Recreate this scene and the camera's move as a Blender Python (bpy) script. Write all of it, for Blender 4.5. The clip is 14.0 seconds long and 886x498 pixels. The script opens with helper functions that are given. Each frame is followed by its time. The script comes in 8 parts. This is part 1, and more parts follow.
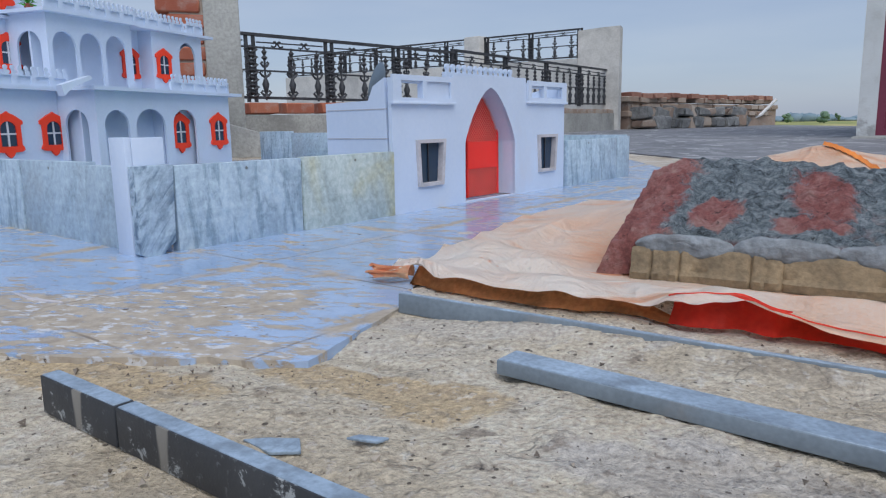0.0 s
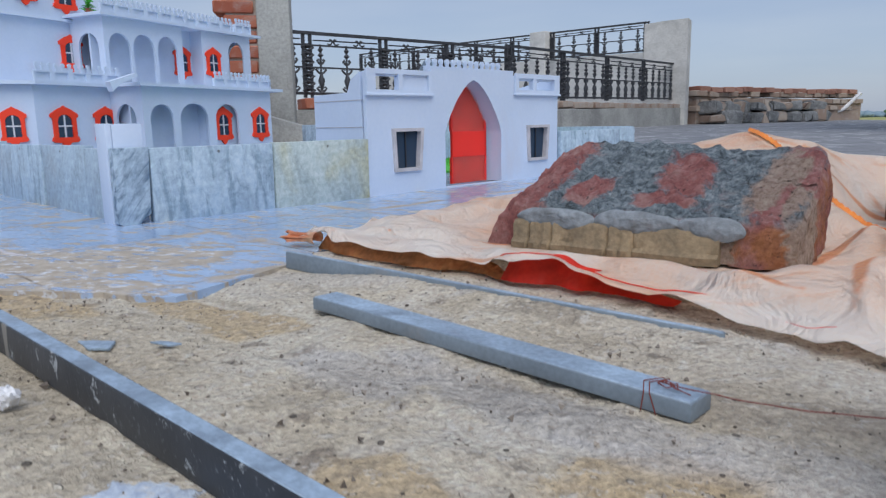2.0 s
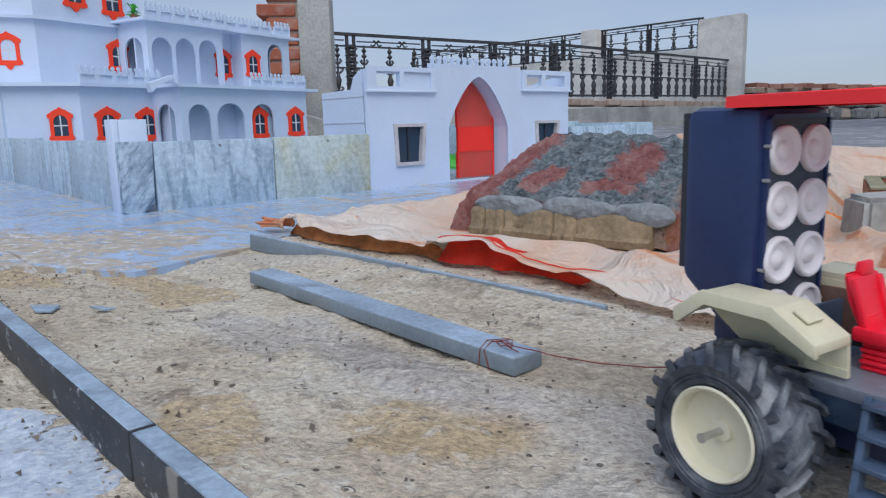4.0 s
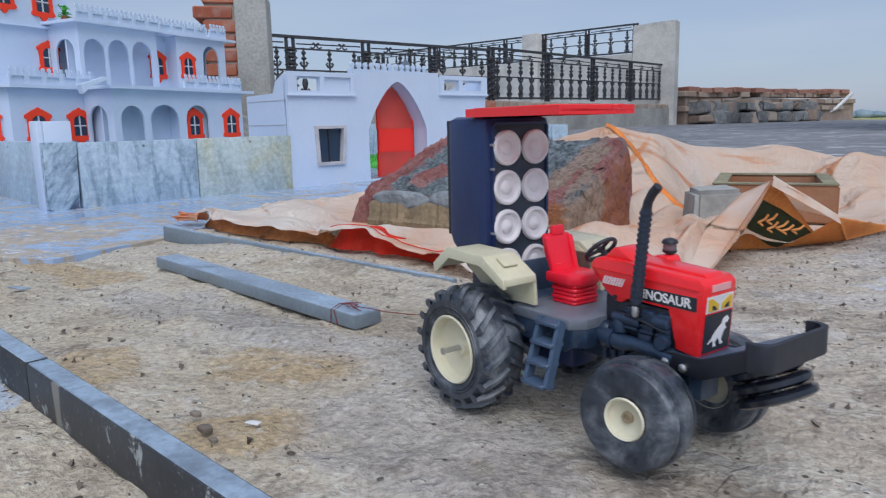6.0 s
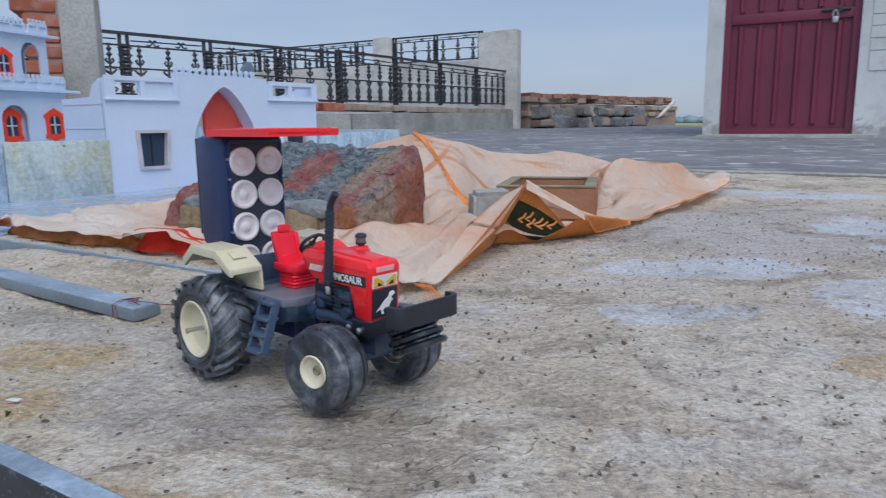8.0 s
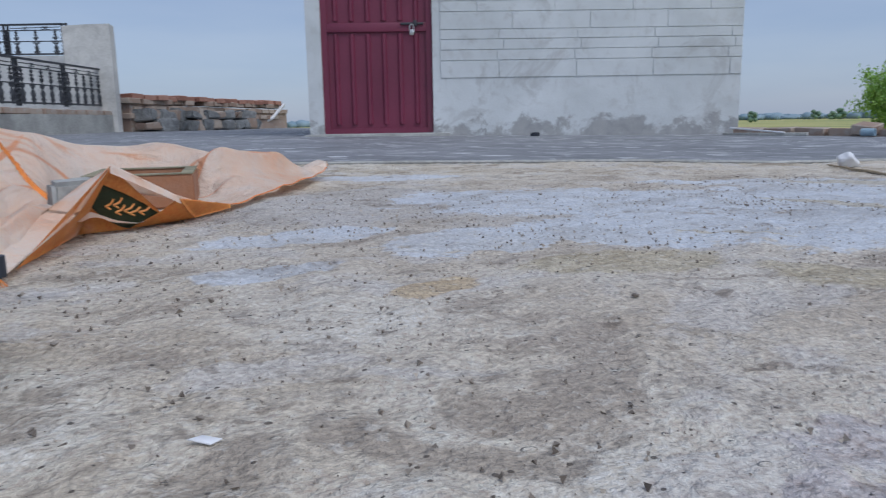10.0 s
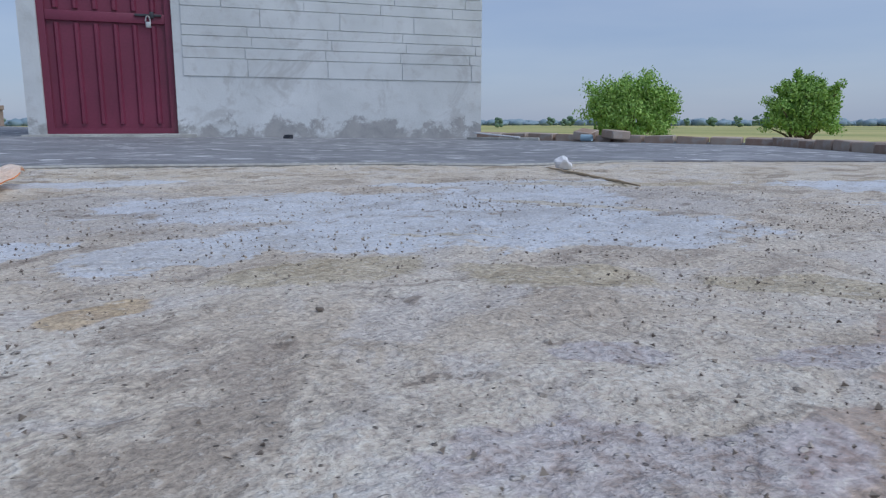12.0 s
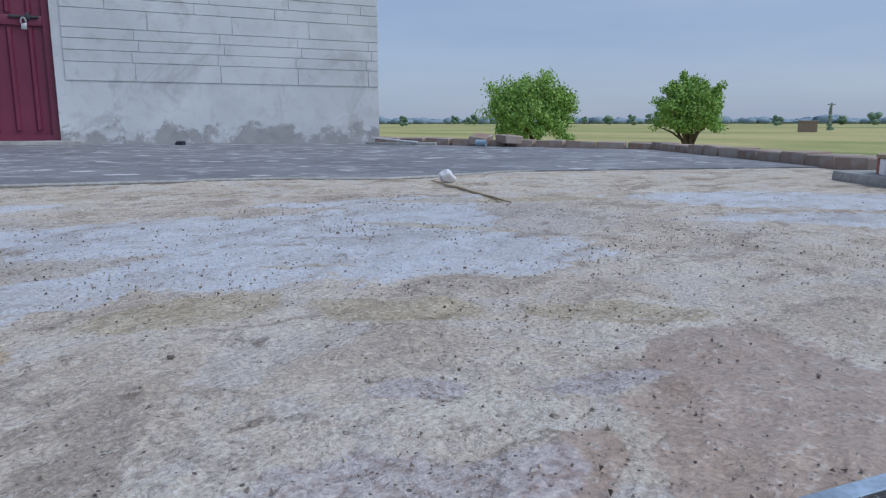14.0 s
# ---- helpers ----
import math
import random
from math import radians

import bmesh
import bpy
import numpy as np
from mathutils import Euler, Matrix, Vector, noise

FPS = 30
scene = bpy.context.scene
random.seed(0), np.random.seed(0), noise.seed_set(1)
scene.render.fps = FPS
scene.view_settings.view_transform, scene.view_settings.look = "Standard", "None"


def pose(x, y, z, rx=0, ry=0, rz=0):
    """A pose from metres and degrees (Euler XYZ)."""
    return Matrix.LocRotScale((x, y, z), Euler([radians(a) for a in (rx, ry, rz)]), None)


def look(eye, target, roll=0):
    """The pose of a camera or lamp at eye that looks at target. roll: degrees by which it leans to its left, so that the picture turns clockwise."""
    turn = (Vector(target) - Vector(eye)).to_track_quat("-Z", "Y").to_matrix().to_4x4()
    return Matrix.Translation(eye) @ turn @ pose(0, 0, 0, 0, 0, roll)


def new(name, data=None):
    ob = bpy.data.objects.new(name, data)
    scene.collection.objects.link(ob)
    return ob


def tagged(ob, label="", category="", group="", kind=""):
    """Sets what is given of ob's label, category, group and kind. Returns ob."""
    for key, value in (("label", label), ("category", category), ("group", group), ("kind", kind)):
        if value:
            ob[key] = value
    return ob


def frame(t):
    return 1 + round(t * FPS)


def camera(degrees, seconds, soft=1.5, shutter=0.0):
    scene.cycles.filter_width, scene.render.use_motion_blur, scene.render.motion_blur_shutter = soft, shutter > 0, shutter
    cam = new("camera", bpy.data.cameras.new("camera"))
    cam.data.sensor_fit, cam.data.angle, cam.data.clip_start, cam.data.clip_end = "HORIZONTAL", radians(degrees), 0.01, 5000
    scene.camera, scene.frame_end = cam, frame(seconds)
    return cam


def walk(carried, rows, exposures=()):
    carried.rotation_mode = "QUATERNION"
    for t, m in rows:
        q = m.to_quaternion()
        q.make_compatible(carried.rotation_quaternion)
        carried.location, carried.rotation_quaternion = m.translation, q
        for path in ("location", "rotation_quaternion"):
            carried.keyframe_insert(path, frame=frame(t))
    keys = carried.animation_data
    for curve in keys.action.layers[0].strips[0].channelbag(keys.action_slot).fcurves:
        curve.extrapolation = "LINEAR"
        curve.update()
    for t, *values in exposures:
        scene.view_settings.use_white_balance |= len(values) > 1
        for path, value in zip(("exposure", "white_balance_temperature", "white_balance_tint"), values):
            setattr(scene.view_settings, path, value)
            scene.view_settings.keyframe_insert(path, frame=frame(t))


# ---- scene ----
cam = camera(64.3, 14.0, 1.2, 0.3)
PATH = [
    (0, (0.582, 0.259, 0.175), (0.149, 2.18, -0.173), -1.0),
    (0.5, (0.604, 0.241, 0.178), (0.188, 2.166, -0.174), -1.0),
    (1, (0.671, 0.206, 0.202), (0.222, 2.123, -0.149), -1.0),
    (1.5, (0.752, 0.181, 0.199), (0.218, 2.077, -0.152), -1.1),
    (2, (0.811, 0.208, 0.158), (0.17, 2.069, -0.196), -1.1),
    (2.2, (0.821, 0.21, 0.143), (0.137, 2.056, -0.212), -1.2),
    (4.3, (0.964, 0.205, 0.146), (0.17, 2.007, -0.204), -1.4),
    (4.5, (0.978, 0.19, 0.149), (0.195, 1.996, -0.206), -1.0),
    (5, (0.995, 0.166, 0.146), (0.241, 1.985, -0.209), -1.2),
    (5.5, (1.018, 0.15, 0.145), (0.305, 1.986, -0.204), -1.4),
    (6, (1.048, 0.136, 0.145), (0.386, 1.991, -0.204), -1.3),
    (6.5, (1.071, 0.107, 0.146), (0.474, 1.983, -0.207), -1.0),
    (7, (1.115, 0.097, 0.153), (0.586, 1.994, -0.198), -1.0),
    (7.5, (1.138, 0.079, 0.158), (0.707, 2.0, -0.196), -0.8),
    (8, (1.149, 0.068, 0.155), (0.867, 2.017, -0.197), -0.7),
    (8.5, (1.149, 0.061, 0.151), (1.115, 2.03, -0.203), -0.3),
    (9, (1.163, 0.031, 0.14), (1.392, 1.985, -0.215), -0.3),
    (9.2, (1.169, 0.021, 0.135), (1.508, 1.96, -0.22), -0.6),
    (11.3, (1.21, 0.041, 0.123), (2.381, 1.624, -0.228), 0.1),
    (11.5, (1.226, 0.039, 0.123), (2.441, 1.588, -0.229), 0.2),
    (12, (1.254, 0.027, 0.126), (2.543, 1.515, -0.227), -0.0),
    (12.5, (1.278, 0.006, 0.13), (2.624, 1.443, -0.223), 0.0),
    (13, (1.285, -0.01, 0.14), (2.673, 1.385, -0.214), 0.1),
    (13.5, (1.268, -0.039, 0.159), (2.695, 1.316, -0.195), -0.1),
    (14, (1.249, -0.066, 0.18), (2.722, 1.238, -0.177), -0.1),
]
walk(cam, [(t, look(eye, target, roll)) for t, eye, target, roll in PATH], [(0, -0.03, 6250, 10), (4, 0.0, 6180, 10), (8, -0.05, 6080, 10), (12, -0.15, 5820, 10), (14, -0.14, 5800, 10)])

# ---- light ----
U = 1.4                      # metres to one unit of the plan
world = bpy.data.worlds.new("dusk_sky")
scene.world = world
world.use_nodes = True
wn, wl = world.node_tree.nodes, world.node_tree.links
sky = wn.new("ShaderNodeTexSky")
sky.sky_type = "NISHITA"
sky.sun_disc = False
sky.sun_elevation = radians(55)
sky.sun_rotation = radians(154)
sky.air_density, sky.dust_density, sky.ozone_density = 1.0, 1.0, 2.0
# thin even cloud over the blue, with faint streaks
place = wn.new("ShaderNodeTexCoord")
streak_map = wn.new("ShaderNodeMapping")
streak_map.inputs["Scale"].default_value = (1.2, 1.2, 7.0)
streaks = wn.new("ShaderNodeTexNoise")
streaks.inputs["Scale"].default_value, streaks.inputs["Detail"].default_value = 2.2, 5.0
cloud = wn.new("ShaderNodeValToRGB")
cloud.color_ramp.elements[0].position, cloud.color_ramp.elements[0].color = 0.3, (2.45, 2.92, 3.98, 1)
cloud.color_ramp.elements[1].position, cloud.color_ramp.elements[1].color = 0.75, (3.25, 3.55, 4.3, 1)
veil = wn.new("ShaderNodeMix")
veil.data_type = "RGBA"
veil.inputs[0].default_value = 0.72
wl.new(place.outputs["Generated"], streak_map.inputs["Vector"])
wl.new(streak_map.outputs[0], streaks.inputs["Vector"])
wl.new(streaks.outputs["Fac"], cloud.inputs[0])
wl.new(sky.outputs[0], veil.inputs[6])
wl.new(cloud.outputs[0], veil.inputs[7])
wl.new(veil.outputs[2], wn["Background"].inputs["Color"])
wn["Background"].inputs["Strength"].default_value = 0.138

sun = new("sun", bpy.data.lights.new("sun", "SUN"))
sun.data.energy, sun.data.angle, sun.data.color = 2.15, radians(58), (1.0, 0.97, 0.93)
sun.matrix_world = look((2.2, -4.6, 7.3), (0, 0, 0))
scene.view_settings.exposure = 0.0


# ---- materials ----
def ramp(nt, fac, stops):
    node = nt.nodes.new("ShaderNodeValToRGB")
    node.color_ramp.elements[0].position, node.color_ramp.elements[0].color = stops[0][0], (*stops[0][1], 1)
    node.color_ramp.elements[1].position, node.color_ramp.elements[1].color = stops[-1][0], (*stops[-1][1], 1)
    for pos, col in stops[1:-1]:
        node.color_ramp.elements.new(pos).color = (*col, 1)
    nt.links.new(fac, node.inputs[0])
    return node.outputs[0]


def noise_of(nt, vec, scale, detail=4.0, rough=0.55, warp=0.0):
    node = nt.nodes.new("ShaderNodeTexNoise")
    node.inputs["Scale"].default_value, node.inputs["Detail"].default_value = scale, detail
    node.inputs["Roughness"].default_value, node.inputs["Distortion"].default_value = rough, warp
    nt.links.new(vec, node.inputs["Vector"])
    return node.outputs["Fac"]


def blend(nt, fac, a, b, kind="MIX"):
    node = nt.nodes.new("ShaderNodeMix")
    node.data_type, node.blend_type, node.clamp_factor = "RGBA", kind, True
    for socket, value in ((node.inputs[0], fac), (node.inputs[6], a), (node.inputs[7], b)):
        if isinstance(value, (int, float)):
            socket.default_value = value
        elif isinstance(value, tuple):
            socket.default_value = (*value, 1)
        else:
            nt.links.new(value, socket)
    return node.outputs[2]


def calc(nt, op, a, b=0.0, c=0.0):
    node = nt.nodes.new("ShaderNodeMath")
    node.operation = op
    for socket, value in zip(node.inputs, (a, b, c)):
        if isinstance(value, (int, float)):
            socket.default_value = value
        else:
            nt.links.new(value, socket)
    return node.outputs[0]


def span(nt, value, lo, hi, to_lo=0.0, to_hi=1.0):
    node = nt.nodes.new("ShaderNodeMapRange")
    node.interpolation_type = "SMOOTHSTEP"
    for n, v in zip((1, 2, 3, 4), (lo, hi, to_lo, to_hi)):
        node.inputs[n].default_value = v
    nt.links.new(value, node.inputs[0])
    return node.outputs[0]


def blank(name):
    m = bpy.data.materials.new(name)
    m.use_nodes = True
    nt = m.node_tree
    coord = nt.nodes.new("ShaderNodeTexCoord").outputs["Object"]
    return m, nt, nt.nodes["Principled BSDF"], coord


def stretched(nt, vec, sx, sy, sz, turn=0.0):
    if turn:
        spin = nt.nodes.new("ShaderNodeMapping")
        spin.inputs["Rotation"].default_value = (0, turn, 0)
        nt.links.new(vec, spin.inputs["Vector"])
        vec = spin.outputs[0]
    node = nt.nodes.new("ShaderNodeMapping")
    node.inputs["Scale"].default_value = (sx, sy, sz)
    nt.links.new(vec, node.inputs["Vector"])
    return node.outputs[0]


def relief(nt, bsdf, height, strength, distance):
    node = nt.nodes.new("ShaderNodeBump")
    node.inputs["Strength"].default_value, node.inputs["Distance"].default_value = strength, distance
    nt.links.new(height, node.inputs["Height"])
    nt.links.new(node.outputs[0], bsdf.inputs["Normal"])


def surface(name, col, rough=0.5, metal=0.0, vary=0.12, scale=20.0, fine=250.0, bump=0.15, depth=0.0006, dirt=None, dirt_amount=0.0, coat=0.0):
    """A painted, moulded or mineral surface with two scales of variation and optional dirt."""
    m, nt, bsdf, co = blank(name)
    big, small = noise_of(nt, co, scale, 5), noise_of(nt, co, fine, 3)
    lo, hi = tuple(c * (1 - vary) for c in col), tuple(min(1.0, c * (1 + vary)) for c in col)
    c = ramp(nt, big, ((0.3, lo), (0.7, hi)))
    c = blend(nt, vary * 1.2, c, ramp(nt, small, ((0.35, (0.25,) * 3), (0.65, (0.75,) * 3))), "OVERLAY")
    if dirt:
        patch = span(nt, noise_of(nt, co, scale * 0.6, 7, 0.65, 0.4), 0.62 - 0.35 * dirt_amount, 0.85 - 0.3 * dirt_amount, 0, 0.8)
        c = blend(nt, patch, c, dirt)
    nt.links.new(c, bsdf.inputs["Base Color"])
    nt.links.new(span(nt, big, 0.25, 0.75, max(0.03, rough - 0.08), min(1, rough + 0.1)), bsdf.inputs["Roughness"])
    bsdf.inputs["Metallic"].default_value, bsdf.inputs["Coat Weight"].default_value = metal, coat
    if bump:
        relief(nt, bsdf, small, bump, depth)
    return m


def marble(name, light, dark, veins=9.0, turn=0.5, stain=None, bold=0.5):
    m, nt, bsdf, co = blank(name)
    v = stretched(nt, co, 1.0, 1.0, 0.35, turn)
    wave = noise_of(nt, v, veins, 8, 0.6, 1.6)
    streak = noise_of(nt, stretched(nt, co, 1.0, 1.0, 0.2, turn), veins * 3, 7, 0.62, 0.6)
    c = ramp(nt, wave, ((0.2, dark), (0.52, light), (0.75, tuple(min(1, x * 1.1) for x in light))))
    c = blend(nt, span(nt, streak, 0.48, 0.68, 0, bold), c, dark)
    if stain:
        c = blend(nt, span(nt, noise_of(nt, co, 7, 6, 0.6, 0.6), 0.46, 0.7, 0, 0.7), c, stain)
    cloud = noise_of(nt, co, 95, 7, 0.68, 0.3)
    c = blend(nt, 0.55, c, ramp(nt, cloud, ((0.32, (0.25,) * 3), (0.68, (0.75,) * 3))), "OVERLAY")
    c = blend(nt, calc(nt, "MULTIPLY", crumbs(nt, co, 60, 0.11, 0.10), 0.8), c, (0.10, 0.09, 0.07))
    nt.links.new(c, bsdf.inputs["Base Color"])
    nt.links.new(span(nt, wave, 0.3, 0.7, 0.3, 0.5), bsdf.inputs["Roughness"])
    relief(nt, bsdf, noise_of(nt, co, 180, 4), 0.12, 0.0006)
    return m


def ellipse(nt, pos, x, y, rx, ry, turn=0.0):
    """1 in the middle of an ellipse on the plan, 0 at its rim and beyond."""
    node = nt.nodes.new("ShaderNodeMapping")
    node.vector_type = "TEXTURE"
    node.inputs["Location"].default_value = (x * U, y * U, 0)
    node.inputs["Rotation"].default_value = (0, 0, radians(turn))
    node.inputs["Scale"].default_value = (rx * U, ry * U, 50)
    nt.links.new(pos, node.inputs["Vector"])
    length = nt.nodes.new("ShaderNodeVectorMath")
    length.operation = "LENGTH"
    nt.links.new(node.outputs[0], length.inputs[0])
    return span(nt, length.outputs["Value"], 0.35, 1.0, 1, 0)


def crumbs(nt, co, scale, size, share):
    """Round specks in a share of the cells of a net."""
    cells = nt.nodes.new("ShaderNodeTexVoronoi")
    cells.inputs["Scale"].default_value = scale
    nt.links.new(co, cells.inputs["Vector"])
    pick = nt.nodes.new("ShaderNodeSeparateColor")
    nt.links.new(cells.outputs["Color"], pick.inputs[0])
    chosen = span(nt, pick.outputs[0], 1.0 - share - 0.01, 1.0 - share)
    reach = calc(nt, "MULTIPLY_ADD", pick.outputs[1], size, size * 0.5)
    near = calc(nt, "SUBTRACT", reach, cells.outputs["Distance"])
    return calc(nt, "MULTIPLY", chosen, span(nt, near, 0.0, size * 0.35))


def contour(nt, co, scale, width, seed):
    """Thin wandering lines where a soft noise crosses its middle, broken up into stretches."""
    shift = nt.nodes.new("ShaderNodeMapping")
    shift.inputs["Location"].default_value = (seed, seed * 0.7, 0)
    nt.links.new(co, shift.inputs["Vector"])
    off = calc(nt, "ABSOLUTE", calc(nt, "SUBTRACT", noise_of(nt, shift.outputs[0], scale, 5, 0.5, 0.2), 0.5))
    return calc(nt, "MULTIPLY", span(nt, off, 0.0, width, 1, 0), span(nt, noise_of(nt, shift.outputs[0], scale * 0.7, 3, 0.5), 0.50, 0.60))


def sandy_roof():
    """Cement screed under a film of ochre silt, with damp and wet patches that carry painted sky sheen."""
    m, nt, bsdf, co = blank("sandy_screed")
    mid, clump = noise_of(nt, co, 6.5, 8, 0.62, 0.3), noise_of(nt, co, 38, 6, 0.62, 0.2)
    fine, coarse = noise_of(nt, co, 230, 4, 0.62), noise_of(nt, co, 90, 5, 0.66)
    drift = noise_of(nt, stretched(nt, co, 4.5, 8, 9, 0.3), 1.0, 8, 0.64, 0.9)
    wobble = calc(nt, "MULTIPLY_ADD", calc(nt, "ADD", drift, calc(nt, "MULTIPLY_ADD", clump, 0.7, -0.35)), 1.6, -0.8)

    def zones(spots):
        field = 0.0
        for x, y, rx, ry, turn in spots:
            field = calc(nt, "MAXIMUM", field, ellipse(nt, co, x, y, rx, ry, turn))
        return field

    def cut(field, noise_share, lo, hi):
        inside = span(nt, field, 0.0, 0.15)
        return calc(nt, "MULTIPLY", inside, span(nt, calc(nt, "ADD", field, calc(nt, "MULTIPLY", wobble, noise_share)), lo, hi))

    c = ramp(nt, mid, ((0.30, (0.365, 0.300, 0.215)), (0.48, (0.545, 0.475, 0.375)), (0.68, (0.660, 0.615, 0.535))))
    c = blend(nt, span(nt, drift, 0.52, 0.60, 0, 0.8), c, (0.560, 0.525, 0.485))
    c = blend(nt, span(nt, drift, 0.39, 0.46, 0.85, 0), c, (0.300, 0.248, 0.188))
    scuffed = noise_of(nt, co, 15, 8, 0.7, 0.6)
    c = blend(nt, span(nt, scuffed, 0.36, 0.45, 0.6, 0), c, (0.270, 0.232, 0.190))
    # warm sandy stretch where the walk begins, cooler cement where it ends
    c = blend(nt, calc(nt, "MULTIPLY", ellipse(nt, co, 0.25, 0.40, 0.62, 0.36, -20), 0.55), c, blend(nt, mid, (0.455, 0.372, 0.248), (0.605, 0.560, 0.455)))
    c = blend(nt, calc(nt, "MULTIPLY", ellipse(nt, co, 1.45, 0.5, 1.0, 0.85, 0), 0.35), c, (0.480, 0.430, 0.395))
    ochre = cut(zones(((0.574, 0.360, 0.050, 0.036, 20), (0.600, 0.300, 0.030, 0.036, -40), (0.30, 0.50, 0.09, 0.03, -10), (0.345, 0.485, 0.05, 0.04, 30), (0.50, 0.33, 0.05, 0.03, -40),
                       (0.99, 0.40, 0.05, 0.02, 30), (1.07, 0.105, 0.022, 0.010, -30), (0.72, 0.22, 0.09, 0.03, -20), (0.17, 0.48, 0.12, 0.03, -5))), 1.7, 0.30, 0.85)
    c = blend(nt, calc(nt, "MULTIPLY", ochre, 0.62), c, ramp(nt, clump, ((0.35, (0.354, 0.234, 0.103)), (0.6, (0.513, 0.372, 0.188)))))
    silt = cut(zones(((1.14, 0.425, 0.10, 0.060, -10), (1.25, 0.315, 0.09, 0.055, -50), (1.36, 0.19, 0.10, 0.04, -50), (1.60, 0.58, 0.16, 0.022, -62), (1.31, 0.495, 0.07, 0.010, -45), (1.95, 0.72, 0.35, 0.05, -35))), 0.9, 0.25, 0.55)
    # bare grey cement that the rain has washed clean
    grey = cut(zones(((0.67, 0.31, 0.09, 0.05, -20), (0.75, 0.47, 0.06, 0.03, -20), (1.50, 0.62, 0.62, 0.32, -8), (1.05, 0.85, 0.35, 0.25, 10), (0.52, 0.42, 0.12, 0.03, -25), (0.44, 0.43, 0.06, 0.03, -20))), 1.2, 0.15, 0.8)
    c = blend(nt, calc(nt, "MULTIPLY", grey, 0.5), c, ramp(nt, drift, ((0.4, (0.327, 0.316, 0.316)), (0.6, (0.443, 0.428, 0.427)))))
    # Damp patches, with the sky's pale blue sheen put into their colour.
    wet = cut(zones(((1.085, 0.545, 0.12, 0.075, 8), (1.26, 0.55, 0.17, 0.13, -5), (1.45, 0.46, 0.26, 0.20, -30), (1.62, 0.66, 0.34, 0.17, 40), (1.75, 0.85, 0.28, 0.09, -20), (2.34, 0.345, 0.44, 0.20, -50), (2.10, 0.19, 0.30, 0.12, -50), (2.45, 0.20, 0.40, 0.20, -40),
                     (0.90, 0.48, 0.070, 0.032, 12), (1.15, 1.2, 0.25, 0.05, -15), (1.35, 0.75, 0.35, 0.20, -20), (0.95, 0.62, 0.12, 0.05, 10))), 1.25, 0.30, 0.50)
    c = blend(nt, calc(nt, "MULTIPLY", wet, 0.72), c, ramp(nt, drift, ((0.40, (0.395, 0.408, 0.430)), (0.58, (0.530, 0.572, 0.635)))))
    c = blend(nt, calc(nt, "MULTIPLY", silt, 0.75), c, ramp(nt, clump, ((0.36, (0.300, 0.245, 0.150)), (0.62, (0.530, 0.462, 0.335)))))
    # Pools: sky reflection painted as flat pale blue in the base colour.
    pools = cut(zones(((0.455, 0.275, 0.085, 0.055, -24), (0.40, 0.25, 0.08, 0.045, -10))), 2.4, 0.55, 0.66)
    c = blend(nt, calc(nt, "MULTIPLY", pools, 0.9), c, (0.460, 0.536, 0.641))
    # churned, wet pinkish mud where the wheels turned
    mud = cut(zones(((1.25, 0.045, 0.17, 0.09, 20), (1.13, 0.09, 0.05, 0.025, 10), (1.32, 0.10, 0.09, 0.06, 0), (1.19, 0.02, 0.06, 0.05, -30))), 0.9, 0.25, 0.42)
    c = blend(nt, calc(nt, "MULTIPLY", mud, 0.85), c, ramp(nt, clump, ((0.3, (0.275, 0.195, 0.140)), (0.7, (0.420, 0.318, 0.245)))))
    churned = cut(zones(((1.145, 0.197, 0.040, 0.022, -40), (1.06, 0.14, 0.07, 0.04, -35), (1.105, 0.105, 0.05, 0.03, -20), (1.22, 0.13, 0.06, 0.025, -25), (1.0, 0.12, 0.05, 0.04, 0))), 1.3, 0.30, 0.62)
    c = blend(nt, calc(nt, "MULTIPLY", churned, 0.7), c, ramp(nt, coarse, ((0.38, (0.292, 0.225, 0.214)), (0.52, (0.487, 0.445, 0.453)))))
    # crumbled debris, pits, fine cracks and grit
    debris = calc(nt, "MULTIPLY", span(nt, clump, 0.55, 0.66), span(nt, noise_of(nt, co, 9, 4, 0.6), 0.47, 0.60))
    c = blend(nt, calc(nt, "MULTIPLY", debris, 0.68), c, (0.195, 0.155, 0.120))
    # Shade of the pits put into the colour, in step with the bump noise.
    pits = span(nt, coarse, 0.30, 0.40, 1, 0)
    c = blend(nt, calc(nt, "MULTIPLY", pits, 0.45), c, (0.195, 0.151, 0.111))
    lines = contour(nt, co, 9.0, 0.008, 3.1)
    clods = crumbs(nt, stretched(nt, co, 1.0, 1.6, 1.0, 0.6), 75, 0.22, 0.10)
    chips = crumbs(nt, co, 46, 0.13, 0.08)
    c = blend(nt, calc(nt, "MULTIPLY", lines, 0.18), c, (0.168, 0.130, 0.094))
    c = blend(nt, calc(nt, "MULTIPLY", clods, 0.45), c, (0.64, 0.585, 0.50))
    c = blend(nt, calc(nt, "MULTIPLY", chips, 0.55), c, (0.20, 0.165, 0.13))
    c = blend(nt, span(nt, coarse, 0.56, 0.64, 0, 0.55), c, (0.590, 0.550, 0.490))
    c = blend(nt, 0.55, c, ramp(nt, fine, ((0.3, (0.2,) * 3), (0.7, (0.8,) * 3))), "OVERLAY")
    specks = calc(nt, "MAXIMUM", calc(nt, "MAXIMUM", crumbs(nt, co, 64, 0.10, 0.16), crumbs(nt, co, 150, 0.17, 0.22)), crumbs(nt, co, 27, 0.055, 0.12))
    c = blend(nt, calc(nt, "MULTIPLY", specks, 0.85), c, (0.075, 0.06, 0.05))
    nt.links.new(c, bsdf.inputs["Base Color"])
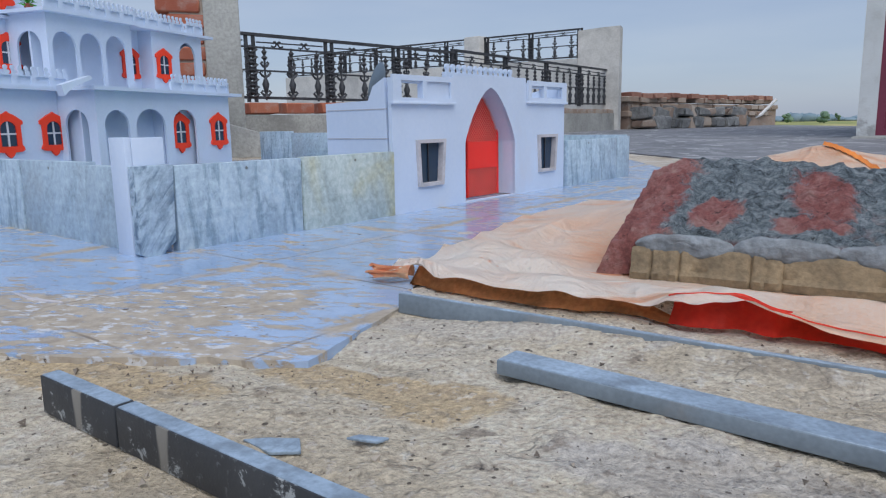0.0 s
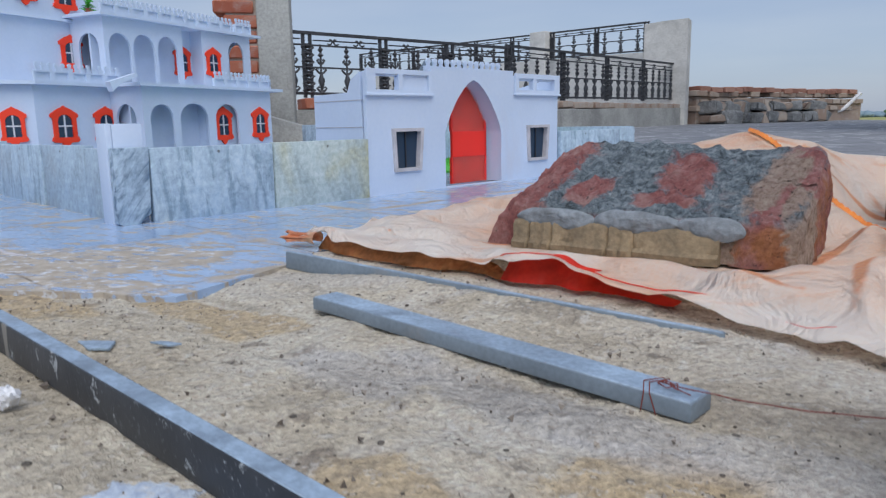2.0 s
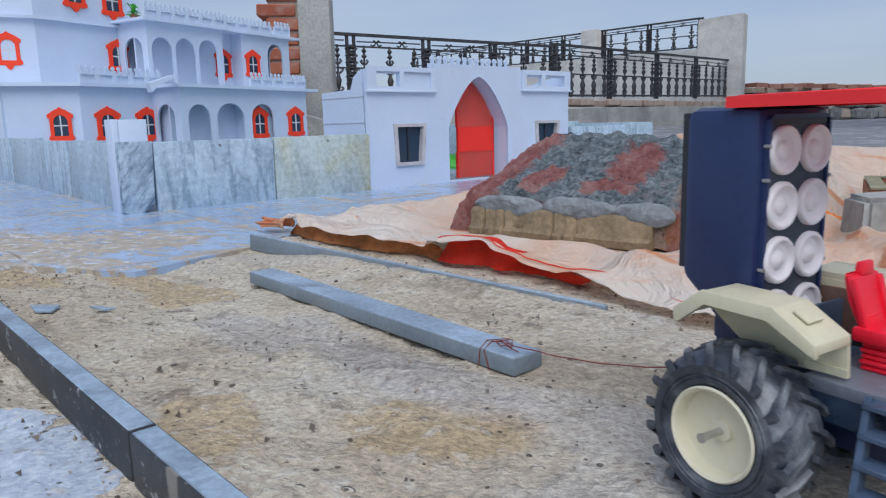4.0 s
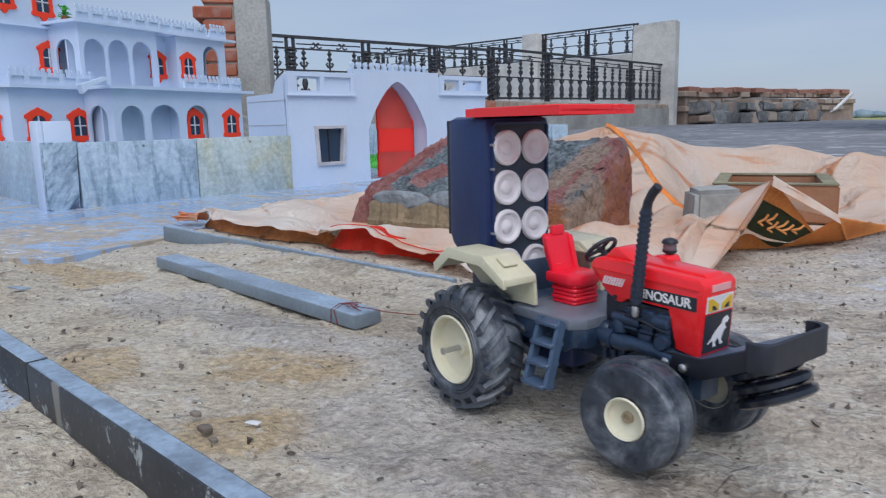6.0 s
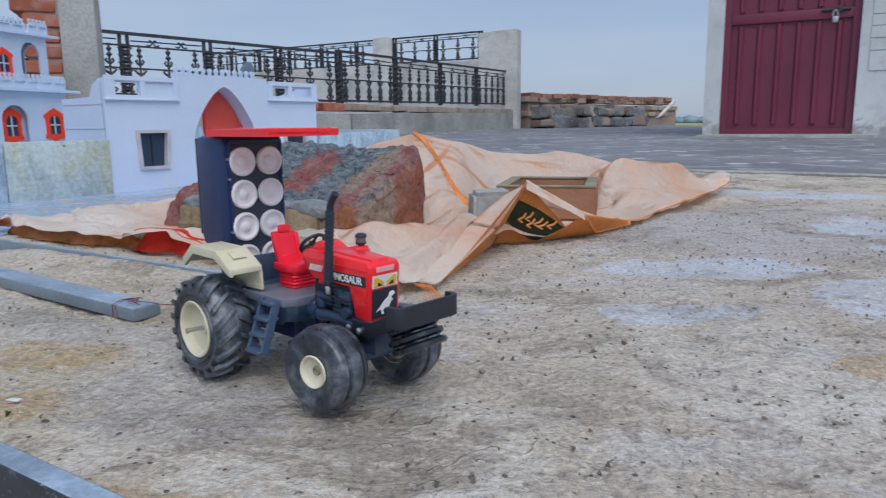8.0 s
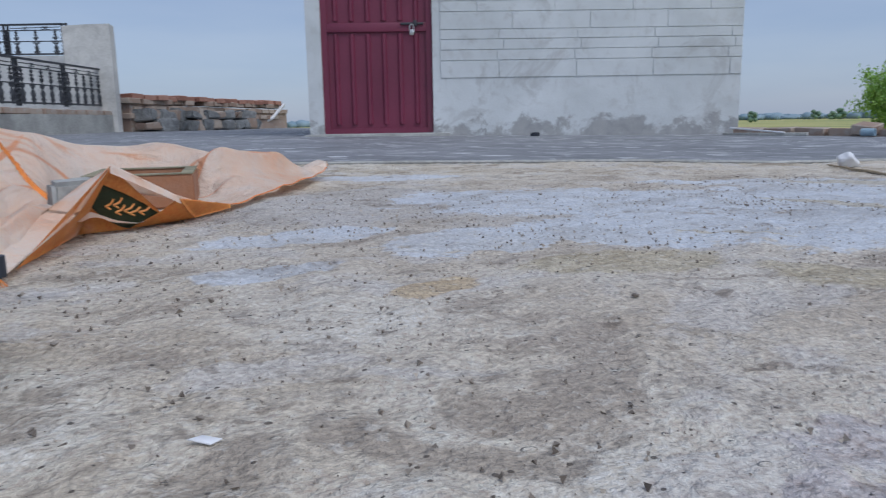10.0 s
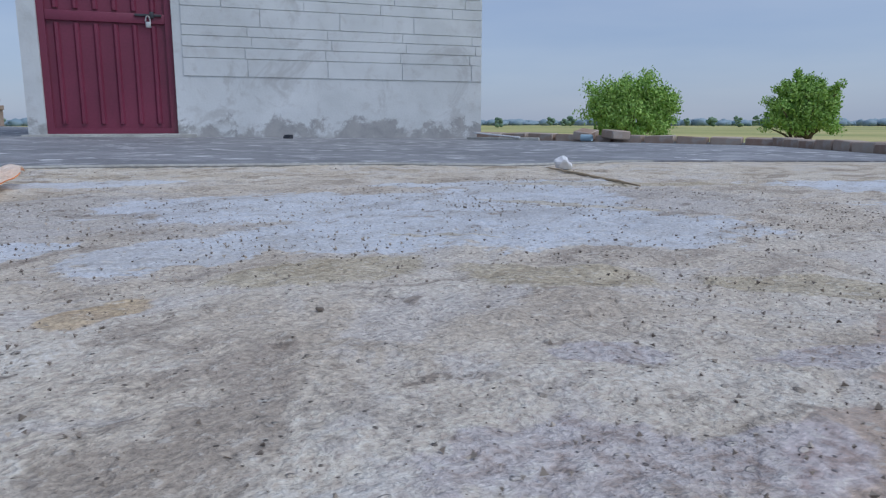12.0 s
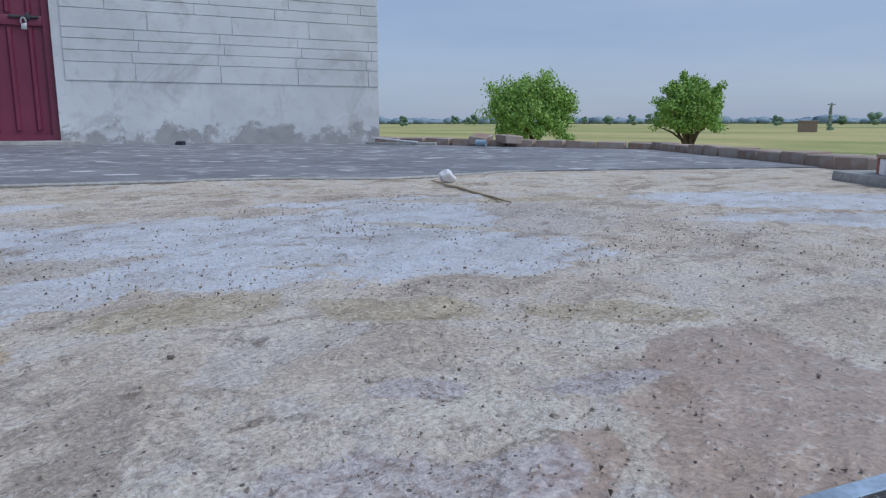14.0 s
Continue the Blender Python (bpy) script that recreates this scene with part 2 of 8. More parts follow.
    soaked = calc(nt, "MAXIMUM", calc(nt, "MAXIMUM", calc(nt, "MULTIPLY", wet, 0.7), pools), calc(nt, "MAXIMUM", mud, calc(nt, "MULTIPLY", churned, 0.8)))
    nt.links.new(calc(nt, "SUBTRACT", 0.9, calc(nt, "MULTIPLY", soaked, 0.60)), bsdf.inputs["Roughness"])
    flat = calc(nt, "SUBTRACT", 1.0, calc(nt, "MULTIPLY", calc(nt, "MAXIMUM", pools, calc(nt, "MULTIPLY", calc(nt, "MAXIMUM", wet, mud), 0.7)), 0.8))
    bumps = calc(nt, "ADD", calc(nt, "ADD", calc(nt, "MULTIPLY", clump, 1.6), calc(nt, "MULTIPLY", coarse, 1.0)), calc(nt, "ADD", calc(nt, "MULTIPLY", fine, 0.25), calc(nt, "SUBTRACT", calc(nt, "MULTIPLY", calc(nt, "MAXIMUM", specks, calc(nt, "MAXIMUM", clods, chips)), 0.45), calc(nt, "MULTIPLY", lines, 0.15))))
    relief(nt, bsdf, calc(nt, "MULTIPLY", calc(nt, "SUBTRACT", bumps, 1.4), flat), 1.0, 0.0066)
    return m


def dark_granite():
    """Black sawn granite, scuffed white along edges, with pale runs of cement."""
    m, nt, bsdf, co = blank("dark_granite")
    grain, big = noise_of(nt, co, 260, 3, 0.6), noise_of(nt, co, 14, 6, 0.6)
    c = ramp(nt, big, ((0.3, (0.018, 0.021, 0.027)), (0.7, (0.05, 0.055, 0.063))))
    scuff = span(nt, noise_of(nt, co, 60, 7, 0.75, 0.3), 0.585, 0.64, 0, 0.85)
    c = blend(nt, scuff, c, (0.42, 0.45, 0.46))
    runs = span(nt, noise_of(nt, stretched(nt, co, 34, 34, 4.0), 1.0, 3, 0.5), 0.69, 0.72, 0, 0.6)
    c = blend(nt, runs, c, (0.36, 0.34, 0.30))
    c = blend(nt, span(nt, grain, 0.6, 0.72, 0, 0.35), c, (0.22, 0.24, 0.26))
    nt.links.new(c, bsdf.inputs["Base Color"])
    bsdf.inputs["Roughness"].default_value = 0.55
    relief(nt, bsdf, grain, 0.3, 0.0008)
    return m


def wet_marble_floor():
    """Pale polished floor tiles under water, its blue sky sheen put into the colour; silt in the joints and in streaks.
    """
    m, nt, bsdf, co = blank("wet_floor_slab")
    smear = noise_of(nt, stretched(nt, co, 24, 62, 20, 0.25), 1.0, 10, 0.72, 0.35)
    ragged = calc(nt, "SUBTRACT", noise_of(nt, co, 34, 7, 0.7, 0.3), 0.5)
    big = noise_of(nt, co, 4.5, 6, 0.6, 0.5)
    # Blue of the sky on standing water is put into the base colour.
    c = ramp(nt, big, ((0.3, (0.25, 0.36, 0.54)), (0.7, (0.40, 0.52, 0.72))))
    # joints of the square tiles, filled with silt
    turned = nt.nodes.new("ShaderNodeMapping")
    turned.inputs["Rotation"].default_value = (0, 0, radians(24.8))
    nt.links.new(co, turned.inputs["Vector"])
    sep = nt.nodes.new("ShaderNodeSeparateXYZ")
    nt.links.new(turned.outputs[0], sep.inputs[0])
    across = calc(nt, "PINGPONG", calc(nt, "ADD", sep.outputs["X"], 2.201 * U), 0.1 * U)
    along_ = calc(nt, "PINGPONG", calc(nt, "ADD", sep.outputs["Y"], 2.0684 * U), 0.1 * U)
    joint = calc(nt, "MINIMUM", across, along_)
    patchy = noise_of(nt, co, 9, 5, 0.6, 0.5)
    fill = calc(nt, "MULTIPLY", span(nt, calc(nt, "MULTIPLY_ADD", ragged, 0.05, joint), 0.004, 0.017, 1, 0), span(nt, patchy, 0.42, 0.56, 0.12, 1))
    slot = calc(nt, "MULTIPLY", span(nt, joint, 0.0010, 0.0022, 0.7, 0), span(nt, patchy, 0.40, 0.55, 1, 0.2))
    front = 0.0
    for x, y, rx, ry, turn in ((0.145, 0.60, 0.13, 0.10, 40), (0.05, 0.575, 0.16, 0.07, 8), (0.16, 0.515, 0.14, 0.035, 8), (-0.23, 0.90, 0.20, 0.045, -25), (-0.35, 0.55, 0.30, 0.10, 5)):
        front = calc(nt, "MAXIMUM", front, ellipse(nt, co, x, y, rx, ry, turn))
    silt = calc(nt, "MAXIMUM", fill, span(nt, calc(nt, "ADD", smear, calc(nt, "MULTIPLY", front, 0.13)), 0.535, 0.595))
    soil = ramp(nt, noise_of(nt, co, 60, 6, 0.65), ((0.3, (0.30, 0.225, 0.130)), (0.7, (0.55, 0.455, 0.315))))
    c = blend(nt, calc(nt, "MULTIPLY", silt, 0.85), c, soil)
    c = blend(nt, slot, c, (0.16, 0.13, 0.10))
    # Pale blue-grey speckle scattered over the silty front tiles.
    speckle = calc(nt, "MULTIPLY", span(nt, front, 0.15, 0.5), span(nt, noise_of(nt, stretched(nt, co, 60, 110, 60), 1.0, 5, 0.6), 0.57, 0.63))
    c = blend(nt, calc(nt, "MULTIPLY", speckle, 0.65), c, (0.66, 0.70, 0.76))
    c = blend(nt, calc(nt, "MULTIPLY", calc(nt, "MAXIMUM", crumbs(nt, co, 40, 0.10, 0.12), crumbs(nt, co, 130, 0.15, 0.14)), 0.8), c, (0.10, 0.075, 0.05))
    nt.links.new(c, bsdf.inputs["Base Color"])
    nt.links.new(span(nt, silt, 0, 1, 0.14, 0.8), bsdf.inputs["Roughness"])
    relief(nt, bsdf, calc(nt, "SUBTRACT", calc(nt, "ADD", silt, noise_of(nt, co, 140, 4)), slot), 0.35, 0.0014)
    return m


def tarred_roof():
    """Old grey waterproofing coat, worn through to white in small flakes."""
    m, nt, bsdf, co = blank("grey_roof_coat")
    v = stretched(nt, co, 4, 4, 4)
    big, mid = noise_of(nt, co, 1.6, 6, 0.6, 0.4), noise_of(nt, co, 9, 6, 0.65)
    c = ramp(nt, big, ((0.3, (0.135, 0.14, 0.15)), (0.6, (0.21, 0.215, 0.23)), (0.8, (0.31, 0.31, 0.32))))
    cells = nt.nodes.new("ShaderNodeTexVoronoi")
    cells.inputs["Scale"].default_value, cells.inputs["Randomness"].default_value = 1.5, 1.0
    cells.distance = "CHEBYCHEV"
    nt.links.new(v, cells.inputs["Vector"])
    flake = span(nt, calc(nt, "ADD", cells.outputs["Distance"], calc(nt, "MULTIPLY_ADD", mid, 0.4, -0.2)), 0.17, 0.20, 0.95, 0)
    flake = calc(nt, "MULTIPLY", flake, span(nt, noise_of(nt, co, 2.2, 4, 0.6), 0.46, 0.56))
    worn = span(nt, noise_of(nt, co, 5.5, 8, 0.7, 0.8), 0.52, 0.62)
    c = blend(nt, calc(nt, "MULTIPLY", worn, 0.75), c, (0.40, 0.405, 0.42))
    c = blend(nt, calc(nt, "MULTIPLY", flake, 0.75), c, (0.66, 0.67, 0.69))
    c = blend(nt, span(nt, mid, 0.55, 0.7, 0, 0.4), c, (0.36, 0.355, 0.35))
    c = blend(nt, span(nt, noise_of(nt, co, 30, 6, 0.7), 0.36, 0.46, 0.55, 0), c, (0.085, 0.088, 0.095))
    nt.links.new(c, bsdf.inputs["Base Color"])
    nt.links.new(span(nt, mid, 0.3, 0.7, 0.55, 0.85), bsdf.inputs["Roughness"])
    relief(nt, bsdf, noise_of(nt, co, 40, 6), 0.4, 0.004)
    return m


def render_wall():
    """Weathered pale plaster, damp and flaking towards its foot in patches of their own."""
    m, nt, bsdf, co = blank("weathered_plaster")
    big, mid = noise_of(nt, co, 1.8, 6, 0.6, 0.4), noise_of(nt, co, 8, 8, 0.65, 0.4)
    c = ramp(nt, big, ((0.3, (0.53, 0.555, 0.555)), (0.7, (0.68, 0.705, 0.71))))
    c = blend(nt, span(nt, mid, 0.5, 0.7, 0, 0.5), c, (0.46, 0.46, 0.45))
    c = blend(nt, span(nt, noise_of(nt, co, 2.6, 8, 0.7, 0.8), 0.54, 0.66, 0, 0.55), c, (0.40, 0.40, 0.39))
    sep = nt.nodes.new("ShaderNodeSeparateXYZ")
    nt.links.new(co, sep.inputs[0])
    low = span(nt, sep.outputs["Z"], 0.03, 0.34, 0.34, 0)
    flaked = span(nt, calc(nt, "ADD", noise_of(nt, co, 5, 8, 0.66, 0.3), low), 0.72, 0.84)
    c = blend(nt, calc(nt, "MULTIPLY", flaked, 0.8), c, ramp(nt, mid, ((0.3, (0.22, 0.22, 0.22)), (0.7, (0.38, 0.37, 0.36)))))
    nt.links.new(c, bsdf.inputs["Base Color"])
    bsdf.inputs["Roughness"].default_value = 0.9
    relief(nt, bsdf, calc(nt, "SUBTRACT", noise_of(nt, co, 55, 5), flaked), 0.4, 0.004)
    return m


def brick_clay(name, a=(0.30, 0.085, 0.05), b=(0.46, 0.17, 0.10), rough_bits=0.4):
    m, nt, bsdf, co = blank(name)
    rnd = nt.nodes.new("ShaderNodeObjectInfo").outputs["Random"]
    isl = nt.nodes.new("ShaderNodeNewGeometry").outputs["Random Per Island"]
    mix = calc(nt, "FRACT", calc(nt, "ADD", rnd, isl))
    c = ramp(nt, calc(nt, "ADD", calc(nt, "MULTIPLY", mix, 0.6), calc(nt, "MULTIPLY", noise_of(nt, co, 14, 6), 0.4)), ((0.2, a), (0.8, b)))
    c = blend(nt, span(nt, noise_of(nt, co, 9, 7, 0.65, 0.4), 0.5, 0.7, 0, rough_bits), c, (0.42, 0.40, 0.37))
    nt.links.new(c, bsdf.inputs["Base Color"])
    bsdf.inputs["Roughness"].default_value = 0.92
    relief(nt, bsdf, noise_of(nt, co, 70, 6, 0.65), 0.6, 0.004)
    return m


def mortared_brick():
    """Old red brick, its bed face smeared with grey mortar that has worn off in patches."""
    m, nt, bsdf, co = blank("mortared_brick")
    lumps, pits = noise_of(nt, co, 62, 10, 0.80, 0.6), noise_of(nt, co, 105, 6, 0.72)
    clay = ramp(nt, noise_of(nt, co, 24, 8, 0.7, 0.3), ((0.28, (0.26, 0.065, 0.055)), (0.46, (0.55, 0.20, 0.18)), (0.60, (0.68, 0.37, 0.33)), (0.76, (0.76, 0.54, 0.45))))
    # Crevice shade and pale ridge light are put into the mortar's colour ramp.
    grey = ramp(nt, lumps, ((0.34, (0.02, 0.025, 0.03)), (0.43, (0.15, 0.19, 0.215)), (0.52, (0.33, 0.395, 0.435)), (0.63, (0.62, 0.68, 0.71))))
    sep = nt.nodes.new("ShaderNodeSeparateXYZ")
    nt.links.new(co, sep.inputs[0])
    slope = calc(nt, "SUBTRACT", sep.outputs["Z"], calc(nt, "MULTIPLY_ADD", sep.outputs["Y"], 0.36, 0.083))
    up = span(nt, slope, -0.014, -0.004)
    ragged = calc(nt, "MULTIPLY_ADD", noise_of(nt, co, 26, 9, 0.72, 0.5), 2.4, -1.2)
    orange = calc(nt, "MULTIPLY", span(nt, sep.outputs["X"], 0.07, 0.12), span(nt, noise_of(nt, co, 16, 6, 0.65), 0.4, 0.6))
    clay = blend(nt, calc(nt, "MULTIPLY", orange, calc(nt, "SUBTRACT", 1.0, up)), clay, (0.62, 0.24, 0.10))
    tan = span(nt, calc(nt, "ADD", calc(nt, "MAXIMUM", ellipse(nt, co, 0.125 / U, -0.01 / U, 0.045 / U, 0.12 / U, -18), ellipse(nt, co, 0.175 / U, -0.05 / U, 0.03 / U, 0.06 / U, 0)), ragged), 0.3, 0.6)
    clay = blend(nt, calc(nt, "MULTIPLY", tan, 0.85), clay, ramp(nt, pits, ((0.35, (0.42, 0.29, 0.20)), (0.6, (0.70, 0.57, 0.46)))))
    bare = 0.0
    for x, y, rx, ry, turn in ((-0.148, 0.0, 0.075, 0.26, 0), (-0.060, -0.040, 0.038, 0.055, -10), (0.035, -0.055, 0.05, 0.022, 0), (0.040, 0.005, 0.048, 0.090, 8), (0.15, 0.0, 0.05, 0.14, -8)):
        bare = calc(nt, "MAXIMUM", bare, ellipse(nt, co, x / U, y / U, rx / U, ry / U, turn))
    bare = span(nt, calc(nt, "ADD", bare, calc(nt, "MULTIPLY_ADD", ragged, 0.8, calc(nt, "MULTIPLY_ADD", pits, 1.2, -0.6))), 0.30, 0.80)
    c = blend(nt, calc(nt, "MULTIPLY", up, calc(nt, "SUBTRACT", 1.0, bare)), clay, grey)
    # Shade in the pits painted near black, on noise the bump shares.
    c = blend(nt, span(nt, pits, 0.32, 0.42, 0.85, 0), c, (0.03, 0.026, 0.026))
    c = blend(nt, 0.4, c, ramp(nt, noise_of(nt, co, 180, 4, 0.7), ((0.3, (0.15,) * 3), (0.7, (0.85,) * 3))), "OVERLAY")
    nt.links.new(c, bsdf.inputs["Base Color"])
    bsdf.inputs["Roughness"].default_value = 0.85
    relief(nt, bsdf, calc(nt, "ADD", calc(nt, "MULTIPLY", lumps, 2.0), pits), 1.0, 0.012)
    return m


def sack_cloth():
    """Woven pale orange plastic sacking: stretched weave gone white, orange along the creases."""
    m, nt, bsdf, co = blank("woven_orange_sacking")
    big, mid = noise_of(nt, co, 3.2, 6, 0.62, 0.6), noise_of(nt, co, 11, 7, 0.62, 0.5)
    c = ramp(nt, big, ((0.28, (0.95, 0.53, 0.29)), (0.40, (0.97, 0.72, 0.54)), (0.53, (0.98, 0.84, 0.72)), (0.68, (0.98, 0.93, 0.86))))
    c = blend(nt, span(nt, mid, 0.58, 0.74, 0, 0.45), c, (0.88, 0.45, 0.18))
    streaks = noise_of(nt, stretched(nt, co, 4, 16, 4), 1.0, 5, 0.6, 0.3)
    c = blend(nt, span(nt, streaks, 0.60, 0.70, 0, 0.65), c, (0.86, 0.38, 0.11))
    c = blend(nt, span(nt, streaks, 0.33, 0.43, 0.5, 0), c, (0.95, 0.88, 0.82))
    c = blend(nt, span(nt, noise_of(nt, co, 9, 8, 0.7, 0.4), 0.58, 0.72, 0, 0.22), c, (0.60, 0.48, 0.38))
    # Deeper orange on one flank of each modelled crease.
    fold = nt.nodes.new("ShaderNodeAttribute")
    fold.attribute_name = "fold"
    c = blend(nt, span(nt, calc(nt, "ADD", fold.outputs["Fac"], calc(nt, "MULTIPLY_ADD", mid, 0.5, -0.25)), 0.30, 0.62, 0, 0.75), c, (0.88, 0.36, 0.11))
    weave = nt.nodes.new("ShaderNodeTexChecker")
    weave.inputs["Scale"].default_value = 260
    nt.links.new(co, weave.inputs["Vector"])
    c = blend(nt, 0.12, c, blend(nt, weave.outputs["Fac"], (0.3, 0.3, 0.3), (0.8, 0.8, 0.8)), "OVERLAY")
    nt.links.new(c, bsdf.inputs["Base Color"])
    bsdf.inputs["Roughness"].default_value = 0.55
    bsdf.inputs["Sheen Weight"].default_value = 0.1
    relief(nt, bsdf, calc(nt, "ADD", weave.outputs["Fac"], calc(nt, "MULTIPLY", noise_of(nt, co, 14, 4, 0.55, 0.9), 9)), 0.75, 0.003)
    return m


def foliage(name, a, b):
    m, nt, bsdf, co = blank(name)
    isl = nt.nodes.new("ShaderNodeNewGeometry").outputs["Random Per Island"]
    c = ramp(nt, calc(nt, "ADD", calc(nt, "MULTIPLY", isl, 0.7), calc(nt, "MULTIPLY", noise_of(nt, co, 0.7, 3), 0.3)), ((0.1, a), (0.9, b)))
    nt.links.new(c, bsdf.inputs["Base Color"])
    bsdf.inputs["Roughness"].default_value = 0.7
    return m


def field_crops():
    m, nt, bsdf, co = blank("flat_fields")
    strip = noise_of(nt, stretched(nt, co, 0.02, 0.006, 1), 1.0, 4, 0.6, 0.6)
    c = ramp(nt, strip, ((0.32, (0.12, 0.20, 0.05)), (0.45, (0.30, 0.31, 0.10)), (0.62, (0.46, 0.41, 0.17))))
    c = blend(nt, 0.3, c, ramp(nt, noise_of(nt, co, 0.6, 6), ((0.3, (0.3,) * 3), (0.7, (0.7,) * 3))), "OVERLAY")
    nt.links.new(c, bsdf.inputs["Base Color"])
    bsdf.inputs["Roughness"].default_value = 0.95
    return m


def pane_glass(name, col=(0.025, 0.05, 0.09)):
    m, nt, bsdf, co = blank(name)
    bsdf.inputs["Base Color"].default_value = (*col, 1)
    bsdf.inputs["Roughness"].default_value = 0.12
    return m


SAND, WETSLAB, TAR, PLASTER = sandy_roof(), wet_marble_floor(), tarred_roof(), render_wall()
CONCRETE = surface("grey_concrete", (0.36, 0.36, 0.34), 0.9, 0, 0.22, 4, 60, 0.5, 0.004, (0.2, 0.2, 0.19), 0.35)
PALE_WALL = surface("pale_cement_wall", (0.60, 0.59, 0.56), 0.9, 0, 0.18, 3, 60, 0.4, 0.004, (0.3, 0.3, 0.29), 0.4)
BRICK, DULL_BRICK = brick_clay("red_brick"), brick_clay("weathered_brick", (0.27, 0.185, 0.14), (0.43, 0.36, 0.30), 0.75)
WORN_BRICK = brick_clay("worn_brick", (0.24, 0.105, 0.075), (0.42, 0.23, 0.17))
SLAB_BRICK = mortared_brick()
GREY_SMEAR = surface("grey_mortar_smear", (0.24, 0.265, 0.285), 0.85, 0, 0.3, 25, 130, 0.7, 0.003, (0.12, 0.12, 0.12), 0.3)
MUD = surface("tan_mud_render", (0.36, 0.285, 0.185), 0.85, 0, 0.2, 22, 160, 0.4, 0.0015)
CARD = surface("white_foam_board", (0.585, 0.68, 0.83), 0.6, 0, 0.05, 6, 120, 0.05, 0.0004, (0.58, 0.60, 0.68), 0.08)
CARD_SEAM = surface("grey_board_seam", (0.45, 0.45, 0.5), 0.7)
ORANGE = surface("orange_red_board", (0.97, 0.052, 0.012), 0.5, 0, 0.06, 12, 160, 0.08)
GATE_RED = surface("red_mesh_plastic", (0.98, 0.030, 0.016), 0.45, 0, 0.06, 12, 160, 0.08)
GLASS, MULLION = pane_glass("dark_window_film"), surface("grey_mullion", (0.62, 0.63, 0.66), 0.5)
WOOD_TRIM = surface("pale_wood_trim", (0.52, 0.50, 0.52), 0.7, 0, 0.15, 30, 200, 0.2)
MARBLES = (marble("grey_blue_marble", (0.42, 0.53, 0.63), (0.07, 0.13, 0.21), 24, -0.7, None, 0.95), marble("white_marble", (0.46, 0.575, 0.67), (0.19, 0.28, 0.37), 20, 0.10, None, 0.75),
           marble("pale_grey_marble", (0.42, 0.53, 0.62), (0.25, 0.34, 0.43), 13, 0.6, (0.36, 0.43, 0.49), 0.4), marble("yellow_stained_marble", (0.50, 0.58, 0.57), (0.28, 0.35, 0.37), 14, 0.4, (0.50, 0.45, 0.20), 0.4))
GRANITE = dark_granite()
# Sawn grey stone, with the sky's pale blue reflection put into the colour.
SKY_TINTED_GRANITE = surface("sawn_granite_top", (0.27, 0.35, 0.44), 0.4, 0, 0.28, 30, 260, 0.3, 0.0008, (0.13, 0.16, 0.19), 0.25)
STONE_BAR = surface("grey_stone_bar", (0.20, 0.245, 0.285), 0.5, 0, 0.14, 20, 240, 0.3, 0.0008, (0.28, 0.28, 0.27), 0.1)
IRON = surface("black_wrought_iron", (0.055, 0.058, 0.066), 0.55, 0.3, 0.3, 20, 120, 0.3, 0.001, (0.14, 0.12, 0.11), 0.15)
MAROON = surface("maroon_painted_steel", (0.175, 0.03, 0.062), 0.42, 0, 0.12, 3, 70, 0.15, 0.002, (0.22, 0.10, 0.10), 0.1)
STEEL = surface("worn_steel", (0.55, 0.55, 0.54), 0.35, 0.9, 0.15, 40, 200, 0.15)
BRICK_MUD = surface("brown_mud_render", (0.235, 0.175, 0.105), 0.85, 0, 0.3, 30, 160, 0.6, 0.0025, (0.32, 0.24, 0.14), 0.3)
CLOTH = sack_cloth()
LINING = surface("brown_orange_lining", (0.62, 0.27, 0.10), 0.7, 0, 0.3, 20, 200, 0.3)
RED_LINING = surface("red_lining", (0.80, 0.045, 0.02), 0.6, 0, 0.25, 20, 200, 0.3)
TIP_CLOTH = surface("frayed_sacking", (0.93, 0.55, 0.34), 0.6, 0, 0.3, 40, 220, 0.3, 0.001, (0.80, 0.20, 0.06), 0.55)
ORANGE_CLOTH = surface("orange_sacking", (0.88, 0.36, 0.10), 0.6, 0, 0.28, 9, 220, 0.25, 0.001, (0.90, 0.72, 0.56), 0.3)
CLOTH_EDGE = surface("orange_hem", (0.78, 0.25, 0.05), 0.6, 0, 0.2, 20, 200, 0.2)
RED_THREAD = surface("red_stitching", (0.70, 0.05, 0.02), 0.6)
GREEN_PRINT = surface("dark_green_print", (0.05, 0.065, 0.03), 0.55, 0, 0.2, 25, 220, 0.2)
RUBBER = surface("black_rubber", (0.044, 0.055, 0.075), 0.34, 0, 0.35, 60, 260, 0.35, 0.0007, (0.31, 0.335, 0.36), 0.50)
CREAM = surface("cream_plastic", (0.74, 0.70, 0.53), 0.45, 0, 0.06, 40, 260, 0.08, 0.0003, (0.40, 0.34, 0.22), 0.1)
FENDER_MAT = surface("beige_plastic", (0.66, 0.63, 0.45), 0.42, 0, 0.07, 40, 260, 0.08, 0.0003)
RED = surface("glossy_red_plastic", (0.88, 0.016, 0.022), 0.3, 0, 0.06, 40, 260, 0.05, 0.0003, None, 0, 0.3)
SEAT_RED = surface("bright_red_plastic", (0.90, 0.014, 0.04), 0.38, 0, 0.05, 40, 260, 0.05, 0.0003)
NAVY = surface("navy_blue_plastic", (0.015, 0.031, 0.108), 0.38, 0, 0.12, 30, 260, 0.08, 0.0003)
BLACK = surface("black_plastic", (0.022, 0.025, 0.035), 0.42, 0, 0.15, 30, 260, 0.08, 0.0003)
